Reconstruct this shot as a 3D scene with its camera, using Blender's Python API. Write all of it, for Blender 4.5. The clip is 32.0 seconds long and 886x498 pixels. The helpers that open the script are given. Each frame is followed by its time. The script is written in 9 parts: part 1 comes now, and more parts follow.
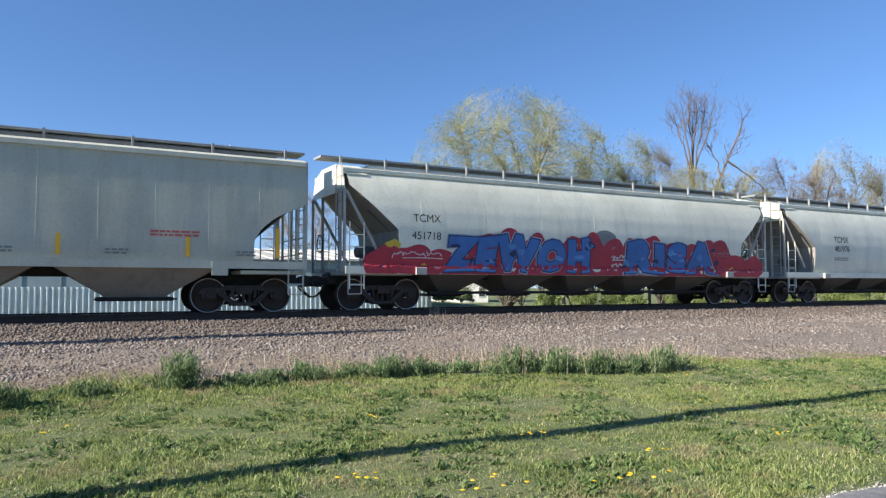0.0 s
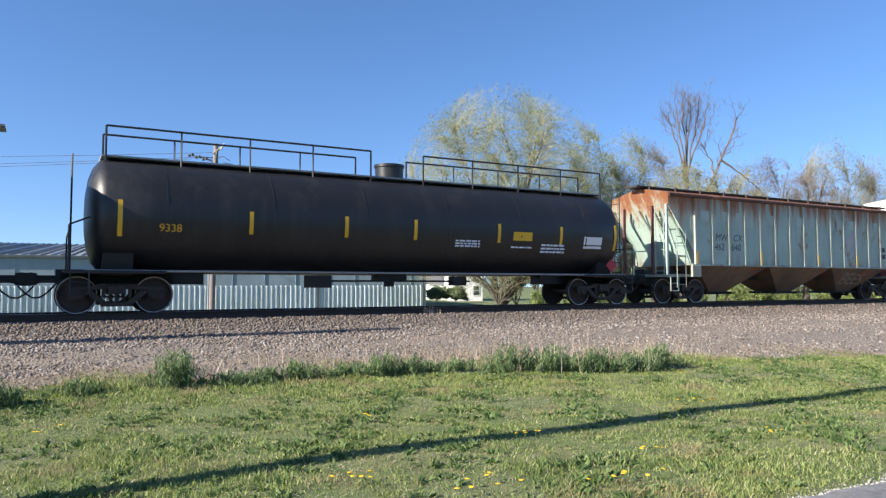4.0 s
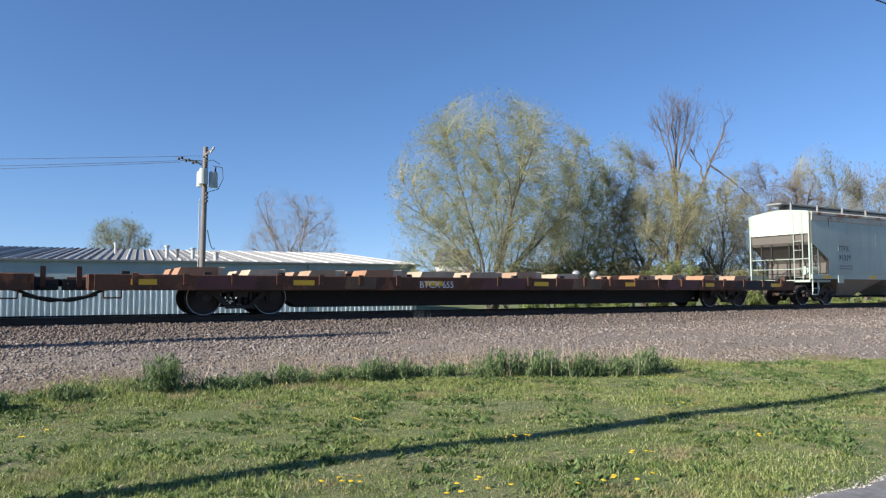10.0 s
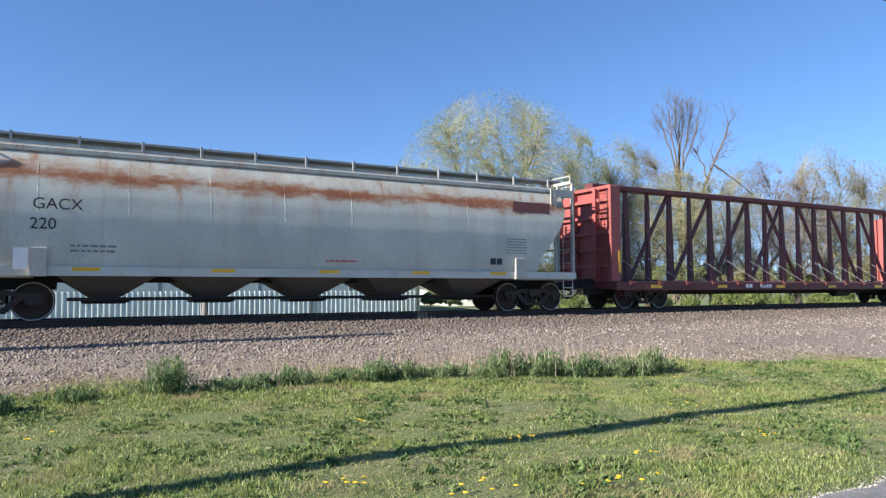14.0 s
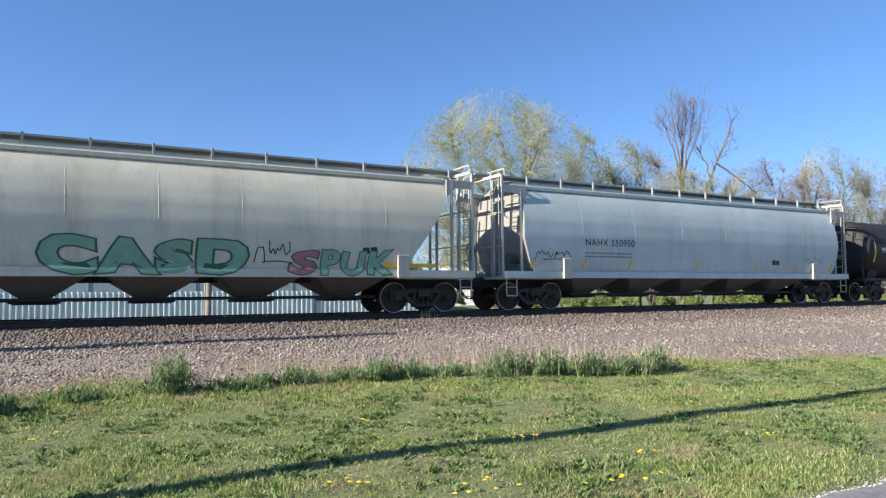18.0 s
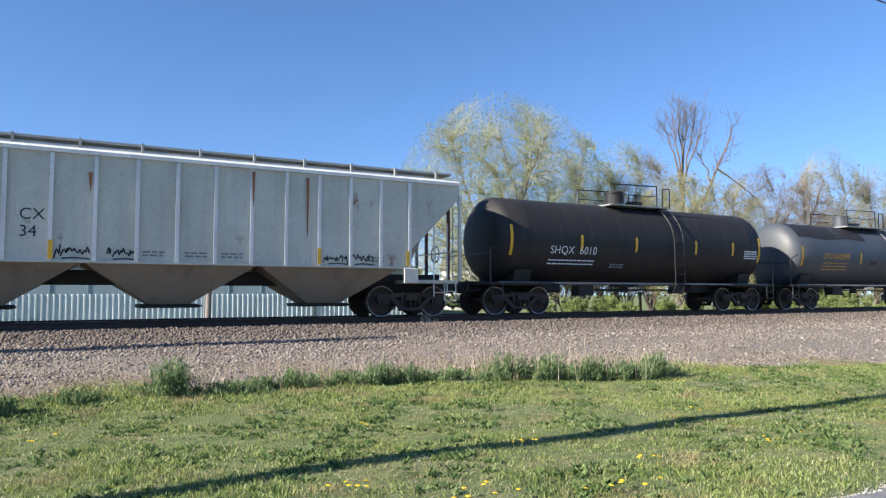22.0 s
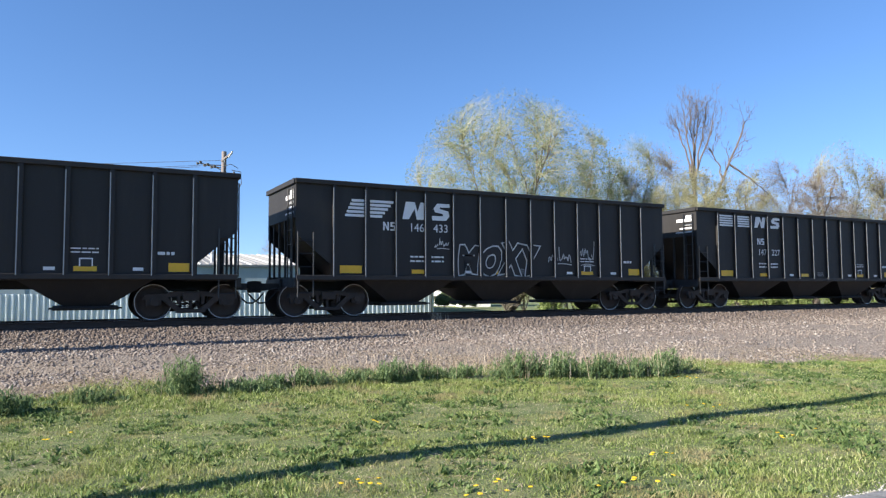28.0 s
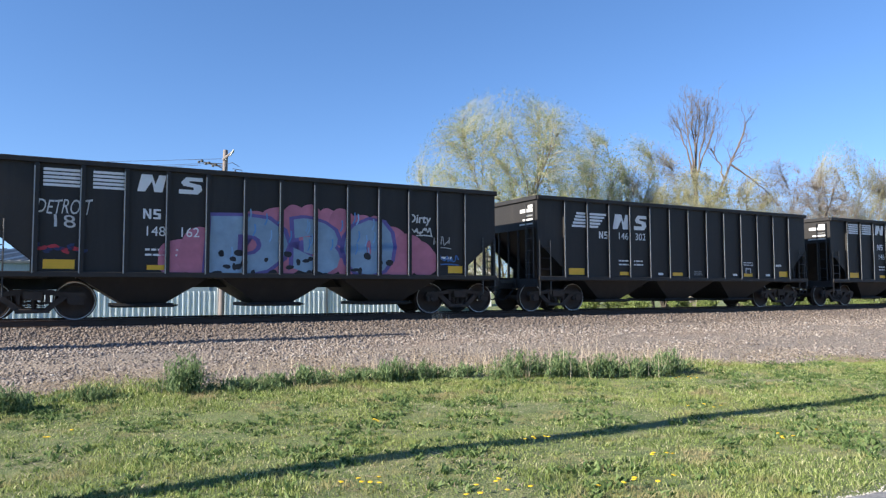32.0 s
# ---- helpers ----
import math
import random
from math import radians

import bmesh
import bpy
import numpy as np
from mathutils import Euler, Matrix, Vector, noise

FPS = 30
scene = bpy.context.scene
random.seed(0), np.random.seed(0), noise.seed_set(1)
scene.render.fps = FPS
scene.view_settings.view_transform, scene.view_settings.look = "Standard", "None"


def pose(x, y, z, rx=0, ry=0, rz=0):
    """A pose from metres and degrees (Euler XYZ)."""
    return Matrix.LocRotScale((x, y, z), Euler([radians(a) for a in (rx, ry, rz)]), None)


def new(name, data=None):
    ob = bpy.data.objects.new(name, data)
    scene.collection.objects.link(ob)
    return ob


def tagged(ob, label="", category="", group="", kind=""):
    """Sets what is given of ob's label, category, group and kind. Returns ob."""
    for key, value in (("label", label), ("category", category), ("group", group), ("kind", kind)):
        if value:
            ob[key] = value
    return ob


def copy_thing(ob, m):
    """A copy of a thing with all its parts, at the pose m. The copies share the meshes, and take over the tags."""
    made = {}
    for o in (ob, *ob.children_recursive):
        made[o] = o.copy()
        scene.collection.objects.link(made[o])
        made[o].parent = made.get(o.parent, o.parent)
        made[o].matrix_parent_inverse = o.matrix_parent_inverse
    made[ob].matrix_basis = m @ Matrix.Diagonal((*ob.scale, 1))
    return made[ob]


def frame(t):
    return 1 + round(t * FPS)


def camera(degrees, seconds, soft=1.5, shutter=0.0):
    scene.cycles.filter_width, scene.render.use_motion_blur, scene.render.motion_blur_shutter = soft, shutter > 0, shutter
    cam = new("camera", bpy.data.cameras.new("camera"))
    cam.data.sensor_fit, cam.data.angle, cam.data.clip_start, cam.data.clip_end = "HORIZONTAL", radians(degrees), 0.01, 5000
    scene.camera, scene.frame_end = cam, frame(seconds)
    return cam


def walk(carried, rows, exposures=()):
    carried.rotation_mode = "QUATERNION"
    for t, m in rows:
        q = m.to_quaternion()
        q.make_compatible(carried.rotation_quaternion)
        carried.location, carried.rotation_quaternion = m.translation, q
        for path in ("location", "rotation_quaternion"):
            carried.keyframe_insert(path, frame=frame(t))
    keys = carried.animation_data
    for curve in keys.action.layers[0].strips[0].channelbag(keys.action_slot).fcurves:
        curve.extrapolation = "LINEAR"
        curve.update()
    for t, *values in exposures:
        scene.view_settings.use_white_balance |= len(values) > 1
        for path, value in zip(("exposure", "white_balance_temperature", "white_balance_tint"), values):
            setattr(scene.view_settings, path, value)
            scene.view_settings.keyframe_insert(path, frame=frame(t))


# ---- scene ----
# ---- camera and its path ----
EYE = (0.0, 0.0, 1.6)
cam = camera(64.12, 32.0, 1.3)


def view(yaw, pitch, roll):
    """The camera's pose: turned left by yaw, up by pitch, and rolled, in degrees."""
    return Matrix.Translation(EYE) @ pose(0, 0, 0, 0, 0, yaw) @ pose(0, 0, 0, 90 + pitch) @ pose(0, 0, 0, 0, 0, roll)


walk(cam, [
    (0.0, view(0.004, 3.149, -0.078)),
    (0.5, view(0.066, 3.160, -0.099)),
    (1.0, view(0.091, 3.181, -0.128)),
    (1.5, view(0.080, 3.224, -0.147)),
    (2.0, view(0.004, 3.175, -0.142)),
    (2.5, view(-0.069, 3.115, -0.127)),
    (3.0, view(-0.183, 3.099, -0.119)),
    (3.5, view(-0.310, 3.086, -0.118)),
    (5.5, view(-0.797, 2.869, -0.054)),
    (6.0, view(-0.875, 2.861, -0.058)),
    (6.5, view(-0.926, 2.883, -0.060)),
    (7.0, view(-0.987, 2.911, -0.058)),
    (7.5, view(-1.096, 2.962, -0.052)),
    (8.0, view(-1.176, 3.088, -0.038)),
    (8.5, view(-1.264, 3.168, -0.020)),
    (9.0, view(-1.254, 3.204, -0.008)),
    (9.5, view(-1.222, 3.296, -0.012)),
    (10.0, view(-1.226, 3.373, -0.029)),
    (10.5, view(-1.196, 3.450, -0.048)),
    (11.0, view(-1.167, 3.505, -0.068)),
    (11.5, view(-1.112, 3.547, -0.086)),
    (12.0, view(-1.052, 3.610, -0.099)),
    (12.5, view(-1.043, 3.550, -0.115)),
    (13.0, view(-0.986, 3.488, -0.152)),
    (13.5, view(-0.924, 3.478, -0.211)),
    (14.0, view(-0.949, 3.443, -0.262)),
    (14.5, view(-0.877, 3.390, -0.277)),
    (16.5, view(-0.761, 3.383, -0.337)),
    (17.0, view(-0.749, 3.374, -0.331)),
    (17.5, view(-0.698, 3.392, -0.363)),
    (18.0, view(-0.719, 3.400, -0.417)),
    (18.5, view(-0.731, 3.334, -0.431)),
    (19.0, view(-0.712, 3.344, -0.379)),
    (19.5, view(-0.683, 3.412, -0.295)),
    (20.0, view(-0.662, 3.509, -0.215)),
    (20.5, view(-0.686, 3.621, -0.150)),
    (21.0, view(-0.695, 3.651, -0.105)),
    (21.5, view(-0.713, 3.737, -0.085)),
    (22.0, view(-0.695, 3.714, -0.091)),
    (22.5, view(-0.606, 3.756, -0.107)),
    (23.0, view(-0.564, 3.770, -0.113)),
    (23.5, view(-0.478, 3.747, -0.119)),
    (24.0, view(-0.386, 3.721, -0.172)),
    (24.5, view(-0.343, 3.704, -0.287)),
    (25.0, view(-0.261, 3.665, -0.411)),
    (25.5, view(-0.147, 3.659, -0.491)),
    (27.5, view(0.117, 3.548, -0.374)),
    (28.0, view(0.173, 3.535, -0.386)),
    (28.5, view(0.227, 3.501, -0.408)),
    (29.0, view(0.256, 3.485, -0.433)),
    (29.5, view(0.283, 3.464, -0.434)),
    (30.0, view(0.305, 3.437, -0.387)),
    (30.5, view(0.295, 3.384, -0.307)),
    (31.0, view(0.283, 3.341, -0.237)),
    (31.5, view(0.266, 3.380, -0.194)),
    (32.0, view(0.253, 3.475, -0.169)),
], exposures=[(0.0, 0.98), (1.0, 1.06), (2.0, 1.22), (3.0, 1.12), (6.0, 1.10), (8.0, 1.06), (9.0, 0.92), (10.0, 0.80), (12.5, 0.84), (13.5, 1.02), (14.5, 1.14), (17.0, 1.12), (22.2, 1.16), (23.0, 1.06), (24.0, 1.12), (25.0, 1.22), (28.0, 1.22), (32.0, 1.22)])

# ---- the plan: the track runs at an angle to the first view ----
A = 0.4982                                   # the track's angle
U = Vector((math.cos(A), math.sin(A), 0))    # along the track
N = Vector((-math.sin(A), math.cos(A), 0))   # across it, away from the camera
Q0 = 20.40                                   # the track's centre line, metres from the camera
RAIL = 0.951                                 # top of the rails


def at(s, q, z=0.0):
    """A place from metres along and across the track."""
    return U * s + N * q + Vector((0, 0, z))


TURN = Matrix.Rotation(A, 4, "Z")

# ---- light: a low clear sun nearly along the track, and the sky ----
SUN_EL, SUN_AZ = radians(27.0), A + radians(1.0)
sunlight = Vector((math.cos(SUN_AZ) * math.cos(SUN_EL), math.sin(SUN_AZ) * math.cos(SUN_EL), -math.sin(SUN_EL)))
sun = new("sun", bpy.data.lights.new("sun", "SUN"))
sun.data.energy, sun.data.angle, sun.data.color = 5.0, radians(0.53), (1.0, 0.93, 0.82)
sun.matrix_world = Matrix.Translation((0, 0, 60)) @ sunlight.to_track_quat("-Z", "Y").to_matrix().to_4x4()
world = bpy.data.worlds.new("world")
scene.world = world
world.use_nodes = True
wn = world.node_tree.nodes
sky = wn.new("ShaderNodeTexSky")
sky.sky_type, sky.sun_disc = "NISHITA", False
sky.sun_elevation, sky.sun_rotation = SUN_EL, math.atan2(-sunlight.x, -sunlight.y)
sky.air_density, sky.dust_density, sky.ozone_density = 1.0, 0.0, 6.0
way = wn.new("ShaderNodeVectorMath")                 # a clear dry horizon, as deep blue as a few degrees higher
way.inputs[1].default_value = (0, 0, 0.08)
world.node_tree.links.new(wn.new("ShaderNodeTexCoord").outputs["Generated"], way.inputs[0])
world.node_tree.links.new(way.outputs[0], sky.inputs["Vector"])
hs = wn.new("ShaderNodeHueSaturation")
hs.inputs["Saturation"].default_value = 1.10
world.node_tree.links.new(sky.outputs[0], hs.inputs["Color"])
tint = wn.new("ShaderNodeMix")
tint.data_type, tint.blend_type = "RGBA", "MULTIPLY"
tint.inputs[0].default_value, tint.inputs[7].default_value = 1.0, (1.28, 1.02, 0.985, 1)
world.node_tree.links.new(hs.outputs[0], tint.inputs[6])
world.node_tree.links.new(tint.outputs[2], wn["Background"].inputs[0])
wn["Background"].inputs[1].default_value = 0.098


# ---- materials ----
class Nodes:
    """A node material under construction."""

    def __init__(self, name):
        self.m = bpy.data.materials.new(name)
        self.m.use_nodes = True
        self.t = self.m.node_tree
        self.b = self.t.nodes["Principled BSDF"]

    def node(self, kind, **ins):
        n = self.t.nodes.new(kind)
        for k, v in ins.items():
            s = n.inputs[k.replace("_", " ")]
            if isinstance(v, bpy.types.NodeSocket):
                self.t.links.new(v, s)
            else:
                s.default_value = v
        return n

    def coords(self, scale=(1, 1, 1), shuffle=True):
        c = self.t.nodes.new("ShaderNodeTexCoord").outputs["Object"]
        if shuffle:
            r = self.t.nodes.new("ShaderNodeObjectInfo").outputs["Random"]
            k = self.node("ShaderNodeMath", )
            k.operation = "MULTIPLY"
            self.t.links.new(r, k.inputs[0])
            k.inputs[1].default_value = 60.0
            add = self.t.nodes.new("ShaderNodeVectorMath")
            self.t.links.new(c, add.inputs[0])
            self.t.links.new(k.outputs[0], add.inputs[1])
            c = add.outputs[0]
        mp = self.node("ShaderNodeMapping", Vector=c)
        mp.inputs["Scale"].default_value = scale
        return mp.outputs[0]

    def noise(self, scale, detail=4, stretch=(1, 1, 1), rough=0.6, shuffle=True):
        n = self.node("ShaderNodeTexNoise", Vector=self.coords(stretch, shuffle), Scale=scale, Detail=detail, Roughness=rough)
        return n.outputs["Fac"]

    def ramp(self, fac, stops):
        r = self.node("ShaderNodeValToRGB", Fac=fac)
        e = r.color_ramp.elements
        while len(e) < len(stops):
            e.new(0.5)
        for el, (p, c) in zip(e, stops):
            el.position, el.color = p, (*c, 1) if len(c) == 3 else c
        return r.outputs[0]

    def mix(self, fac, a, b, mode="MIX"):
        n = self.t.nodes.new("ShaderNodeMix")
        n.data_type, n.blend_type = "RGBA", mode
        for s, v in zip((n.inputs[0], n.inputs[6], n.inputs[7]), (fac, a, b)):
            if isinstance(v, bpy.types.NodeSocket):
                self.t.links.new(v, s)
            else:
                s.default_value = v if not isinstance(v, tuple) else (*v, 1)[:4]
        return n.outputs[2]

    def set(self, **ins):
        for k, v in ins.items():
            s = self.b.inputs[k.replace("_", " ")]
            if isinstance(v, bpy.types.NodeSocket):
                self.t.links.new(v, s)
            else:
                s.default_value = (*v, 1) if isinstance(v, tuple) and len(v) == 3 else v

    def bump(self, fac, strength=0.3, dist=0.01):
        b = self.node("ShaderNodeBump", Height=fac, Strength=strength, Distance=dist)
        self.t.links.new(b.outputs[0], self.b.inputs["Normal"])


def shade(c, k):
    return tuple(min(1.0, v * k) for v in c)


def painted(name, c, rough=0.5, grime=(0.09, 0.075, 0.06), dirt=0.35, rust=0.0, dents=0.0, fade=0.12, band=None, runs=None, low=None):
    """Weathered vehicle paint: blotchy fading, streaks that run down, rust spots, dented sheet."""
    k = Nodes(name)
    blotch = k.noise(0.55, 5)
    col = k.mix(k.ramp(blotch, [(0.3, (0, 0, 0)), (0.7, (1, 1, 1))]), shade(c, 1 - fade), shade(c, 1 + fade))
    streak = k.noise(2.2, 5, (1.0, 1.0, 0.10), 0.65)
    col = k.mix(k.ramp(streak, [(0.50, (0, 0, 0)), (0.80, (dirt, dirt, dirt))]), col, grime)
    fine = k.noise(18.0, 4)
    col = k.mix(k.ramp(fine, [(0.45, (0, 0, 0)), (0.85, (0.25, 0.25, 0.25))]), col, grime)
    if rust:
        r = k.noise(1.6, 8, (0.5, 1.0, 0.32), 0.75)
        col = k.mix(k.ramp(r, [(0.62 - 0.18 * rust, (0, 0, 0)), (0.70 - 0.16 * rust, (1, 1, 1))]), col, k.mix(fine, (0.16, 0.05, 0.02), (0.33, 0.13, 0.06)))
    for spec, stretch, kind in ((band, (0.5, 1, 1.3), 0), (runs, (1.0, 1.0, 0.07), 1), (low, (1.0, 1.0, 0.07), 2)):
        if spec:                                       # stains about a height, hanging from it, or rising from it
            zc, wd, amount = spec
            z = k.node("ShaderNodeSeparateXYZ", Vector=k.t.nodes.new("ShaderNodeTexCoord").outputs["Object"]).outputs[2]
            a = k.node("ShaderNodeMapRange", Value=z)
            if kind == 0:
                a.inputs[1].default_value, a.inputs[2].default_value = zc, zc + wd
                a.inputs[3].default_value, a.inputs[4].default_value = 1.0, 0.0
                c2 = k.node("ShaderNodeMapRange", Value=z)
                c2.inputs[1].default_value, c2.inputs[2].default_value = zc - wd, zc
                both = k.t.nodes.new("ShaderNodeMath")
                both.operation = "MULTIPLY"
                k.t.links.new(a.outputs[0], both.inputs[0])
                k.t.links.new(c2.outputs[0], both.inputs[1])
                near = both.outputs[0]
            else:
                a.inputs[1].default_value, a.inputs[2].default_value = (zc - wd, zc) if kind == 1 else (zc + wd, zc)
                near = a.outputs[0]
            tot = k.t.nodes.new("ShaderNodeMath")
            tot.operation = "MULTIPLY_ADD"
            k.t.links.new(near, tot.inputs[0])
            tot.inputs[1].default_value = amount
            k.t.links.new(k.noise(2.4 if kind else 1.5, 8, stretch, 0.7), tot.inputs[2])
            halo = k.ramp(tot.outputs[0], [(0.62, (0, 0, 0)), (0.86, (0.75, 0.75, 0.75))])
            core = k.ramp(tot.outputs[0], [(0.74, (0, 0, 0)), (0.90, (1, 1, 1))])
            col = k.mix(halo, col, (0.40, 0.23, 0.13) if kind < 2 else (0.26, 0.17, 0.11))
            if kind < 2:
                col = k.mix(core, col, k.mix(fine, (0.17, 0.055, 0.022), (0.36, 0.14, 0.06)))
    k.set(Base_Color=col, Roughness=k.ramp(fine, [(0.2, (rough - 0.1,) * 3), (0.9, (rough + 0.15,) * 3)]))
    if dents:
        k.bump(k.noise(0.9, 3, (1.0, 1.0, 0.35)), 1.0, dents)
    else:
        k.bump(fine, 0.15, 0.004)
    return k.m


def plain(name, c, rough=0.6, metal=0.0, vary=0.15, scale=14.0, bump=0.2):
    k = Nodes(name)
    f = k.noise(scale, 4)
    f2 = k.noise(scale * 0.12, 3)
    col = k.mix(f, shade(c, 1 - vary), shade(c, 1 + vary))
    col = k.mix(k.ramp(f2, [(0.4, (0, 0, 0)), (0.7, (0.5, 0.5, 0.5))]), col, shade(c, 1 - 1.6 * vary))
    k.set(Base_Color=col, Roughness=rough, Metallic=metal)
    k.bump(f, bump, 0.004)
    return k.m


M = {}
M["grey"] = painted("light_grey_paint", (0.75, 0.74, 0.60), 0.45, dents=0.006, dirt=0.22)
M["grey_warm"] = painted("weathered_grey_paint", (0.56, 0.53, 0.415), 0.55, grime=(0.22, 0.17, 0.12), dents=0.008, dirt=0.4)
M["grey_rusty"] = painted("grey_paint_with_rust", (0.52, 0.52, 0.46), 0.5, dents=0.008, dirt=0.2, band=(3.46, 0.42, 0.42), runs=(3.45, 1.3, 0.16))
# greyer than the shells: the shade between cars is in this colour
M["cage"] = painted("shaded_grey_end_frame", (0.42, 0.405, 0.36), 0.6, dirt=0.4)
M["roof_grime"] = painted("grimy_grey_roof_sheet", (0.23, 0.225, 0.21), 0.7, dirt=0.4)
M["grey_streaked"] = painted("grey_paint_with_low_streaks", (0.57, 0.56, 0.455), 0.55, grime=(0.22, 0.17, 0.12), dents=0.008, dirt=0.35, low=(1.25, 0.8, 0.34))
M["pale_blue"] = painted("pale_blue_grey_paint", (0.44, 0.495, 0.475), 0.45, dents=0.006, dirt=0.2)
M["silver"] = painted("silver_grey_paint", (0.60, 0.59, 0.47), 0.45, dents=0.006, dirt=0.25)
M["silver_dull"] = painted("dull_grey_paint", (0.47, 0.475, 0.385), 0.5, dents=0.006, dirt=0.25)
M["teal_grey"] = painted("pale_teal_paint", (0.40, 0.46, 0.395), 0.5, dents=0.006, dirt=0.2)
M["teal_rust"] = painted("teal_paint_with_rust", (0.35, 0.46, 0.395), 0.65, dirt=0.5, rust=0.22, grime=(0.27, 0.17, 0.10), runs=(4.10, 1.5, 0.40), low=(1.45, 0.6, 0.22), fade=0.2)
M["tan_dark"] = painted("grimy_brown_hopper", (0.17, 0.105, 0.062), 0.8, grime=(0.06, 0.04, 0.03), dirt=0.8, rust=0.42, fade=0.35)
M["teal_rib"] = painted("faded_teal_rib_paint", (0.42, 0.46, 0.38), 0.6, dirt=0.5, grime=(0.30, 0.16, 0.07), rust=0.15, runs=(4.10, 1.5, 0.25))
M["white"] = painted("white_paint", (0.56, 0.55, 0.47), 0.55, dirt=0.3, rust=0.04)
M["roof_rusty"] = painted("rust_stained_roof_edge", (0.50, 0.45, 0.36), 0.6, dirt=0.5, rust=0.45)
M["white_roof"] = painted("white_roof_paint", (0.70, 0.70, 0.68), 0.55, dirt=0.3)
M["tan"] = painted("dusty_tan_hopper", (0.27, 0.225, 0.175), 0.75, dirt=0.5, rust=0.1)
M["grey_under"] = painted("dusty_grey_hopper", (0.32, 0.29, 0.25), 0.7, dirt=0.6)
# dark base colour stands in for the shade under the hopper ends
M["end_dark"] = painted("shaded_end_slope", (0.115, 0.102, 0.088), 0.85, dirt=0.5)
# dust, and shade under the curved ends painted in as a darker base
M["end_dust"] = painted("dusty_shaded_end_sheet", (0.27, 0.255, 0.225), 0.75, dirt=0.6, rust=0.05)
# dark brown-grey for curved hoppers' bays, end chutes and air reservoirs
M["under_dark"] = painted("dark_brown_grey_underside", (0.12, 0.105, 0.09), 0.8, dirt=0.5)
M["red"] = painted("boxcar_red_paint", (0.36, 0.030, 0.040), 0.55, grime=(0.30, 0.155, 0.075), dirt=0.95, rust=0.24, runs=(4.98, 2.6, 0.27), fade=0.38)
M["red_post"] = painted("faded_orange_red_paint", (0.40, 0.060, 0.052), 0.55, grime=(0.32, 0.16, 0.075), dirt=0.6, rust=0.3, fade=0.4)
M["red_bright"] = painted("sunfaded_red_paint", (0.36, 0.045, 0.045), 0.5, dirt=0.25)
# one red in two copies: darkened for the truss's shade, lightened for sunlit bulkheads
M["lumber_red"] = painted("shaded_red_lumber_car_paint", (0.115, 0.026, 0.026), 0.6, dirt=0.4, rust=0.08)
M["lumber_red_lit"] = painted("sunlit_red_bulkhead_paint", (0.33, 0.078, 0.072), 0.6, dirt=0.4)
M["maroon"] = painted("maroon_paint", (0.10, 0.027, 0.026), 0.6, dirt=0.4, rust=0.05)
M["black"] = painted("black_paint", (0.012, 0.012, 0.013), 0.42, grime=(0.05, 0.045, 0.04), dirt=0.5)
M["black_flat"] = painted("flat_black_paint", (0.0135, 0.0118, 0.0112), 0.66, grime=(0.044, 0.037, 0.032), dirt=0.45)
M["navy"] = painted("dark_slate_paint", (0.060, 0.068, 0.080), 0.5, grime=(0.12, 0.10, 0.085), dirt=0.6)
M["rust"] = painted("rusty_brown_steel", (0.090, 0.038, 0.021), 0.8, grime=(0.050, 0.026, 0.017), dirt=0.8, rust=0.45, fade=0.35)
M["wood_block"] = plain("weathered_timber", (0.45, 0.36, 0.26), 0.8, 0, 0.3, 6.0)
M["rust_block"] = plain("orange_brown_rust", (0.27, 0.115, 0.055), 0.85, 0, 0.35, 7.0)
M["orange_wood"] = plain("orange_stained_timber", (0.37, 0.20, 0.115), 0.85, 0, 0.35, 3.0)
M["riser"] = plain("rust_stained_timber", (0.38, 0.255, 0.165), 0.85, 0, 0.4, 3.0)
M["coil"] = painted("coil_cover_grey_paint", (0.43, 0.405, 0.33), 0.55, dirt=0.5, rust=0.06, grime=(0.20, 0.14, 0.09))
M["dark"] = plain("grimy_black_steel", (0.022, 0.020, 0.019), 0.75, 0.0, 0.4, 9.0)
M["bogie"] = plain("grimy_cast_steel", (0.042, 0.031, 0.025), 0.75, 0.0, 0.4, 8.0)
M["wheel"] = plain("rusty_wheel_steel", (0.045, 0.029, 0.021), 0.75, 0.0, 0.4, 8.0)
M["rim"] = plain("polished_wheel_rim", (0.42, 0.41, 0.40), 0.4, 1.0, 0.1, 20.0, 0.05)
M["galv"] = plain("galvanised_grating", (0.32, 0.33, 0.33), 0.55, 0.3, 0.2, 20.0)
M["galv_dark"] = plain("weathered_galvanised_grating", (0.29, 0.29, 0.28), 0.65, 0.2, 0.25, 20.0)
M["yellow"] = plain("yellow_reflector", (0.75, 0.42, 0.02), 0.4, 0, 0.1)
M["w_ink"] = plain("white_stencil_paint", (0.72, 0.72, 0.72), 0.6, 0, 0.08)
M["k_ink"] = plain("black_stencil_paint", (0.025, 0.025, 0.03), 0.6, 0, 0.1)
M["g_ink"] = plain("grey_stencil_paint", (0.20, 0.21, 0.21), 0.6, 0, 0.1)
M["r_ink"] = plain("red_stencil_paint", (0.50, 0.10, 0.09), 0.6, 0, 0.1)
M["teal_ink"] = plain("dark_teal_spray", (0.05, 0.09, 0.10), 0.6, 0, 0.1)
M["y_ink"] = plain("yellow_stencil_paint", (0.72, 0.36, 0.03), 0.6, 0, 0.1)


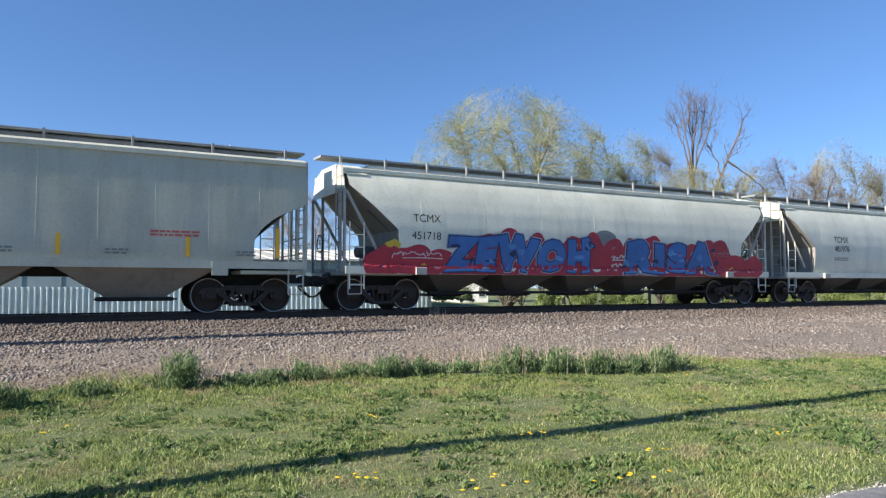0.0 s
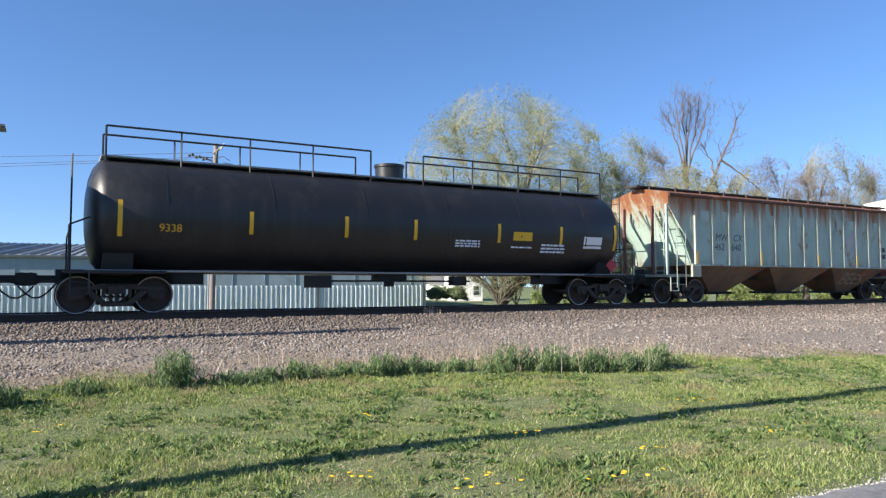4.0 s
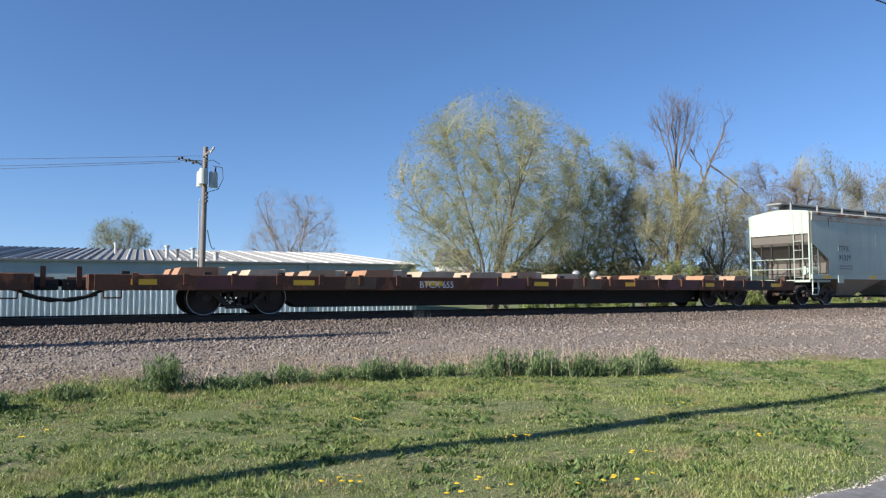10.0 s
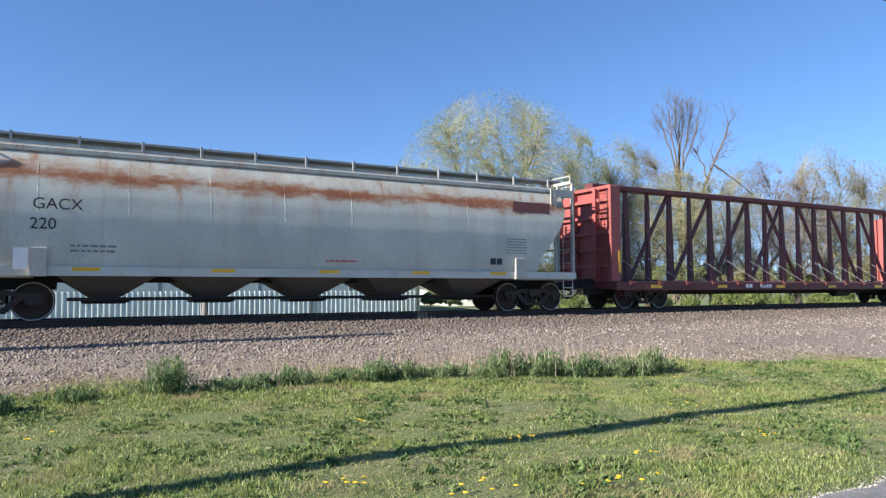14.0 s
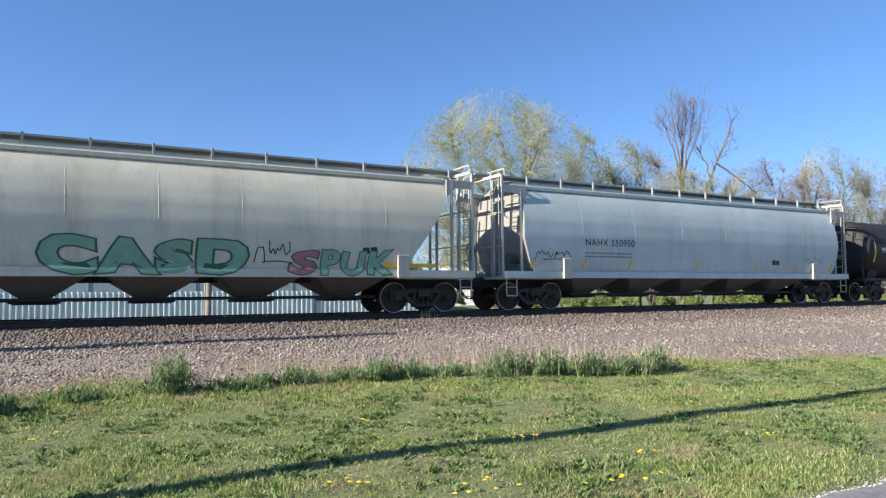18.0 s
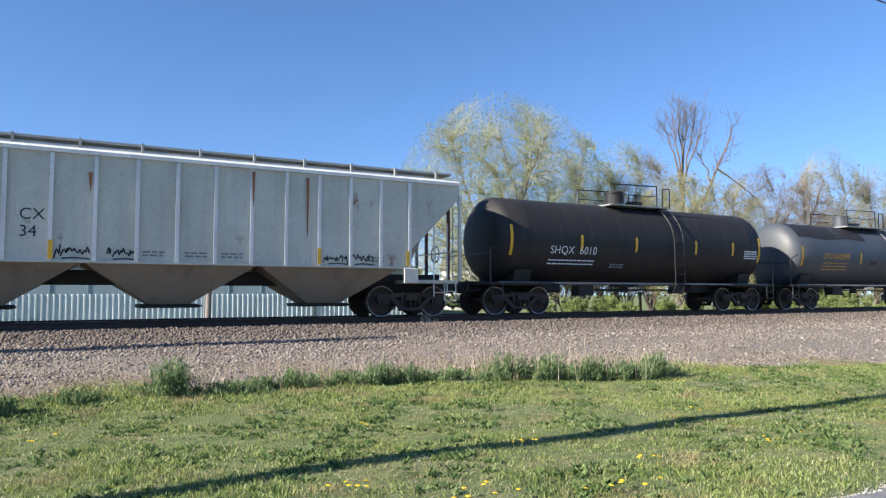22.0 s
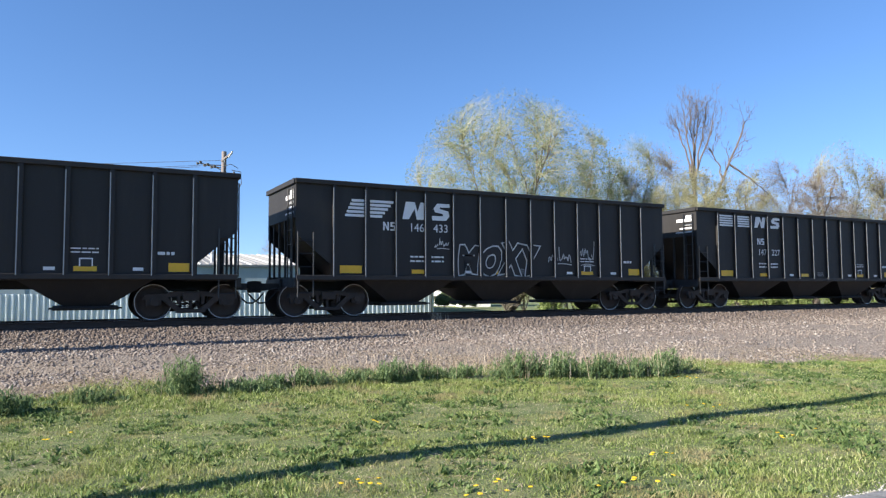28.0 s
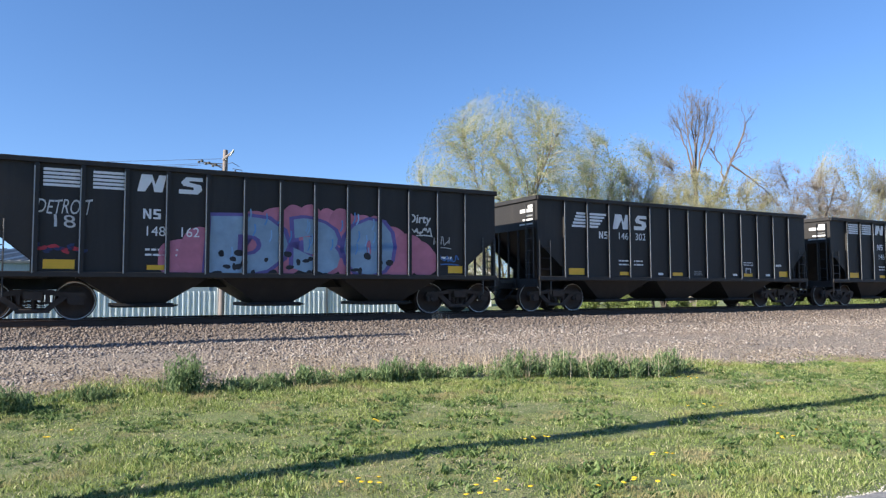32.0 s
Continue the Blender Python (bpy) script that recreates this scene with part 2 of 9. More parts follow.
# ---- mesh helpers ----
class G:
    """Vertices and faces of one part."""

    def __init__(self):
        self.v, self.f = [], []

    def add(self, vs, fs):
        o = len(self.v)
        self.v += [tuple(p) for p in vs]
        self.f += [tuple(i + o for i in f) for f in fs]
        return self

    def box(self, x0, x1, y0, y1, z0, z1):
        vs = [(x, y, z) for x in (x0, x1) for y in (y0, y1) for z in (z0, z1)]
        return self.add(vs, [(0, 1, 3, 2), (4, 6, 7, 5), (0, 4, 5, 1), (2, 3, 7, 6), (0, 2, 6, 4), (1, 5, 7, 3)])

    def block(self, x0, x1, y0, y1, z0, z1, c=0.015):
        """A box whose long edges are chamfered along x."""
        pr = [(y0 + c, z0), (y1 - c, z0), (y1, z0 + c), (y1, z1 - c), (y1 - c, z1), (y0 + c, z1), (y0, z1 - c), (y0, z0 + c)]
        return self.prism(pr, x0, x1)

    def prism(self, yz, x0, x1):
        n = len(yz)
        vs = [(x0, y, z) for y, z in yz] + [(x1, y, z) for y, z in yz]
        return self.add(vs, [tuple(range(n - 1, -1, -1)), tuple(range(n, 2 * n))] + [(i, (i + 1) % n, n + (i + 1) % n, n + i) for i in range(n)])

    def plate(self, xz, y0, y1):
        """An outline in x and z, thickened from y0 to y1."""
        n = len(xz)
        vs = [(x, y0, z) for x, z in xz] + [(x, y1, z) for x, z in xz]
        return self.add(vs, [tuple(range(n)), tuple(range(2 * n - 1, n - 1, -1))] + [(i, n + i, n + (i + 1) % n, (i + 1) % n) for i in range(n)])

    def rod(self, p, q, r, n=6, r2=None):
        p, q = Vector(p), Vector(q)
        w = (q - p).normalized()
        a = w.orthogonal().normalized()
        b = w.cross(a)
        r2 = r if r2 is None else r2
        ring = [(math.cos(2 * math.pi * i / n), math.sin(2 * math.pi * i / n)) for i in range(n)]
        vs = [p + (a * c + b * s) * r for c, s in ring] + [q + (a * c + b * s) * r2 for c, s in ring]
        return self.add(vs, [tuple(range(n - 1, -1, -1)), tuple(range(n, 2 * n))] + [(i, (i + 1) % n, n + (i + 1) % n, n + i) for i in range(n)])

    def path(self, pts, r, n=6):
        for p, q in zip(pts, pts[1:]):
            self.rod(p, q, r, n)
        return self

    def loft(self, rings, close=True, caps=True):
        n = len(rings[0])
        o = len(self.v)
        fs = []
        for k in range(len(rings) - 1):
            for i in range(n if close else n - 1):
                j = (i + 1) % n
                fs.append((k * n + i, k * n + j, (k + 1) * n + j, (k + 1) * n + i))
        if caps:
            fs += [tuple(range(n - 1, -1, -1)), tuple((len(rings) - 1) * n + i for i in range(n))]
        return self.add([p for r in rings for p in r], fs)

    def disc(self, c, axis, r, h, n=24):
        c, w = Vector(c), Vector(axis).normalized()
        return self.rod(c - w * h / 2, c + w * h / 2, r, n)

    def mesh(self, name, material, smooth=False):
        me = bpy.data.meshes.new(name)
        me.from_pydata(self.v, [], self.f)
        me.materials.append(material)
        bm = bmesh.new()
        bm.from_mesh(me)
        bmesh.ops.recalc_face_normals(bm, faces=bm.faces)
        bm.to_mesh(me)
        bm.free()
        if smooth:
            me.shade_smooth()
            me.set_sharp_from_angle(angle=radians(smooth if smooth > 1 else 32))
        return me


def part(name, g, material, parent, label="", smooth=False):
    """Links a part's geometry, or a mesh that is already made, under its thing."""
    me = g.mesh(name, material, smooth) if isinstance(g, G) else g
    ob = new(name, me)
    ob.parent = parent
    if label:
        tagged(ob, label)
    return ob


def thing(name, label, category, m=None, group="", kind=""):
    ob = new(name)
    ob.empty_display_size = 0.3
    if m is not None:
        ob.matrix_basis = m
    return tagged(ob, label, category, group, kind)


def np_mesh(name, v, f, material):
    """A mesh from arrays: vertices and faces with equally many corners."""
    me = bpy.data.meshes.new(name)
    v, f = np.asarray(v, np.float32), np.asarray(f, np.int32)
    me.vertices.add(len(v))
    me.vertices.foreach_set("co", v.ravel())
    me.loops.add(f.size)
    me.loops.foreach_set("vertex_index", f.ravel())
    me.polygons.add(len(f))
    me.polygons.foreach_set("loop_start", np.arange(0, f.size, f.shape[1], dtype=np.int32))
    me.update(calc_edges=True)
    me.materials.append(material)
    return me


def stuff(name, me, label, category):
    return tagged(new(name, me), label, category, kind="stuff")


# ---- the ground, the road and the track ----
def ground_z(s, q):
    """Height of the ground, for numbers or arrays."""
    pts = [(-3000, -0.5), (-60, -0.15), (-4, -0.03), (3.3, 0.0), (9.5, 0.0), (11.5, 0.06), (13.0, 0.17), (15.5, 0.33), (16.9, 0.39), (17.6, 0.48), (18.75, 0.765), (22.05, 0.765),
           (24.5, 0.30), (28, 0.0), (60, -0.2), (3000, -1.0)]
    x, y = zip(*pts)
    z = np.interp(q, x, y)
    lump = np.sin(s * 0.9 + 1.3 * np.sin(q * 0.7)) * np.sin(q * 1.1 + 0.4 * s)
    soft = np.clip((np.abs(np.asarray(q) - Q0) - 2.2) / 2.0, 0, 1) * np.clip((np.asarray(q) - 3.6) / 1.5, 0, 1) * np.clip((70 - np.abs(q)) / 20, 0, 1)
    return z + 0.03 * lump * soft


def ground_material():
    k = Nodes("grass_and_gravel_ground")
    c = k.t.nodes.new("ShaderNodeTexCoord").outputs["Object"]
    sep = k.node("ShaderNodeSeparateXYZ", Vector=c)

    def math_(op, a, b):
        n = k.t.nodes.new("ShaderNodeMath")
        n.operation = op
        for sck, v in zip(n.inputs, (a, b)):
            if isinstance(v, bpy.types.NodeSocket):
                k.t.links.new(v, sck)
            else:
                sck.default_value = v
        return n.outputs[0]

    edge = k.noise(0.55, 5, shuffle=False)
    q = math_("ADD", sep.outputs[1], math_("MULTIPLY", math_("SUBTRACT", edge, 0.5), 1.8))
    q = math_("ADD", q, math_("MULTIPLY", math_("MINIMUM", math_("MAXIMUM", math_("SUBTRACT", sep.outputs[0], 7.5), 0.0), 14.0), 0.25))
    near = math_("GREATER_THAN", q, 12.0)
    far = math_("LESS_THAN", sep.outputs[1], 27.0)
    stone = math_("MULTIPLY", near, far)
    v = k.node("ShaderNodeTexVoronoi", Vector=c, Scale=19.0)
    cell = k.node("ShaderNodeTexVoronoi", Vector=c, Scale=19.0)
    gr = k.ramp(cell.outputs["Color"], [(0.1, (0.10, 0.083, 0.070)), (0.5, (0.215, 0.18, 0.153)), (0.9, (0.35, 0.305, 0.265))])
    patch = k.noise(0.35, 5, (0.35, 1, 1), shuffle=False)
    gr = k.mix(k.ramp(patch, [(0.42, (0, 0, 0)), (0.66, (0.75, 0.75, 0.75))]), gr, (0.27, 0.20, 0.15))
    fine_d = k.noise(22.0, 6, (0.4, 1, 1), shuffle=False)
    dust = k.ramp(fine_d, [(0.3, (0.11, 0.086, 0.068)), (0.5, (0.24, 0.196, 0.158)), (0.72, (0.40, 0.345, 0.285))])
    gr = k.mix(k.node("ShaderNodeMapRange", Value=math_("ADD", sep.outputs[1], math_("MULTIPLY", patch, 3.0)), From_Min=17.6, From_Max=16.4).outputs[0], gr, dust)
    gr = k.mix(k.node("ShaderNodeMapRange", Value=sep.outputs[1], From_Min=16.8, From_Max=18.6, To_Max=0.55).outputs[0], gr, (0.10, 0.072, 0.056))
    soil = k.noise(3.0, 6, shuffle=False)
    ga = k.ramp(soil, [(0.25, (0.05, 0.08, 0.02)), (0.50, (0.12, 0.17, 0.045)), (0.66, (0.20, 0.21, 0.08)), (0.78, (0.28, 0.23, 0.13))])
    thatch = k.noise(70.0, 5, (0.5, 1, 1), shuffle=False)
    ga = k.mix(k.ramp(thatch, [(0.45, (0, 0, 0)), (0.66, (0.6, 0.6, 0.6))]), ga, k.ramp(k.noise(9.0, 4, shuffle=False), [(0.35, (0.10, 0.085, 0.05)), (0.65, (0.34, 0.28, 0.17))]))
    blot = k.noise(0.5, 4, shuffle=False)
    ga = k.mix(k.ramp(blot, [(0.50, (0, 0, 0)), (0.72, (0.5, 0.5, 0.5))]), ga, (0.28, 0.235, 0.12))
    k.set(Base_Color=k.mix(stone, ga, gr), Roughness=0.9)
    h = k.mix(stone, k.noise(40.0, 5, shuffle=False), v.outputs["Distance"])
    k.bump(h, 0.9, 0.04)
    return k.m


def grid_lines(spans):
    out = []
    for a, b, n in spans:
        out += list(np.linspace(a, b, n, endpoint=False))
    return np.array(out + [spans[-1][1]])


def build_ground():
    s = grid_lines([(-3000, -300, 8), (-300, -30, 14), (-30, 70, 200), (70, 300, 24), (300, 3000, 10)])
    q = grid_lines([(-3000, -60, 8), (-60, 0, 12), (0, 26, 104), (26, 60, 14), (60, 3000, 14)])
    S, Q = np.meshgrid(s, q, indexing="ij")
    Z = ground_z(S, Q)
    v = np.stack([S, Q, Z], -1).reshape(-1, 3)
    i, j = np.meshgrid(np.arange(len(s) - 1), np.arange(len(q) - 1), indexing="ij")
    a = (i * len(q) + j).ravel()
    f = np.stack([a, a + len(q), a + len(q) + 1, a + 1], -1)
    me = np_mesh("ground", v, f, ground_material())
    me.shade_smooth()
    ob = new("ground", me)
    ob.matrix_basis = TURN
    return tagged(ob, "mown spring grass meeting a grey-pink gravel railway shoulder", "ground", kind="structure")


build_ground()

M["asphalt"] = plain("worn_asphalt", (0.24, 0.235, 0.23), 0.9, 0, 0.55, 45.0, 0.8)
M["rail"] = plain("rusty_rail_steel", (0.06, 0.035, 0.024), 0.7, 0.1, 0.3, 20.0)
M["railhead"] = plain("polished_rail_head", (0.45, 0.45, 0.46), 0.3, 1.0, 0.1, 20.0, 0.05)
M["tie"] = plain("creosoted_timber", (0.035, 0.028, 0.022), 0.85, 0, 0.4, 8.0)
M["stone"] = None


def road_edge(s):
    """Where the lane's crumbling edge runs, for numbers or arrays."""
    s = np.asarray(s, float)
    return 3.50 + 0.035 * np.sin(s * 2.9 + 1.0) + 0.02 * np.sin(s * 7.3) + 0.012 * np.sin(s * 19.0 + 2.0)


def build_road():
    g = G()
    xs = [-200 + 4 * i for i in range(48)] + [-8 + 0.05 * i for i in range(500)] + [17 + 4 * i for i in range(46)]
    near = [(x, float(road_edge(x)) - 0.10, 0.022) for x in xs]
    rows = [[(x, y, -0.2) for x, y, z in near], near, [(x, y - 0.06, 0.045) for x, y, z in near], [(x, 0.0, 0.11) for x in xs], [(x, -3.5, 0.05) for x in xs], [(x, -3.6, -0.2) for x in xs]]
    g.loft(rows, close=False, caps=False)
    ob = new("road", g.mesh("road", M["asphalt"], 30))
    ob.matrix_basis = TURN
    tagged(ob, "worn grey asphalt lane with a crumbling edge beside the grass", "road", kind="structure")
    rng = np.random.default_rng(31)
    n = 9000
    s = 2.0 + 9 * rng.random(n)
    q = road_edge(s) - 0.16 + rng.normal(0, 0.09, n)
    v, f = pebbles(s, q, np.where(q < road_edge(s) - 0.1, 0.036, ground_z(s, q) + 0.004), 0.003 + 0.009 * rng.random(n) ** 3, rng)
    k = Nodes("pale_road_grit")
    r_ = k.t.nodes.new("ShaderNodeNewGeometry").outputs["Random Per Island"]
    k.set(Base_Color=k.ramp(r_, [(0.0, (0.16, 0.15, 0.13)), (0.4, (0.36, 0.34, 0.30)), (1.0, (0.58, 0.56, 0.51))]), Roughness=0.9)
    stuff("road_grit", np_mesh("road_grit", v, f, k.m), "pale loose grit along the lane's edge", "grit").matrix_basis = TURN


def pebbles(s, q, z, r, rng):
    """Small uneven stones at the given places, as vertices and triangles."""
    n = len(s)
    base = np.array([(1, 0, 0), (-1, 0, 0), (0, 1, 0), (0, -1, 0), (0, 0, 1), (0, 0, -1)], float)
    tri = np.array([(0, 2, 4), (2, 1, 4), (1, 3, 4), (3, 0, 4), (2, 0, 5), (1, 2, 5), (3, 1, 5), (0, 3, 5)])
    v = base[None] * (0.7 + 0.6 * rng.random((n, 6, 1))) * r[:, None, None] * np.array([1.2, 1.0, 0.75])
    ang = rng.random(n) * 6.28
    ca, sa = np.cos(ang)[:, None], np.sin(ang)[:, None]
    x, y = v[..., 0] * ca - v[..., 1] * sa, v[..., 0] * sa + v[..., 1] * ca
    zz = v[..., 2] + (x * rng.normal(0, 0.4, (n, 1)))
    v = np.stack([x + s[:, None], y + q[:, None], zz + z[:, None]], -1).reshape(-1, 3)
    return v, (np.arange(n)[:, None, None] * 6 + tri[None]).reshape(-1, 3)


build_road()


def build_track():
    for y in (-0.755, 0.755):
        prof = [(-0.075, -0.180), (0.075, -0.180), (0.075, -0.165), (0.012, -0.145), (0.010, -0.045), (0.036, -0.030), (0.036, -0.006), (0.030, 0.0), (-0.030, 0.0), (-0.036, -0.006),
                (-0.036, -0.030), (-0.010, -0.045), (-0.012, -0.145), (-0.075, -0.165)]
        t = thing("rail", "rusty steel rail with a worn bright head on wooden ties", "rail", TURN @ Matrix.Translation((0, Q0 + y, RAIL)), "rails of the track", "structure")
        part("web", G().prism([(a, b) for a, b in prof], -700, 700), M["rail"], t)
        part("head", G().prism([(-0.031, 0.0), (0.031, 0.0), (0.026, 0.004), (-0.026, 0.004)], -700, 700), M["railhead"], t, "bright worn running surface")
    me = G().block(-0.115, 0.115, -1.30, 1.30, -0.36, -0.178).mesh("tie", M["tie"])
    root = thing("track_bed", "dark creosoted wooden ties sunk in gravel", "railway ties", TURN @ Matrix.Translation((0, Q0, RAIL)), kind="structure")
    for i in range(-40, 160):
        ob = part("tie", me, None, root)
        ob.location = (i * 0.52, 0, random.uniform(-0.01, 0.004))


build_track()


def build_gravel():
    """Loose stones over the shoulder, densest where the camera stands nearest."""
    rng = np.random.default_rng(3)
    n = 90000
    s = -4 + 60 * rng.random(n) ** 1.6
    e = 12.0 - 0.25 * np.clip(s - 7.5, 0, 14)
    q = e - 0.4 + (19.6 - e) * rng.random(n)
    keep = (q > e + 0.5 * rng.random(n)) & (q < 19.58) & ~((np.abs(q - Q0 + 0.755) < 0.1))
    bare = (q < 15.6 + 0.5 * np.sin(s * 0.9)) & (np.sin(s * 0.8 + 2.0 * np.sin(q * 0.9)) + np.sin(q * 2.6 - s * 0.35) > -0.2)
    keep &= ~(bare & (rng.random(n) < 0.8))
    s, q = s[keep], q[keep]
    n = len(s)
    r = np.where(q > 16.3 + 0.8 * np.sin(s * 0.8), 0.018 + 0.036 * rng.random(n) ** 2, 0.014 + 0.034 * rng.random(n) ** 2) * 0.86 * (1 + 0.010 * np.clip(s, 0, 60))
    v, f = pebbles(s, q, ground_z(s, q) + r * 0.25, r, rng)
    k = Nodes("crushed_stone")
    r_ = k.t.nodes.new("ShaderNodeNewGeometry").outputs["Random Per Island"]
    col = k.ramp(r_, [(0.0, (0.05, 0.04, 0.034)), (0.35, (0.20, 0.163, 0.137)), (0.72, (0.345, 0.29, 0.25)), (0.95, (0.48, 0.43, 0.38)), (1.0, (0.60, 0.58, 0.54))])
    col = k.mix(k.noise(30.0, 4, shuffle=False), col, (0.16, 0.13, 0.11))
    q_ = k.node("ShaderNodeSeparateXYZ", Vector=k.t.nodes.new("ShaderNodeTexCoord").outputs["Object"]).outputs[1]
    col = k.mix(k.node("ShaderNodeMapRange", Value=q_, From_Min=16.8, From_Max=18.6, To_Max=0.55).outputs[0], col, (0.10, 0.072, 0.056))   # brown dust off the rails
    k.set(Base_Color=col, Roughness=0.9)
    ob = stuff("gravel", np_mesh("gravel", v, f, k.m), "loose grey and pinkish crushed stone ballast", "gravel")
    ob.matrix_basis = TURN


build_gravel()


def blade_material(name, stops, trans=0.35, dead=0.0, deep=0.0):
    k = Nodes(name)
    r = k.t.nodes.new("ShaderNodeNewGeometry").outputs["Random Per Island"]
    col = k.ramp(r, stops)
    if dead:
        col = k.mix(k.ramp(k.noise(0.45, 4, shuffle=False), [(0.40, (0, 0, 0)), (0.64, (0.6, 0.6, 0.6))]), col, (0.30, 0.335, 0.10))
    if deep:
        col = k.mix(k.ramp(k.noise(0.9, 5, shuffle=False), [(0.50, (0, 0, 0)), (0.66, (deep, deep, deep))]), col, (0.085, 0.14, 0.04))
    if dead:
        col = k.mix(k.ramp(k.noise(1.3, 6, shuffle=False), [(0.52, (0, 0, 0)), (0.66, (dead, dead, dead))]), col, (0.36, 0.29, 0.16))
    k.set(Base_Color=col, Roughness=0.7, Specular_IOR_Level=0.15)
    tr = k.node("ShaderNodeBsdfTranslucent", Color=col)
    mx = k.node("ShaderNodeMixShader", Fac=trans)
    out = k.t.nodes["Material Output"]
    k.t.links.new(k.b.outputs[0], mx.inputs[1])
    k.t.links.new(tr.outputs[0], mx.inputs[2])
    k.t.links.new(mx.outputs[0], out.inputs[0])
    return k.m


M["blade"] = blade_material("grass_blades", [(0.0, (0.06, 0.10, 0.025)), (0.35, (0.19, 0.255, 0.07)), (0.70, (0.35, 0.415, 0.145)), (0.88, (0.45, 0.475, 0.22)), (1.0, (0.68, 0.61, 0.40))], 0.35, 0.9, 0.35)
M["weed"] = blade_material("weed_leaves", [(0.0, (0.075, 0.125, 0.055)), (0.6, (0.165, 0.235, 0.10)), (1.0, (0.30, 0.37, 0.18))], 0.35)
M["clover"] = blade_material("clover_leaves", [(0.0, (0.05, 0.095, 0.03)), (0.6, (0.13, 0.195, 0.065)), (1.0, (0.25, 0.31, 0.13))], 0.3)
M["straw"] = blade_material("dry_stalks", [(0.0, (0.32, 0.24, 0.16)), (0.6, (0.46, 0.375, 0.27)), (1.0, (0.60, 0.52, 0.41))], 0.2)


def blades(s, q, z, h, w, rng, lean=0.5):
    """Narrow two-part leaves standing at the given places, as vertices and triangles."""
    n = len(s)
    ang = rng.random(n) * 6.283
    dx, dy = np.cos(ang), np.sin(ang)
    la = rng.random(n) * 6.283
    ln = h * lean * rng.random(n)
    lx, ly = np.cos(la) * ln, np.sin(la) * ln
    a = np.stack([s - dx * w, q - dy * w, z], -1)
    b = np.stack([s + dx * w, q + dy * w, z], -1)
    c = np.stack([s + lx * 0.4 + dx * w * 0.8, q + ly * 0.4 + dy * w * 0.8, z + h * 0.6], -1)
    e = np.stack([s + lx * 0.4 - dx * w * 0.8, q + ly * 0.4 - dy * w * 0.8, z + h * 0.6], -1)
    d = np.stack([s + lx, q + ly, z + h], -1)
    v = np.stack([a, b, c, e, d], 1).reshape(-1, 3)
    o = np.arange(n)[:, None, None] * 5
    f = (o + np.array([(0, 1, 2), (0, 2, 3), (3, 2, 4)])[None]).reshape(-1, 3)
    return v, f


def in_view(s, q, margin=1.0):
    """Keeps to the ground before the camera, with a margin."""
    x = s * math.cos(A) - q * math.sin(A)
    y = s * math.sin(A) + q * math.cos(A)
    return (y > 3.5) & (np.abs(x) < 0.68 * y + margin)


def gravel_edge(s):
    return 12.0 - 0.25 * np.clip(s - 7.5, 0, 14)


def bare_soil(s, q):
    """How worn the turf is, from 0 to 1: blotches of thin turf, and a trodden line beside the pole's shadow."""
    b = np.sin(s * 1.15 + 1.9 * np.sin(q * 0.85 + 0.4)) + np.sin(q * 1.7 - 1.3 * np.sin(s * 0.62)) + 0.8 * np.sin(s * 3.1 + q * 2.3) * np.sin(q * 3.7 - s * 1.2)
    b = np.clip((b - 1.05) * 0.9, 0, 1)
    line = np.exp(-((q - 6.13 - 0.05 * np.sin(s * 1.3)) / 0.10) ** 2) * np.clip((s - 5.0) / 2.0, 0, 1) * (0.65 + 0.35 * np.sin(s * 2.2))
    spot_ = np.exp(-(((s - 12.6) / 1.2) ** 2 + ((q - 7.0) / 0.35) ** 2))
    return np.clip(b + 0.9 * line + 0.8 * spot_, 0, 1)


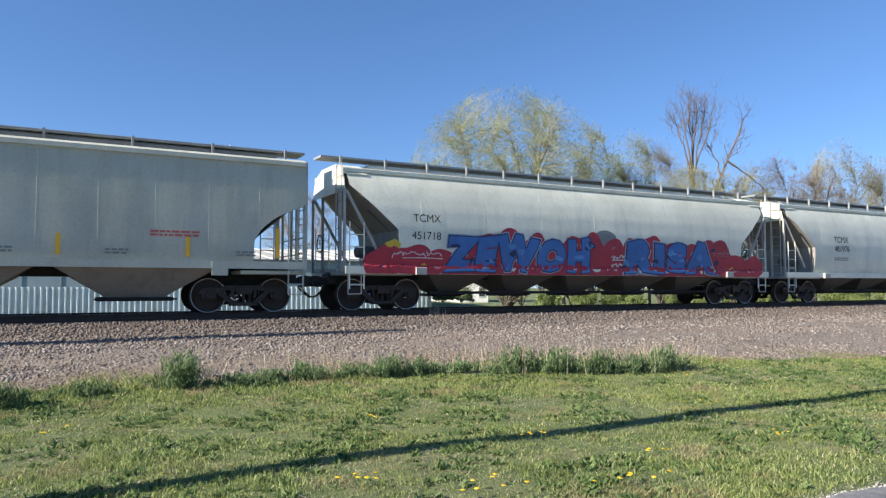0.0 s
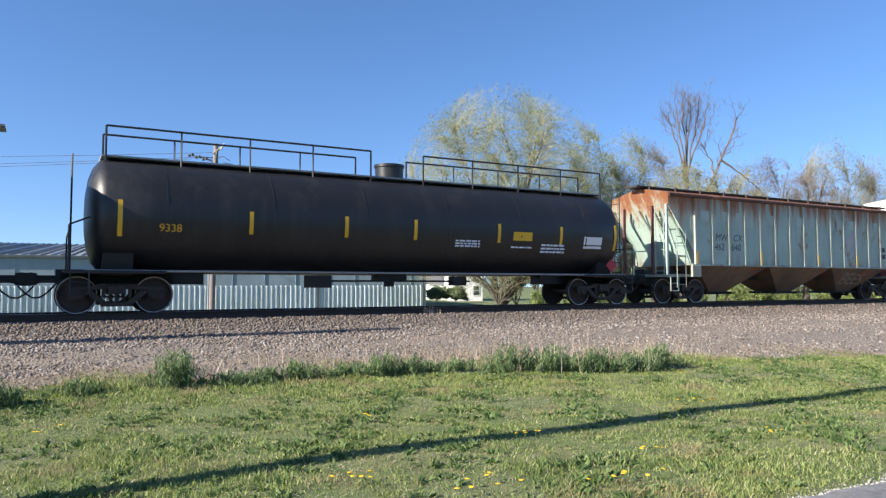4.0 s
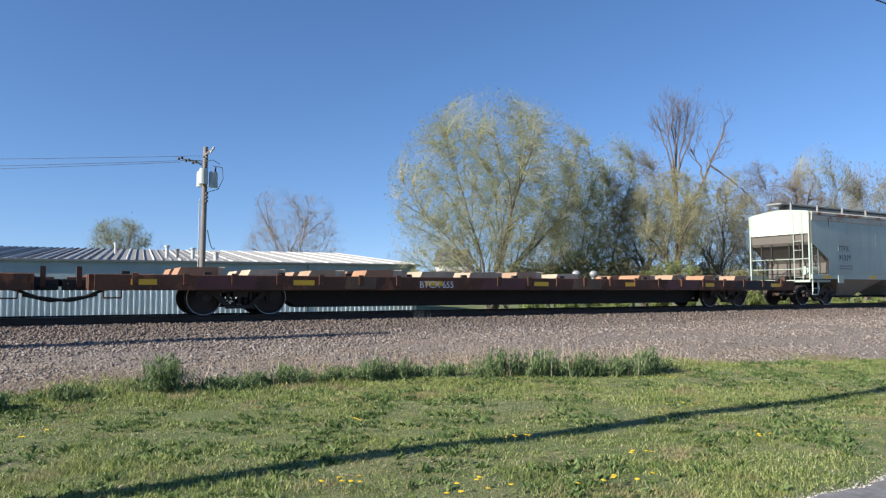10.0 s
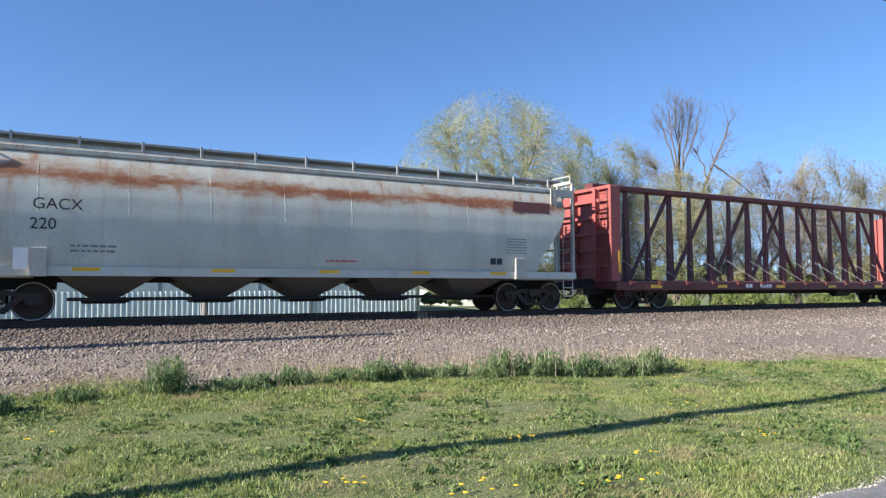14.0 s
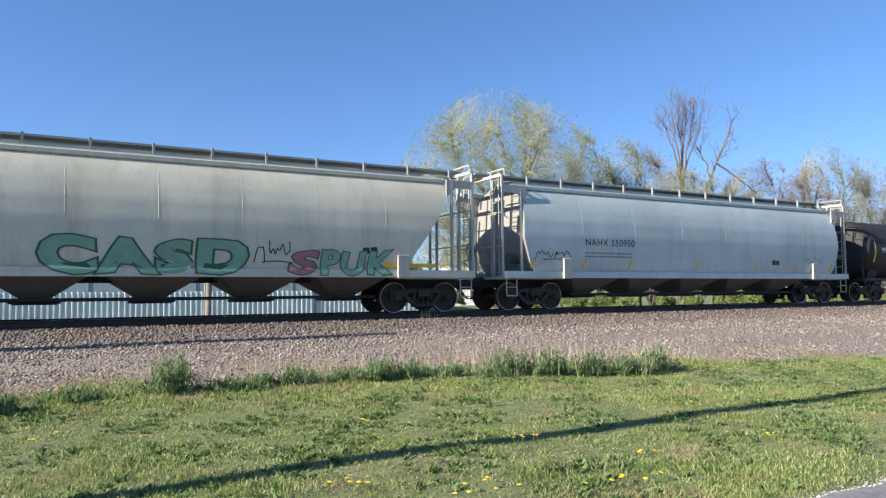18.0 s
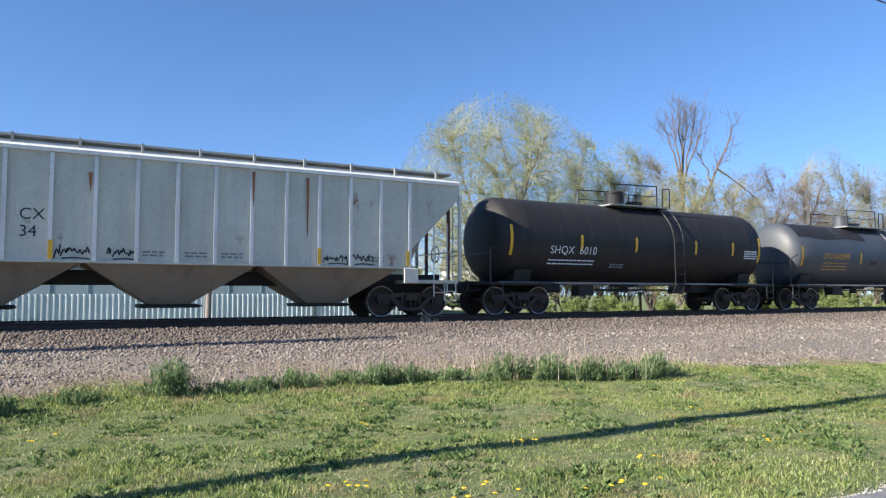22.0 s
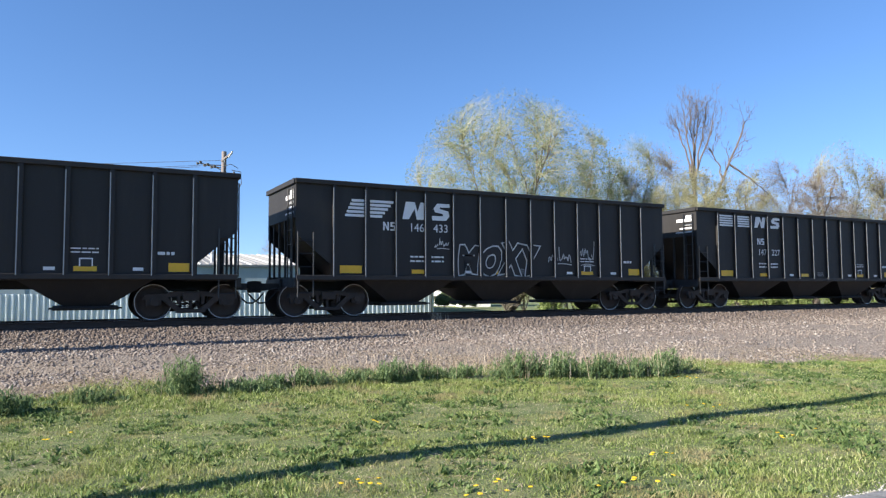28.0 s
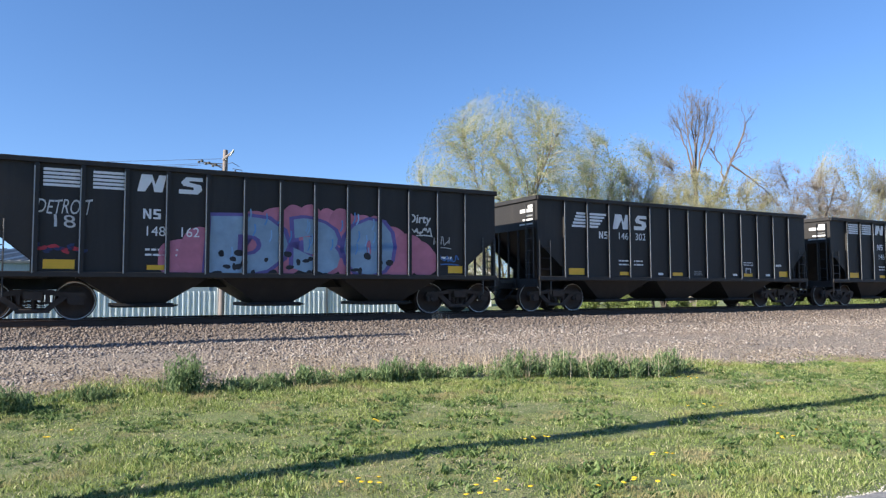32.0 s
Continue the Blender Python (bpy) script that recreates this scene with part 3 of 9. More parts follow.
def build_grass():
    rng = np.random.default_rng(7)
    n = 1050000
    s = -9 + 42 * rng.random(n)
    q = 3.3 + 9.8 * rng.random(n) ** 1.15
    clump = np.sin(s * 2.1 + 2 * np.sin(q * 1.3)) * np.sin(q * 2.7 + 1.5 * np.sin(s * 0.9)) + 0.5 * np.sin(s * 5.3 + q * 4.1)
    tuft = np.sin(s * 9.7 + 3 * np.sin(q * 4.3)) * np.sin(q * 11.3 + 2.6 * np.sin(s * 5.1))
    soil = bare_soil(s, q)
    keep = in_view(s, q) & (q < gravel_edge(s) + 0.5 * np.sin(s * 1.7) + 0.3 * rng.normal(size=n)) & (rng.random(n) < (0.80 + 0.16 * clump + 0.25 * tuft) * (1 - 0.68 * soil)) & (q > road_edge(s) + 0.03 + 0.06 * rng.normal(size=n))
    s, q, clump, tuft, soil = s[keep], q[keep], clump[keep], tuft[keep], soil[keep]
    n = len(s)
    h = (0.012 + 0.032 * rng.random(n) ** 1.7) * np.clip(1 + 0.40 * clump + 0.5 * tuft + 0.35 * np.sin(s * 0.7 + 1.1 * q), 0.4, None) * (1 + 0.7 * np.clip((q - 9.5) / 2, 0, 1)) * (1 - 0.5 * soil)
    w = (0.0021 + 0.0024 * rng.random(n)) * (1 + 0.06 * q)
    v, f = blades(s, q, ground_z(s, q) - 0.005, h, w, rng, 1.3)
    n = 24000                                         # rosettes of broad leaves
    s = -9 + 42 * rng.random(n)
    q = 3.5 + 9.2 * rng.random(n)
    k = np.sin(s * 1.3 + 2.2 * np.sin(q * 0.8)) * np.sin(q * 1.9 + s * 0.6) + 0.7 * np.sin(s * 3.7 - q * 2.9)
    ok = in_view(s, q) & (q < gravel_edge(s) + 0.2) & (k > -0.5 + 1.5 * rng.random(n)) & (q > road_edge(s) + 0.1)
    s, q = s[ok], q[ok]
    each = 12
    n = len(s) * each
    size = np.repeat(0.5 + 1.1 * rng.random(len(s)) ** 1.5, each)
    s, q = np.repeat(s, each) + rng.normal(0, 0.026, n) * size, np.repeat(q, each) + rng.normal(0, 0.026, n) * size
    v2, f2 = blades(s, q, ground_z(s, q), (0.018 + 0.034 * rng.random(n)) * size, (0.006 + 0.008 * rng.random(n)) * size, rng, 2.2)
    low = stuff("clover", np_mesh("clover", v2, f2, M["clover"]), "low broad-leaved clover and dandelion leaves", "clover")
    low.matrix_basis = TURN
    ob = stuff("grass", np_mesh("grass", v, f, M["blade"]), "patchy mown spring grass with clover clumps", "grass")
    ob.matrix_basis = TURN


build_grass()


def weed_clump(s, q, wide, high, count, seed, tall=0):
    """A leafy weed: an upright bunch of stems with small leaves, and dry stalks of the last year."""
    rng = np.random.default_rng(seed)
    count *= 2
    m = TURN @ Matrix.Translation((s, q, float(ground_z(s, q))))
    t = thing("weed", "bushy grey-green weed at the edge of the gravel", "weed", m, "weeds along the gravel")
    stems = max(8, count // 28)
    sx, sy = rng.normal(0, wide * 0.42, stems), rng.normal(0, wide * 0.25, stems)
    sh = high * (0.45 + 0.65 * rng.random(stems)) * np.exp(-(sx / wide) ** 2)
    k = rng.integers(0, stems, count)
    u = 0.1 + 0.9 * rng.random(count)
    lx = sx[k] * (1 + 0.25 * u) + rng.normal(0, 0.035, count)
    ly = sy[k] * (1 + 0.25 * u) + rng.normal(0, 0.035, count)
    v, f = blades(lx, ly, u * sh[k], 0.035 + 0.055 * rng.random(count), 0.005 + 0.006 * rng.random(count), rng, 1.6)
    v1, f1 = blades(sx, sy, np.zeros(stems), sh, np.full(stems, 0.005), rng, 0.25)
    part("foliage", np_mesh("foliage", np.concatenate([v, v1]), np.concatenate([f, f1 + len(v)]), M["weed"]), None, t)
    if tall:
        a, b = rng.normal(0, wide * 0.6, tall), rng.normal(0, wide * 0.3, tall)
        v, f = blades(a, b, np.zeros(tall), high * (0.8 + 1.0 * rng.random(tall)), np.full(tall, 0.004), rng, 0.35)
        tagged(part("dry_stalk", np_mesh("dry_stalk", v, f, M["straw"]), None, t, "pale dry stalks"), "pale dry stalks of last year", kind="stuff")


for s_, q_, w_, h_, n_, sd_, t_ in ((1.7, 11.5, 0.42, 0.55, 900, 1, 4), (2.5, 11.5, 0.5, 0.18, 500, 2, 0), (3.7, 11.75, 0.45, 0.30, 500, 3, 8), (4.6, 11.6, 0.4, 0.22, 400, 4, 6), (5.2, 11.4, 0.5, 0.38, 700, 5, 8),
                                    (5.7, 11.3, 0.4, 0.28, 400, 6, 6), (6.5, 11.2, 0.4, 0.22, 350, 7, 25), (7.4, 10.7, 0.5, 0.45, 900, 8, 30), (8.1, 10.4, 0.5, 0.46, 900, 9, 35), (8.8, 10.1, 0.5, 0.40, 800, 10, 30),
                                    (9.5, 9.9, 0.5, 0.38, 800, 11, 25), (10.4, 10.1, 0.5, 0.46, 900, 12, 15), (-0.7, 11.0, 0.4, 0.35, 500, 13, 0), (0.4, 11.4, 0.35, 0.2, 300, 14, 5), (3.1, 11.7, 0.35, 0.2, 300, 15, 12)):
    weed_clump(s_, q_, w_, h_, n_, sd_, t_)


def build_stalks():
    """Pale dry grass that stands along the gravel's foot."""
    rng = np.random.default_rng(21)
    n = 900
    s = 1.5 + 11.0 * rng.random(n) ** 0.8
    q = gravel_edge(s) + rng.normal(0.15, 0.45, n)
    v, f = blades(s, q, ground_z(s, q), 0.12 + 0.42 * rng.random(n) ** 2, np.full(n, 0.0035), rng, 0.7)
    ob = stuff("dry_grass", np_mesh("dry_grass", v, f, M["straw"]), "thin pale dry grass stalks along the gravel", "dry grass")
    ob.matrix_basis = TURN


build_stalks()


def build_tuft():
    """A small weed that grows in the ballast by the near rail."""
    rng = np.random.default_rng(5)
    t = thing("weed", "small pale weed growing in the ballast beside the rail", "weed", Matrix.Translation(at(10.15, 19.05, 0.76)))
    v, f = blades(rng.normal(0, 0.16, 40), rng.normal(0, 0.06, 40), np.zeros(40), 0.10 + 0.24 * rng.random(40), np.full(40, 0.008), rng, 0.8)
    part("leaves", np_mesh("leaves", v, f, M["straw"]), None, t)


build_tuft()


def build_debris():
    """Flattened straw and dead stems that lie over the foot of the gravel."""
    rng = np.random.default_rng(22)
    n = 42000
    s = -3 + 20 * rng.random(n) ** 1.2
    q = gravel_edge(s) + np.abs(rng.normal(0.2, 1.5, n)) - 0.3
    keep = np.sin(s * 1.9 + 1.4 * q) + np.sin(q * 3.1 - s) > -0.5 + rng.normal(0, 0.6, n)
    s, q = s[keep], q[keep]
    n = len(s)
    v, f = blades(s, q, ground_z(s, q) + 0.012, 0.012 + 0.02 * rng.random(n), np.full(n, 0.0045), rng, 14.0)
    n = 60000
    s2 = -8 + 30 * rng.random(n)
    q2 = 3.6 + 8.4 * rng.random(n)
    ok = in_view(s2, q2) & (q2 < gravel_edge(s2)) & (rng.random(n) < 0.10 + 0.75 * bare_soil(s2, q2)) & (q2 > road_edge(s2) + 0.1)
    s2, q2 = s2[ok], q2[ok]
    v2, f2 = blades(s2, q2, ground_z(s2, q2) + 0.008, 0.008 + 0.018 * rng.random(len(s2)), np.full(len(s2), 0.0035), rng, 7.0)
    v, f = np.concatenate([v, v2]), np.concatenate([f, f2 + len(v)])
    ob = stuff("straw", np_mesh("straw", v, f, M["straw"]), "flattened pale straw on gravel and worn turf", "straw")
    ob.matrix_basis = TURN


build_debris()



def build_dandelions():
    rng = random.Random(9)
    t0 = thing("dandelion", "yellow dandelion in the grass", "flower", Matrix.Translation((0, 0, -50)), "dandelions in the grass")
    part("stem", G().rod((0, 0, 0), (0.01, 0, 0.075), 0.003, 4), M["weed"], t0)
    g = G()
    for i in range(12):
        a = i * math.pi / 6
        g.add([(0.01, 0, 0.075), (0.01 + 0.022 * math.cos(a), 0.022 * math.sin(a), 0.084), (0.01 + 0.022 * math.cos(a + 0.5), 0.022 * math.sin(a + 0.5), 0.084), (0.01, 0, 0.090)], [(0, 1, 2), (1, 3, 2)])
    part("flower_head", g, plain("dandelion_petals", (0.80, 0.52, 0.02), 0.7), t0)
    spots = [(-3.0, 6.9, 4), (-2.3, 7.0, 4), (-1.5, 6.2, 3), (0.6, 6.4, 3), (2.2, 5.4, 6), (2.9, 4.6, 7), (3.1, 4.2, 4), (4.5, 6.1, 5), (5.2, 5.2, 4), (6.8, 5.0, 5), (7.5, 6.6, 4), (1.0, 5.2, 5), (3.5, 8.0, 3), (9.5, 9.0, 5), (0, 8.8, 3), (4.2, 4.5, 6)]
    first = True
    for s, q, n in spots:
        for i in range(n):
            a, b = s + rng.gauss(0, 0.22), q + rng.gauss(0, 0.16)
            m = TURN @ Matrix.Translation((a, b, float(ground_z(a, b)))) @ pose(0, 0, 0, rng.uniform(-9, 9), rng.uniform(-9, 9), rng.uniform(0, 360)) @ Matrix.Scale(1.0, 4)
            if first:
                t0.matrix_basis, first = m, False
            else:
                copy_thing(t0, m)


build_dandelions()


# ---- the train: parts that many cars share ----
def make_wheelset():
    g = G()
    g.rod((0, -0.70, 0), (0, 0.70, 0), 0.085, 10)
    for y in (-1, 1):
        ring = [(0.10, 0.74), (0.17, 0.735), (0.30, 0.715), (0.385, 0.735), (0.40, 0.775), (0.435, 0.785), (0.457, 0.78), (0.462, 0.70), (0.487, 0.68), (0.487, 0.655), (0.40, 0.65), (0.385, 0.68), (0.18, 0.66), (0.10, 0.65)]
        n = 28
        g.loft([[(r * math.cos(2 * math.pi * i / n), y * w, r * math.sin(2 * math.pi * i / n)) for i in range(n)] for r, w in ring], caps=False)
    wheels = g.mesh("wheelset", M["wheel"], 30)
    rims, caps = [], []
    for y in (-1, 1):
        n = 32
        h = G().loft([[(r * math.cos(2 * math.pi * i / n), y * w, r * math.sin(2 * math.pi * i / n)) for i in range(n)] for r, w in [(0.443, 0.787), (0.456, 0.789), (0.460, 0.775)]], caps=False)
        rims.append(h.mesh("rim", M["rim"], 30))
        c = G().disc((0, y * 1.02, 0), (0, 1, 0), 0.105, 0.10, 14)
        for i in range(3):
            a = i * 2.094
            c.disc((0.06 * math.cos(a), y * 1.075, 0.06 * math.sin(a)), (0, 1, 0), 0.018, 0.02, 6)
        caps.append(c.mesh("axle_cap", M["bogie"], 30))
    return wheels, rims, caps


WHEELSET, RIMS, CAPS = make_wheelset()


def make_sideframe(y):
    g = G()
    a, b = sorted((y * 0.90, y * 1.02))
    # pieces laid end to end: top member, legs down to the spring seat, pedestals
    g.plate([(-1.16, 0.52), (-1.10, 0.64), (-0.60, 0.67), (-0.38, 0.73), (0.38, 0.73), (0.60, 0.67), (1.10, 0.64), (1.16, 0.52), (0.66, 0.56), (0.36, 0.60), (-0.36, 0.60), (-0.66, 0.56)], a, b)
    for k in (-1, 1):
        g.plate([(k * 0.60, 0.60), (k * 0.76, 0.56), (k * 0.34, 0.20), (k * 0.24, 0.20), (k * 0.24, 0.29)], a, b)
        g.plate([(k * 0.26, 0.61), (k * 0.34, 0.61), (k * 0.34, 0.42), (k * 0.26, 0.36)], a, b)
        g.plate([(k * 0.72, 0.56), (k * 0.80, 0.56), (k * 0.80, 0.36), (k * 0.72, 0.40)], a, b)
        g.plate([(k * 0.98, 0.56), (k * 1.10, 0.56), (k * 1.08, 0.36), (k * 0.98, 0.36)], a, b)
        g.box(k * 0.889 - 0.09, k * 0.889 + 0.09, min(y * 0.93, y * 1.03), max(y * 0.93, y * 1.03), 0.37, 0.56)
    g.block(-0.36, 0.36, min(y * 0.86, y * 1.05), max(y * 0.86, y * 1.05), 0.17, 0.27)
    return g.mesh("sideframe", M["bogie"])


FRAME_NEAR, FRAME_FAR = make_sideframe(-1), make_sideframe(1)


def make_springs(y):
    g = G()
    for _ in (0,):
        for x in (-0.17, 0.0, 0.17):
            for k in range(5):
                g.disc((x, y, 0.295 + k * 0.042), (0, 0, 1), 0.062, 0.020, 10)
        g.rod((-0.0, y, 0.27), (0.0, y, 0.5), 0.035, 8)
    return g.mesh("spring_nest", M["bogie"])


SPRINGS = make_springs(-0.95), make_springs(0.95)
BOLSTER = G().block(-0.20, 0.20, -1.10, 1.10, 0.48, 0.70).box(-0.28, 0.28, -0.25, 0.25, 0.70, 0.78).mesh("bogie", M["bogie"])
BRAKE = G().box(-0.60, -0.50, -0.70, 0.70, 0.36, 0.46).box(0.50, 0.60, -0.70, 0.70, 0.36, 0.46).rod((-0.55, 0.1, 0.40), (0.55, -0.1, 0.40), 0.025).mesh("brake_beam", M["dark"])
ALL_WHEELSETS = []


def bogie(car, x):
    b = part("bogie", BOLSTER, None, car, "two-axle cast steel bogie, grimy brown-black")
    b.location = (x, 0, 0)
    for me in (FRAME_NEAR, FRAME_FAR):
        part("sideframe", me, None, b)
    for me in SPRINGS:
        part("spring_nest", me, None, b)
    part("brake_beam", BRAKE, None, b)
    for k in (-1, 1):
        w = part("wheelset", WHEELSET, None, b, "steel wheelset with bright worn rims")
        w.matrix_parent_inverse = Matrix.Translation((k * 0.889, 0, 0.457))
        ALL_WHEELSETS.append(w)
        for nm, me in [("rim", m_) for m_ in RIMS] + [("axle_cap", m_) for m_ in CAPS]:
            part(nm, me, None, b).location = (k * 0.889, 0, 0.457)


def make_coupler(d):
    g = G()
    g.block(0, 0.62 * d, -0.10, 0.10, 0.76, 0.95) if d > 0 else g.block(0.62 * d, 0, -0.10, 0.10, 0.76, 0.95)
    g.plate([(d * 0.55, 0.70), (d * 0.86, 0.68), (d * 0.90, 0.80), (d * 0.88, 0.98), (d * 0.70, 1.02), (d * 0.55, 1.0)], -0.17, 0.06)
    g.plate([(d * 0.66, 0.72), (d * 0.80, 0.72), (d * 0.80, 0.97), (d * 0.66, 0.97)], 0.06, 0.20)
    g.rod((d * 0.2, -1.25, 0.82), (d * 0.62, -0.15, 0.74), 0.018)
    return g.mesh("coupler", M["dark"])


COUPLERS = {1: make_coupler(1), -1: make_coupler(-1)}


def make_hose(d):
    p = [(d * (0.15 + 0.16 * i), -0.32 + 0.02 * i, 0.72 - 0.34 * math.sin(math.pi * min(1, i / 5.2))) for i in range(6)]
    return G().path(p, 0.024).mesh("brake_hose", M["dark"])


HOSES = {1: make_hose(1), -1: make_hose(-1)}


def running_gear(car, half, xt, z=0.98):
    """Two bogies, the draft sills at both ends, couplers and hoses."""
    for d in (-1, 1):
        bogie(car, d * xt)
        c = part("coupler", COUPLERS[d], None, car, "cast steel coupler")
        c.location = (d * half, 0, 0)
        h = part("brake_hose", HOSES[d], None, car, "drooping black air hose")
        h.location = (d * half, 0, 0)
        x0, x1 = sorted((d * (xt - 1.4), d * (half + 0.05)))
        part("draft_sill", G().block(x0, x1, -0.30, 0.30, 0.74, 1.08), M["dark"], car)


def ladder(car, x, y, z0, z1, m, wide=0.42, step=0.40, name="ladder", along=True):
    g = G()
    for k in (-1, 1):
        a = (x + k * wide / 2, y, z0) if along else (x, y + k * wide / 2, z0)
        g.rod(a, (a[0], a[1], z1), 0.020, 5)
    z = z0 + 0.12
    while z < z1 - 0.05:
        a, b = ((x - wide / 2, y, z), (x + wide / 2, y, z)) if along else ((x, y - wide / 2, z), (x, y + wide / 2, z))
        g.rod(a, b, 0.014, 5)
        z += step
    return part(name, g, m, car)


def sill_step(car, x, y, m):
    g = G().path([(x - 0.2, y, 1.06), (x - 0.2, y, 0.48), (x + 0.2, y, 0.48), (x + 0.2, y, 1.06)], 0.02, 5)
    g.rod((x - 0.2, y, 0.76), (x + 0.2, y, 0.76), 0.016, 5)
    part("sill_step", g, m, car)


def stripes(car, xs, z, y, wide=0.5, high=0.10):
    for x in xs:
        part("reflector", G().box(x - wide / 2, x + wide / 2, y - 0.004, y, z - high / 2, z + high / 2), M["yellow"], car, "yellow reflective strip")


def bars(car, x, z, wide, lines, m, y, high=0.045, gap=0.085, seed=0):
    """Small print that cannot be read: rows of short bars."""
    r = random.Random(int(abs(x * 100 + z * 1000)) + seed)
    g = G()
    for i in range(lines):
        p = x
        while p < x + wide - 0.05:
            w = min(r.uniform(0.06, 0.22), x + wide - p)
            yy = y(z - i * gap) if callable(y) else y
            g.box(p, p + w, yy - 0.004, yy - 0.001, z - i * gap - high, z - i * gap)
            p += w + 0.035
    part("small_print", g, m, car, "rows of small stencilled print")




def lettering(car, body, x, z, size, m, y, spacing=1.0, name="number", shear=0.0, stretch=1.0, fat=0.0, lift=0.005, label=""):
    """Stencilled characters on the near side, bent to the side's outline; x, z: lower left corner."""
    cu = bpy.data.curves.new("letters", "FONT")
    cu.body, cu.size, cu.space_character, cu.shear, cu.offset, cu.extrude = body, size * 1.38, spacing, shear, fat, 0.0
    ob = bpy.data.objects.new("letters", cu)
    scene.collection.objects.link(ob)
    me = bpy.data.meshes.new_from_object(ob)
    bpy.data.objects.remove(ob)
    bpy.data.curves.remove(cu)
    me.materials.clear()
    me.materials.append(m)
    for v in me.vertices:
        px, pz = x + v.co.x * stretch, z + v.co.y
        v.co = (px, (y(pz) if callable(y) else y) - lift, pz)
    return part(name, me, None, car, label)


def ribbon(pts, w, y, lift):
    """A painted stroke along points in x and z."""
    g = G()
    n = len(pts)
    le, ri = [], []
    for i, (x, z) in enumerate(pts):
        x0, z0 = pts[max(0, i - 1)]
        x1, z1 = pts[min(n - 1, i + 1)]
        d = math.hypot(x1 - x0, z1 - z0) or 1
        nx, nz = -(z1 - z0) / d * w / 2, (x1 - x0) / d * w / 2
        for lst, k in ((le, 1), (ri, -1)):
            px, pz = x + k * nx, z + k * nz
            lst.append((px, (y(pz) if callable(y) else y) - lift, pz))
    g.loft([le, ri], close=False, caps=False)
    return g


def blob(cx, cz, rx, rz, y, lift, seed, n=40, rough=0.12, floor=-9.0):
    r = random.Random(seed)
    ph = [r.uniform(0, 6.28) for _ in range(4)]
    rings = []
    for share in (0.25, 0.5, 0.75, 1.0) if callable(y) and rz > 0.12 else (1.0,):
        pts = []
        for i in range(n):
            a = 2 * math.pi * i / n
            k = share * (1 + rough * sum(math.sin((j + 2) * a + ph[j]) / (j + 1) for j in range(4)))
            px, pz = cx + rx * k * math.cos(a), max(floor, cz + rz * k * math.sin(a))
            pts.append((px, (y(pz) if callable(y) else y) - lift, pz))
        rings.append(pts)
    g = G().loft(rings, caps=False)
    g.add(rings[0] + [(cx, (y(cz) if callable(y) else y) - lift, cz)], [(i, (i + 1) % n, n) for i in range(n)])
    return g


def band(x, z, wide, high, y, lift=0.005):
    """An upright strip, bent to the side's outline."""
    zz = [z - high + high * i / 5 for i in range(11)]
    return G().loft([[(x + e, y(v) - lift, v) for v in zz] for e in (-wide, wide)], close=False, caps=False)


def squiggle(r, kinds=("wave", "hook", "jag", "arrow", "jag", "blade")):
    """Abstract sprayed strokes in a unit cell: loops, waves, hooks, arrows and jags."""
    kind = r.choice(kinds)
    a0, turn = r.uniform(0, 6.28), r.choice((-1, 1))
    if kind == "blade":
        return [[(0.5 + 0.6 * turn, 1.05), (0.45, 0.7), (0.5 - 0.5 * turn, 0.55), (0.55, 0.4), (0.5 - 0.3 * turn, -0.05)]]
    if kind == "hook":
        n, sweep, r0, r1 = 8, 3.4, 0.62, 0.40
        return [[(0.5 + (r0 + (r1 - r0) * i / n) * math.cos(a0 + turn * sweep * i / n), 0.5 + (r0 + (r1 - r0) * i / n) * math.sin(a0 + turn * sweep * i / n)) for i in range(n + 1)]]
    if kind == "wave":
        f = r.uniform(1.2, 2.2)
        return [[(-0.15 + 1.3 * i / 12, 0.5 + 0.40 * math.sin(a0 + f * 6.28 * i / 12) + turn * 0.25 * (i / 12 - 0.5)) for i in range(13)]]
    if kind == "jag":
        return [[(-0.1 + 0.3 * i + r.uniform(-0.12, 0.12), (0.02 if i % 2 else 0.98) + r.uniform(-0.2, 0.2)) for i in range(5)]]
    x1 = 0.5 + 0.6 * turn
    return [[(0.5 - 0.5 * turn, 0.1), (0.45, 0.35), (0.55, 0.75), (x1, 0.85)], [(x1 - 0.3 * turn, 1.08), (x1 + 0.02 * turn, 0.86), (x1 - 0.22 * turn, 0.52)]]


def smooth_line(pts, n=5):
    out = []
    for (x0, z0), (x1, z1) in zip(pts, pts[1:]):
        out += [(x0 + (x1 - x0) * i / n, z0 + (z1 - z0) * i / n) for i in range(n)]
    out.append(pts[-1])
    for _ in range(3):
        out = [out[0]] + [tuple((out[i - 1][k] + 2 * out[i][k] + out[i + 1][k]) / 4 for k in (0, 1)) for i in range(1, len(out) - 1)] + [out[-1]]
    return out


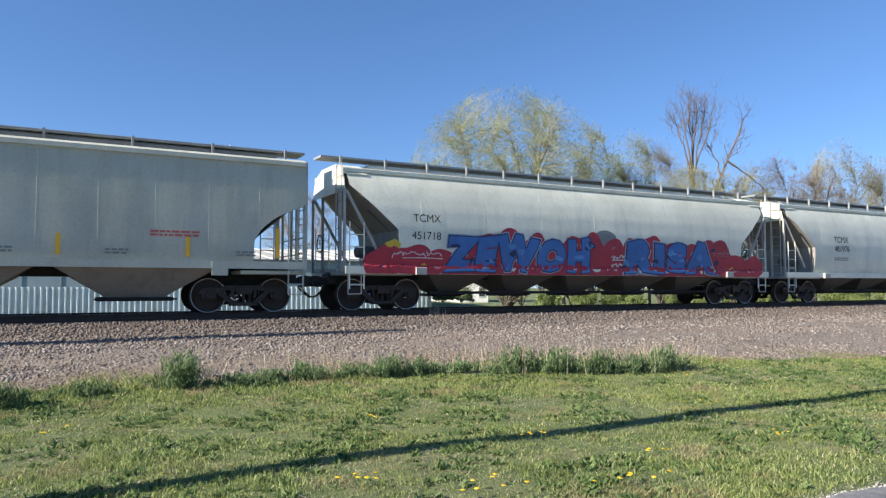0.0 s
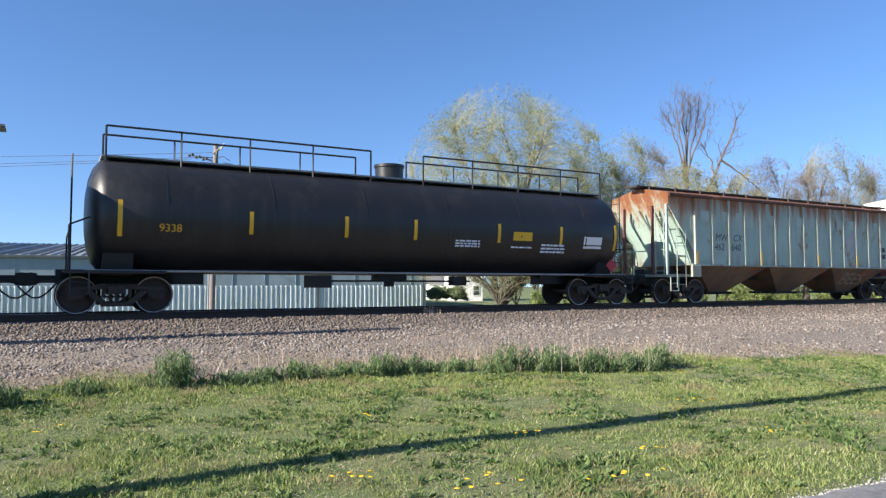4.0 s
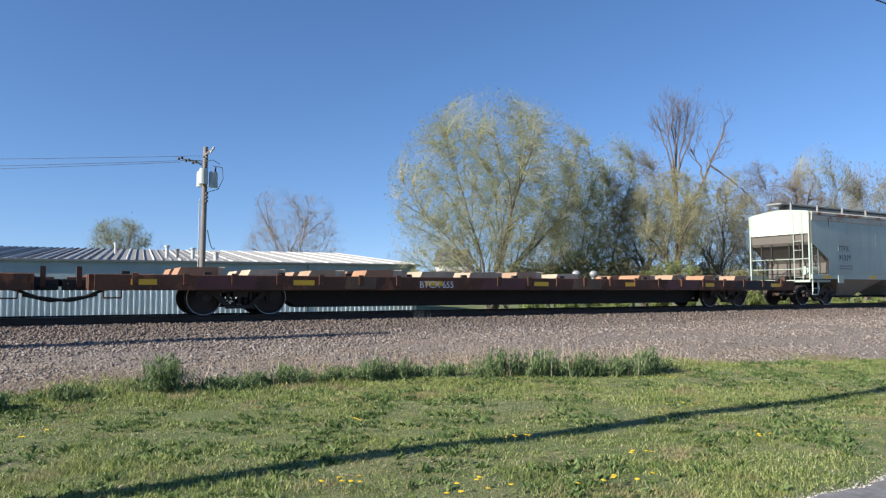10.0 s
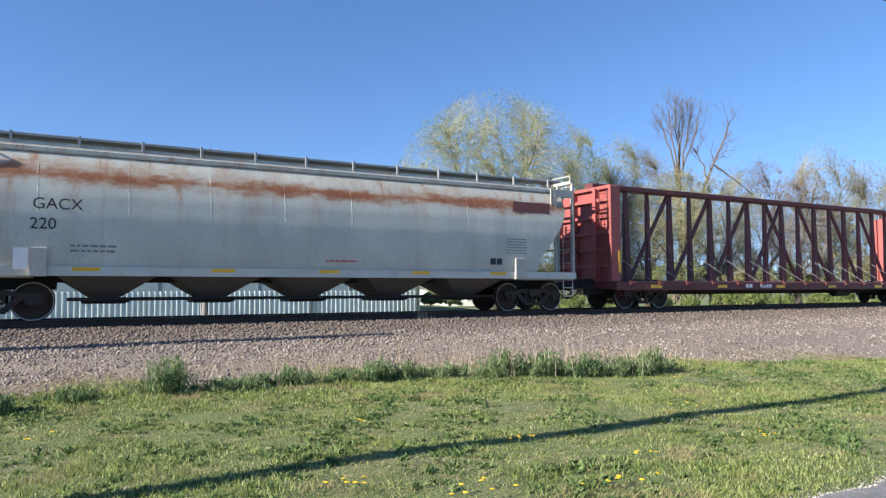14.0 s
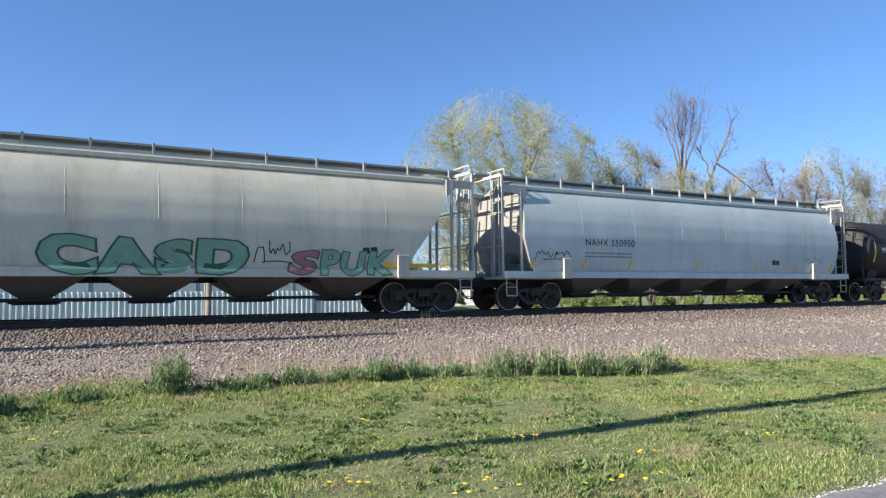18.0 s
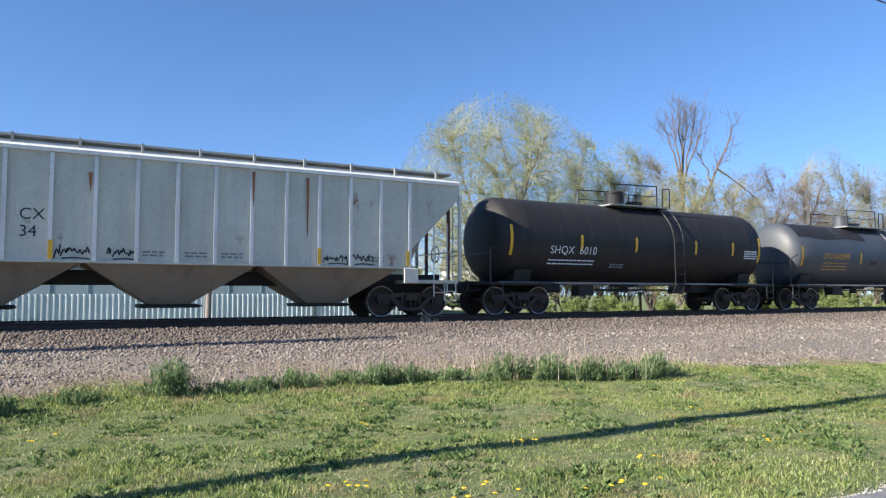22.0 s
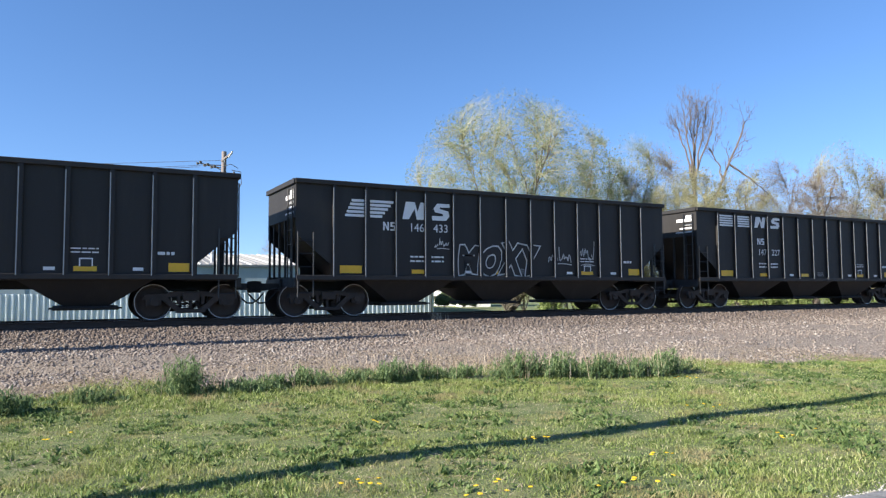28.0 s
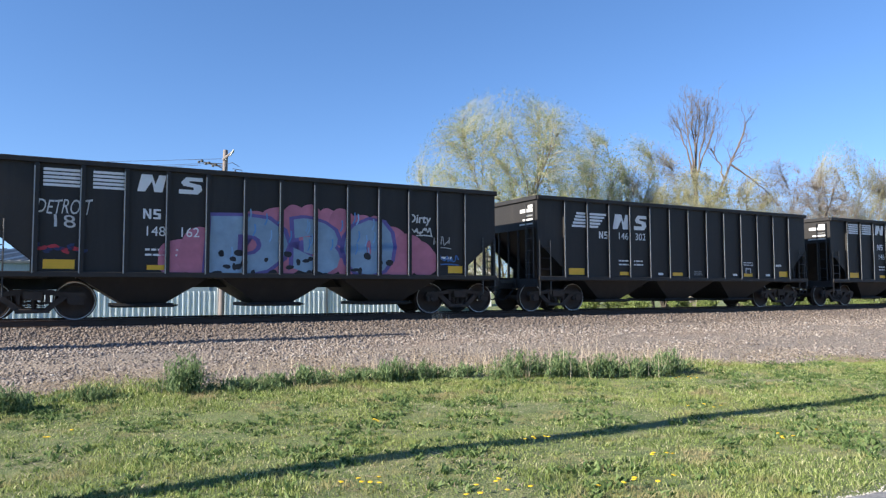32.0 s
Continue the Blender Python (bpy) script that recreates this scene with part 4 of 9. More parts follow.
def graffiti(car, x, z, wide, high, n, y, fill, edge, seed, back=None, shine=None, lean=0.12, fat=0.36):
    """A spray-painted piece: a cloud behind, thick outlined abstract strokes that interlock, and highlights."""
    r = random.Random(seed)
    cell = wide / n
    y0 = y(z) if callable(y) else y
    root = part("graffiti", G().box(x, x + 0.02, y0 - 0.003, y0 - 0.001, z, z + 0.02), edge, car, "spray-painted graffiti piece")
    if back:
        for i in range(2 * n + 1):
            part("cloud", blob(x + wide * i / (2 * n), z + high * (0.45 + 0.16 * r.uniform(-1, 1)), cell * 0.52, high * r.uniform(0.36, 0.50), y, 0.004 + 0.0003 * (i % 5), seed + i, rough=0.2), back, root)
    for i in range(n):
        w = cell * r.uniform(0.95, 1.2)
        x0 = x + i * cell + (cell - w) / 2
        hz, z0 = high * r.uniform(0.72, 0.92), z + high * r.uniform(0.03, 0.12)
        eg, fg, sg = G(), G(), G()
        lift = 0.009 + 0.0007 * (i % 4)
        for k in range(2):
            for st in squiggle(r):
                line = smooth_line([(x0 + px * w + lean * pz * hz, z0 + pz * hz) for px, pz in st], 4)
                wd = fat * cell * (0.8 if k == 0 else 0.55)
                for gg, ww, lf in ((eg, wd + 0.07, lift + 0.0003 * k), (fg, wd, lift + 0.003 + 0.0003 * k)):
                    rb = ribbon(line, ww, y, lf)
                    gg.add(rb.v, rb.f)
                if shine:
                    rb = ribbon([(a - wd * 0.2, b + 0.02) for a, b in line[: len(line) // 2]], wd * 0.2, y, lift + 0.006)
                    sg.add(rb.v, rb.f)
        part("outline", eg, edge, root)
        part("sprayed_fill", fg, fill[i % len(fill)], root)
        if shine:
            part("highlight", sg, shine, root)


def tag(car, x, z, wide, high, n, y, m, seed, w=0.03):
    """A thin hand-sprayed scrawl: one hurried jagged line that doubles back, and a stroke under it."""
    r = random.Random(seed)
    g = G()
    k = 5 * n
    pts = [(x + wide * (i / k + r.uniform(-0.9, 0.9) / k), z + high * min(1.1, max(-0.1, (0.82 if i % 2 else 0.15) + r.gauss(0, 0.22)))) for i in range(k + 1)]
    gap = r.randrange(2, k - 2) if k > 8 else k
    for run in (pts[: gap + 1], pts[gap + 1:]):
        if len(run) > 2:
            rb = ribbon(smooth_line(run, 3), w * 0.75, y, 0.007)
            g.add(rb.v, rb.f)
    rb = ribbon(smooth_line([(x + wide * 0.2, z - 0.08 * high), (x + wide * 0.6, z + 0.02 * high), (x + wide * 1.05, z - 0.1 * high)], 3), w * 0.7, y, 0.009)
    g.add(rb.v, rb.f)
    part("scrawl", g, m, car, "thin hand-sprayed scrawl")


def word(car, text, x, z, wide, high, y, layers, shear=0.0, wobble=0.05, seed=1, label="spray-painted graffiti word", fat=0.0):
    """Sprayed letters that fill a box on the side, laid in layers of (name, material, how much fatter)."""
    r = random.Random(seed)
    a, b = r.uniform(0, 6.28), r.uniform(1.4, 2.4)
    root = None
    for i, (nm, m, grow) in enumerate(layers):
        cu = bpy.data.curves.new("letters", "FONT")
        cu.body, cu.size, cu.shear, cu.offset, cu.space_character, cu.resolution_u = text, 1.0, shear, fat + grow, 1.0 + 3.0 * fat, 3
        ob = bpy.data.objects.new("letters", cu)
        scene.collection.objects.link(ob)
        me = bpy.data.meshes.new_from_object(ob)
        bpy.data.objects.remove(ob)
        bpy.data.curves.remove(cu)
        if i == 0:
            px, pz = [v.co.x for v in me.vertices], [v.co.y for v in me.vertices]
            x0, kx, z0, kz = min(px), wide / (max(px) - min(px)), min(pz), high / (max(pz) - min(pz))
        bm = bmesh.new()
        bm.from_mesh(me)
        cuts = max(2, int(high / 0.14))
        for j in range(1, cuts):
            bmesh.ops.bisect_plane(bm, geom=bm.verts[:] + bm.edges[:] + bm.faces[:], plane_co=(0, z0 + high / kz * j / cuts, 0), plane_no=(0, 1, 0))
        lift = 0.007 + 0.004 * i
        for v in bm.verts:
            u, w = (v.co.x - x0) * kx, (v.co.y - z0) * kz
            w2 = w * (1 + wobble * math.sin(a + b * u)) + wobble * high * math.sin(1.7 * a + 2.3 * b * u / max(high, 0.5)) * 0.5
            u2 = u + wobble * 0.6 * high * math.sin(3 * w / high + a + 0.8 * u)
            v.co = (x + u2, (y(z + w2) if callable(y) else y) - lift, z + w2)
        bm.to_mesh(me)
        bm.free()
        me.materials.clear()
        me.materials.append(m)
        if root is None:
            root = part(nm, me, None, car, label)
        else:
            part(nm, me, None, root)
    return root


def spray(name, c):
    M[name] = plain("spray_" + name, c, 0.6, 0, 0.30, 4.0, 0.05)


for nm_, c_ in dict(s_red=(0.42, 0.03, 0.05), s_blue=(0.05, 0.16, 0.42), s_blue2=(0.10, 0.27, 0.55), s_navy=(0.02, 0.03, 0.10), s_white=(0.60, 0.59, 0.57), s_black=(0.015, 0.015, 0.02), s_green=(0.10, 0.29, 0.09), s_dgreen=(0.03, 0.12, 0.05), s_silver=(0.45, 0.445, 0.435), s_pink=(0.50, 0.17, 0.24), s_ltblue=(0.22, 0.40, 0.62), s_sky=(0.30, 0.50, 0.62), s_violet=(0.13, 0.10, 0.30), s_slate=(0.24, 0.35, 0.46), s_mist=(0.36, 0.42, 0.48), s_lilac=(0.46, 0.36, 0.52), s_dpink=(0.40, 0.16, 0.17), s_haze=(0.10, 0.06, 0.13), s_smoke=(0.26, 0.25, 0.26), s_teal=(0.05, 0.30, 0.32), s_yellow=(0.65, 0.45, 0.05), s_purple=(0.30, 0.14, 0.42), s_grn2=(0.20, 0.36, 0.25), s_orange=(0.55, 0.20, 0.05), s_magenta=(0.55, 0.10, 0.25)).items():
    spray(nm_, c_)


# ---- covered hoppers ----
def outline(points):
    """Half width at a height, from (height, half width) pairs, as a function of z."""
    zs, ys = zip(*points)
    return lambda z: float(np.interp(z, zs, ys))


def hopper_shell(car, prof, ends, m, panels, bulge=0.006, name="body", caps=True):
    """The tank of a hopper: a side outline swept along x, with end edges x(z) and slightly bulged panels."""
    fine = []
    for (z0, h0), (z1, h1) in zip(prof, prof[1:]):
        k = max(1, round((z1 - z0) / 0.13))
        fine += [(z0 + (z1 - z0) * i / k, h0 + (h1 - h0) * i / k) for i in range(k)]
    prof = fine + [prof[-1]]
    zs = [p[0] for p in prof]
    ring = [(-h, z) for z, h in prof] + [(h, z) for z, h in reversed(prof) if h > 0.01]
    g = G()
    rings = []
    nx = panels * 6
    for i in range(nx + 1):
        t = -1 + 2 * i / nx
        row = []
        for y, z in ring:
            e = ends(z)
            ph = ((t * e / ends(3.6) + 1) / 2 * panels) % 1.0
            b = bulge * math.sin(math.pi * ph) if zs[0] + 0.2 < z < 3.7 and abs(y) > 1.2 else 0
            row.append((t * e, y + math.copysign(b, y), z))
        rings.append(row)
    g.loft(rings, caps=caps)
    ob = part(name, g, m, car, smooth=25)
    half = outline(prof)
    for i in range(1, panels):
        x = (-1 + 2 * i / panels) * ends(3.6)
        zz = [zs[0] + 0.1 + (3.9 - zs[0] - 0.1) * j / 12 for j in range(13)]
        zz = [z for z in zz if abs(x) < ends(z) - 0.15]
        if len(zz) < 4:
            continue
        for sd in (-1, 1):
            part("panel_seam", G().loft([[(x + e, sd * (half(z) + o), z) for z in zz] for e, o in ((-0.014, -0.004), (-0.007, 0.0035), (0.007, 0.0035), (0.014, -0.004))], close=False, caps=False), m, car)
    return ob


def hopper_bay(car, x, w, top, bot, z1, z0, m, ytop=1.40, ybot=0.55, gate=True):
    """One sloping discharge bay with its outlet gate below."""
    g = G()
    r0 = [(x - top, -ytop, z1), (x + top, -ytop, z1), (x + top, ytop, z1), (x - top, ytop, z1)]
    r1 = [(x - bot, -ybot, z0), (x + bot, -ybot, z0), (x + bot, ybot, z0), (x - bot, ybot, z0)]
    g.loft([r0, r1])
    b = part("discharge_bay", g, m, car, "sloping dusty discharge bay")
    if gate:
        h = G().block(x - bot - 0.22, x + bot + 0.22, -ybot - 0.12, ybot + 0.12, z0 - 0.10, z0)
        h.rod((x - bot - 0.3, -ybot - 0.16, z0 - 0.05), (x + bot + 0.3, -ybot - 0.16, z0 - 0.05), 0.025)
        part("outlet_gate", h, M["dark"], b)


def roof_walk(car, half, z, m, posts, rail=0.0, wide=0.34, rise=0.22):
    """The running board along the roof on its posts."""
    ob = part("running_board", G().block(-half, half, -wide, wide, z - 0.03, z + 0.035, 0.006), m, car, "perforated steel running board")
    for i in range(posts):
        x = -half + 0.6 + (2 * half - 1.2) * i / (posts - 1)
        part("board_bracket", G().box(x - 0.03, x + 0.03, -wide - 0.10, -wide - 0.02, z - rise, z + 0.05).rod((x, -wide - 0.06, z - rise), (x, -wide - 0.3, z - rise - 0.12), 0.02, 4), m, car)
    return ob


def hatches(car, half, z, m, n):
    g = G().block(-half, half, -0.30, 0.30, z - 0.20, z, 0.04)
    part("roof_hatch", g, m, car, "long trough hatch cover")


def end_cage(car, d, half, inner, m, top, platform=True, lad=True, low=1.12, brake=False, yy=1.47):
    """The open end of a hopper: platform, corner posts, rails, ladders, brake gear."""
    x0, x1 = sorted((d * inner, d * half))
    part("end_platform", G().block(x0, x1, -1.45, 1.45, low - 0.10, low, 0.01), m, car, "slatted end platform")
    for y in (-yy, yy):
        part("corner_post", G().box(d * half - 0.045, d * half + 0.045, y - 0.03, y + 0.03, low, top), m, car)
    for y in (-0.95, -0.45, 0.45, 0.95):
        part("end_strut", G().box(d * (half - 0.10) - 0.03, d * (half - 0.10) + 0.03, y - 0.03, y + 0.03, low, top - 0.9), M["dark"] if brake else m, car)
    part("end_sheet", G().box(d * half - 0.025, d * half + 0.005, -yy, yy, top - 0.95, top), m, car, "upper end sheet")
    part("end_rail", G().rod((d * half, -yy, 2.05), (d * half, yy, 2.05), 0.02).rod((d * half, -yy, 1.6), (d * half, yy, 1.6), 0.018), m, car)
    if lad:
        ladder(car, d * (half - 0.28), -yy - 0.06, 0.62, 2.75, m, 0.42, 0.36)
        ladder(car, d * (half + 0.03), -0.95, low, top, m, 0.42, 0.40, "end_ladder", along=False)
        ladder(car, d * (half - 0.28), yy + 0.06, 0.62, 2.75, m, 0.42, 0.36)
    if brake:
        brake_wheel(car, d * (half + 0.12), 0.45, 1.95)
        part("air_reservoir", G().rod((d * (half - 1.3), -0.85, 1.55), (d * (half - 0.55), -0.85, 1.55), 0.19, 14), m, car, "brake air reservoir")


def brake_wheel(car, x, y, z):
    g = G()
    n = 18
    p = [(x, y + 0.27 * math.cos(2 * math.pi * i / n), z + 0.27 * math.sin(2 * math.pi * i / n)) for i in range(n + 1)]
    g.path(p, 0.018, 5)
    for i in range(4):
        a = i * math.pi / 2
        g.rod((x, y, z), (x, y + 0.27 * math.cos(a), z + 0.27 * math.sin(a)), 0.012, 4)
    part("brake_wheel", g, M["dark"], car)


def hatch_box(car, x, z, y, m=None):
    """Two small black square panels for inspection stencils."""
    for k in (0, 1):
        part("stencil_panel", G().box(x + k * 0.24, x + k * 0.24 + 0.21, y - 0.005, y - 0.001, z, z + 0.20), m or M["k_ink"], car, "small black inspection panel")


# outline of the straight-sided car: (height, half width) from sill to roof
STRAIGHT = [(1.22, 1.50), (1.45, 1.555), (1.9, 1.57), (2.6, 1.575), (3.3, 1.57), (3.75, 1.55), (3.95, 1.53), (4.00, 1.555), (4.14, 1.52), (4.20, 1.30), (4.30, 0.55), (4.33, 0.0)]
ROUND = [(1.10, 1.44), (1.30, 1.49), (1.6, 1.545), (2.0, 1.585), (2.5, 1.60), (3.0, 1.565), (3.4, 1.48), (3.75, 1.36), (3.98, 1.24), (4.05, 1.10), (4.28, 0.60), (4.36, 0.0)]
RIBBED = [(1.45, 1.50), (1.5, 1.505), (2.5, 1.51), (4.02, 1.51), (4.10, 1.56), (4.16, 1.50), (4.40, 0.40), (4.42, 0.0)]


def car_root(name, label, mid, category="freight car", group=""):
    """A car stands in the train at its own place along the track; metres from the track's origin at the start."""
    c = thing(name, label, category, None, group)
    TRAIN.append((c, mid))
    return c


TRAIN = []


def straight_hopper(name, label, mid, half, xt, m, roof, bays, panels, cut, under, brake=-1, posts=9, sill=None):
    """A three-bay or two-bay covered hopper with flat sides; cut: (height, x) of the side sheet's end edge."""
    c = car_root(name, label, mid, "hopper car", "covered hopper cars")
    zs, xs = zip(*cut)
    hopper_shell(c, STRAIGHT, lambda z: float(np.interp(z, zs, xs)), m, panels, 0.008, caps=False)
    for y in (-1, 1):
        part("side_sill", G().box(-half, half, min(y * 1.50, y * 1.578), max(y * 1.50, y * 1.578), 1.16, 1.36), sill or m, c)
        part("roof_edge", G().prism([(y * 1.50, 3.98), (y * 1.60, 3.99), (y * 1.60, 4.10), (y * 1.48, 4.17)], -half + 0.05, half - 0.05), roof, c, "bright roof edge strip")
        part("jacking_pad", G().box(-xt - 0.35 + 0.9, -xt + 0.05 + 0.9, min(y * 1.50, y * 1.60), max(y * 1.50, y * 1.60), 0.98, 1.34), m, c)
        part("jacking_pad", G().box(xt - 0.95, xt - 0.55, min(y * 1.50, y * 1.60), max(y * 1.50, y * 1.60), 0.98, 1.34), m, c)
    for x, top, bot in bays:
        hopper_bay(c, x, 0, top, bot, 1.22, 0.42, under)
    part("center_sill", G().block(-half, half, -0.25, 0.25, 0.95, 1.30), M["dark"], c)
    roof_walk(c, half + 0.30, 4.58, M["galv_dark"], posts, rise=0.26, wide=0.38)
    hatches(c, half - 0.5, 4.52, M["roof_grime"], 10)
    part("roof_curb", G().block(-half + 0.3, half - 0.3, -0.30, 0.30, 4.27, 4.35), roof, c)
    low_x = xs[0]
    for d in (-1, 1):
        end_cage(c, d, half, low_x - 0.3, m, 4.12, brake=(d == brake))
        # both end slopes carry painted shade in their dark colour
        part("slope_sheet", G().loft([[(d * (half - 0.05), -1.42, 3.10), (d * (half - 0.05), 1.42, 3.10), (d * (half - 0.02), 1.42, 3.2), (d * (half - 0.02), -1.42, 3.2)], [(d * (low_x - 0.75), -1.38, 1.24), (d * (low_x - 0.75), 1.38, 1.24), (d * (low_x - 0.70), 1.38, 1.3), (d * (low_x - 0.70), -1.38, 1.3)]]), M["end_dark"], c, "sloping end sheet, its shade put into the colour")
        part("end_gable", G().prism([(-1.52, 4.08), (-1.515, 4.135), (-1.295, 4.195), (-0.55, 4.292), (0, 4.322), (0.55, 4.292), (1.295, 4.195), (1.515, 4.135), (1.52, 4.08)], min(d * (half - 0.03), d * (half - 0.006)), max(d * (half - 0.03), d * (half - 0.006))), m, c)
        side = outline(STRAIGHT)
        zz = [1.22 + (4.13 - 1.22) * j / 24 for j in range(25)]
        part("end_slope", G().loft([[(d * (float(np.interp(z, zs, xs)) - 0.03), s_ * (side(z) - 0.004), z) for z in zz] for s_ in (-1, 1)], close=False, caps=False), M["end_dark"], c, "curved slope under the end, coloured dark for shade")
        sill_step(c, d * (half - 0.28), -1.50, m)
    running_gear(c, half + 0.05, xt)
    return c


def round_hopper(name, label, mid, half, xt, m, roof, bays, panels=9, brake=-1, m_end=None, ends=None, posts=13, under=None, closed=False):
    """A covered hopper with a curved teardrop shell, side sill, and open end frames."""
    c = car_root(name, label, mid, "hopper car", "covered hopper cars")
    ends = ends or [(1.10, 6.95), (1.7, 7.15), (2.4, 7.65), (3.1, 8.15), (3.7, 8.35), (4.4, 8.35)]
    zs, xs = zip(*ends)
    m_end = m_end or M["cage"]
    hopper_shell(c, ROUND, lambda z: float(np.interp(z, zs, xs)), m, panels, 0.007, caps=False)
    side = outline(ROUND)
    zz = [1.10 + (4.355 - 1.10) * j / 26 for j in range(27)]
    for d in (-1, 1):
        part("end_slope", G().loft([[(d * (float(np.interp(z, zs, xs)) - 0.02), s_ * (side(z) - 0.003), z) for z in zz] for s_ in (-1, 1)], close=False, caps=False), M["end_dust"], c, "dusty grey sloping end sheet, darkened as in shade")
    for y in (-1, 1):
        a, b = sorted((y * 1.46, y * 1.56))
        part("side_sill", G().box(-half, half, a, b, 1.06, 1.28), m, c)
        part("roof_rail", G().block(-half, half, min(y * 1.16, y * 1.26), max(y * 1.16, y * 1.26), 4.02, 4.14), roof, c)
        for d in (-1, 1):
            part("jacking_pad", G().block(d * (xt - 0.98) - 0.17, d * (xt - 0.98) + 0.17, min(y * 1.50, y * 1.66), max(y * 1.50, y * (1.60 if closed else 1.66)), 1.04, 1.26 if closed else 1.72), m_end, c)
    for x in bays:
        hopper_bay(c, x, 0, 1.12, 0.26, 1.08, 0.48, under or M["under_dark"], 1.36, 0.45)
    part("outlet_pipe", G().rod((-xt + 1.6, -0.95, 0.50), (xt - 1.6, -0.95, 0.50), 0.045, 8), M["dark"], c, "long pipe under the bays")
    part("center_sill", G().block(-half, half, -0.25, 0.25, 0.92, 1.12), M["dark"], c)
    part("roof_sheet", G().prism([(-1.13, 4.05), (-0.62, 4.285), (0, 4.372), (0.62, 4.285), (1.13, 4.05), (1.10, 4.045), (0.60, 4.26), (0, 4.35), (-0.60, 4.26), (-1.10, 4.045)], -xs[-1] + 0.02, xs[-1] - 0.02), M["roof_grime"], c, "grimy grey roof sheet")
    roof_walk(c, half + 0.35, 4.58, M["galv"], posts, rise=0.24)
    hatches(c, half - 1.2, 4.44, roof, 8)
    for d in (-1, 1):
        x = d * half
        part("end_platform", G().block(min(x, d * 6.9), max(x, d * 6.9), -1.45, 1.45, 1.02, 1.12, 0.01), m_end, c)
        if closed:                                      # a sheet closes the upper end, and the frame below it is low
            part("end_sheet", G().prism([(-1.40, 3.45), (-1.33, 3.80), (-1.12, 4.10), (-0.6, 4.30), (0.6, 4.30), (1.12, 4.10), (1.33, 3.80), (1.40, 3.45)], min(x, x - d * 0.03), max(x, x - d * 0.03)), m, c, "sunlit upper end sheet")
            part("end_roof", G().prism([(-1.30, 3.95), (-1.12, 4.12), (-0.6, 4.31), (0.6, 4.31), (1.12, 4.12), (1.30, 3.95), (1.08, 4.06), (0.6, 4.27), (-0.6, 4.27), (-1.08, 4.06)], min(x, d * 8.3), max(x, d * 8.3)), m, c)
            for y in (-1.42, 1.42):
                part("corner_post", G().box(x - 0.035, x + 0.035, y - 0.035, y + 0.035, 1.12, 3.5), m_end, c)
                part("end_brace", G().rod((x - d * 0.05, y, 3.45), (d * 7.9, y, 1.5), 0.05, 6), m_end, c)
                ladder(c, x - d * 0.35, y * 1.06, 0.62, 2.55, m, 0.44, 0.36)
        else:
            for y in (-1.42, 1.42):
                part("corner_post", G().box(x - 0.035, x + 0.035, y - 0.035, y + 0.035, 1.12, 4.42), m_end, c)
                part("end_post", G().box(x - d * 0.75 - 0.035, x - d * 0.75 + 0.035, y - 0.035, y + 0.04, 1.12, 4.05), m_end, c)
                part("gusset", G().plate([(x, 4.10), (x - d * 0.95, 4.10), (x - d * 0.95, 3.55), (x - d * 0.62, 3.85), (x, 3.85)], y - 0.03, y + 0.03), m_end, c)
            part("end_beam", G().box(x - 0.05, x + 0.05, -1.42, 1.42, 4.36, 4.46), m_end, c)
            part("end_rail", G().rod((x, -1.42, 2.1), (x, 1.42, 2.1), 0.02).rod((x, -1.42, 3.2), (x, 1.42, 3.2), 0.02), m_end, c)
        for y in (-0.75, 0.75):
            part("end_strut", G().box(x - d * 0.1 - 0.04, x - d * 0.1 + 0.04, y - 0.03, y + 0.03, 1.12, 3.5 if closed else 4.36), m_end, c)
        ladder(c, x + d * 0.04, -1.05, 1.12, 4.25 if closed else 4.56, m_end, 0.45, 0.38, "end_ladder", along=False)
        if not closed:
            part("top_railing", G().path([(x - d * 0.1, -1.42, 4.4), (x - d * 0.1, -1.42, 4.62), (x - d * 0.1, -0.45, 4.62)], 0.025, 5), m_end, c)
        sill_step(c, d * (half - 0.3), -1.48, m_end)
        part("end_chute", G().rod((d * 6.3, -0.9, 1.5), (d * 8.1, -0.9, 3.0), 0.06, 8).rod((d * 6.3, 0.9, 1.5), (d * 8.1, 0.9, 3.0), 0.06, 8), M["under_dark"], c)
        if d == brake:
            brake_wheel(c, x + d * 0.12, 0.35, 2.0)
            part("air_reservoir", G().rod((x - d * 1.55, -0.8, 1.72), (x - d * 0.6, -0.8, 1.72), 0.17, 14), M["under_dark"], c, "brake air reservoir")
    running_gear(c, half + 0.02, xt)
    return c


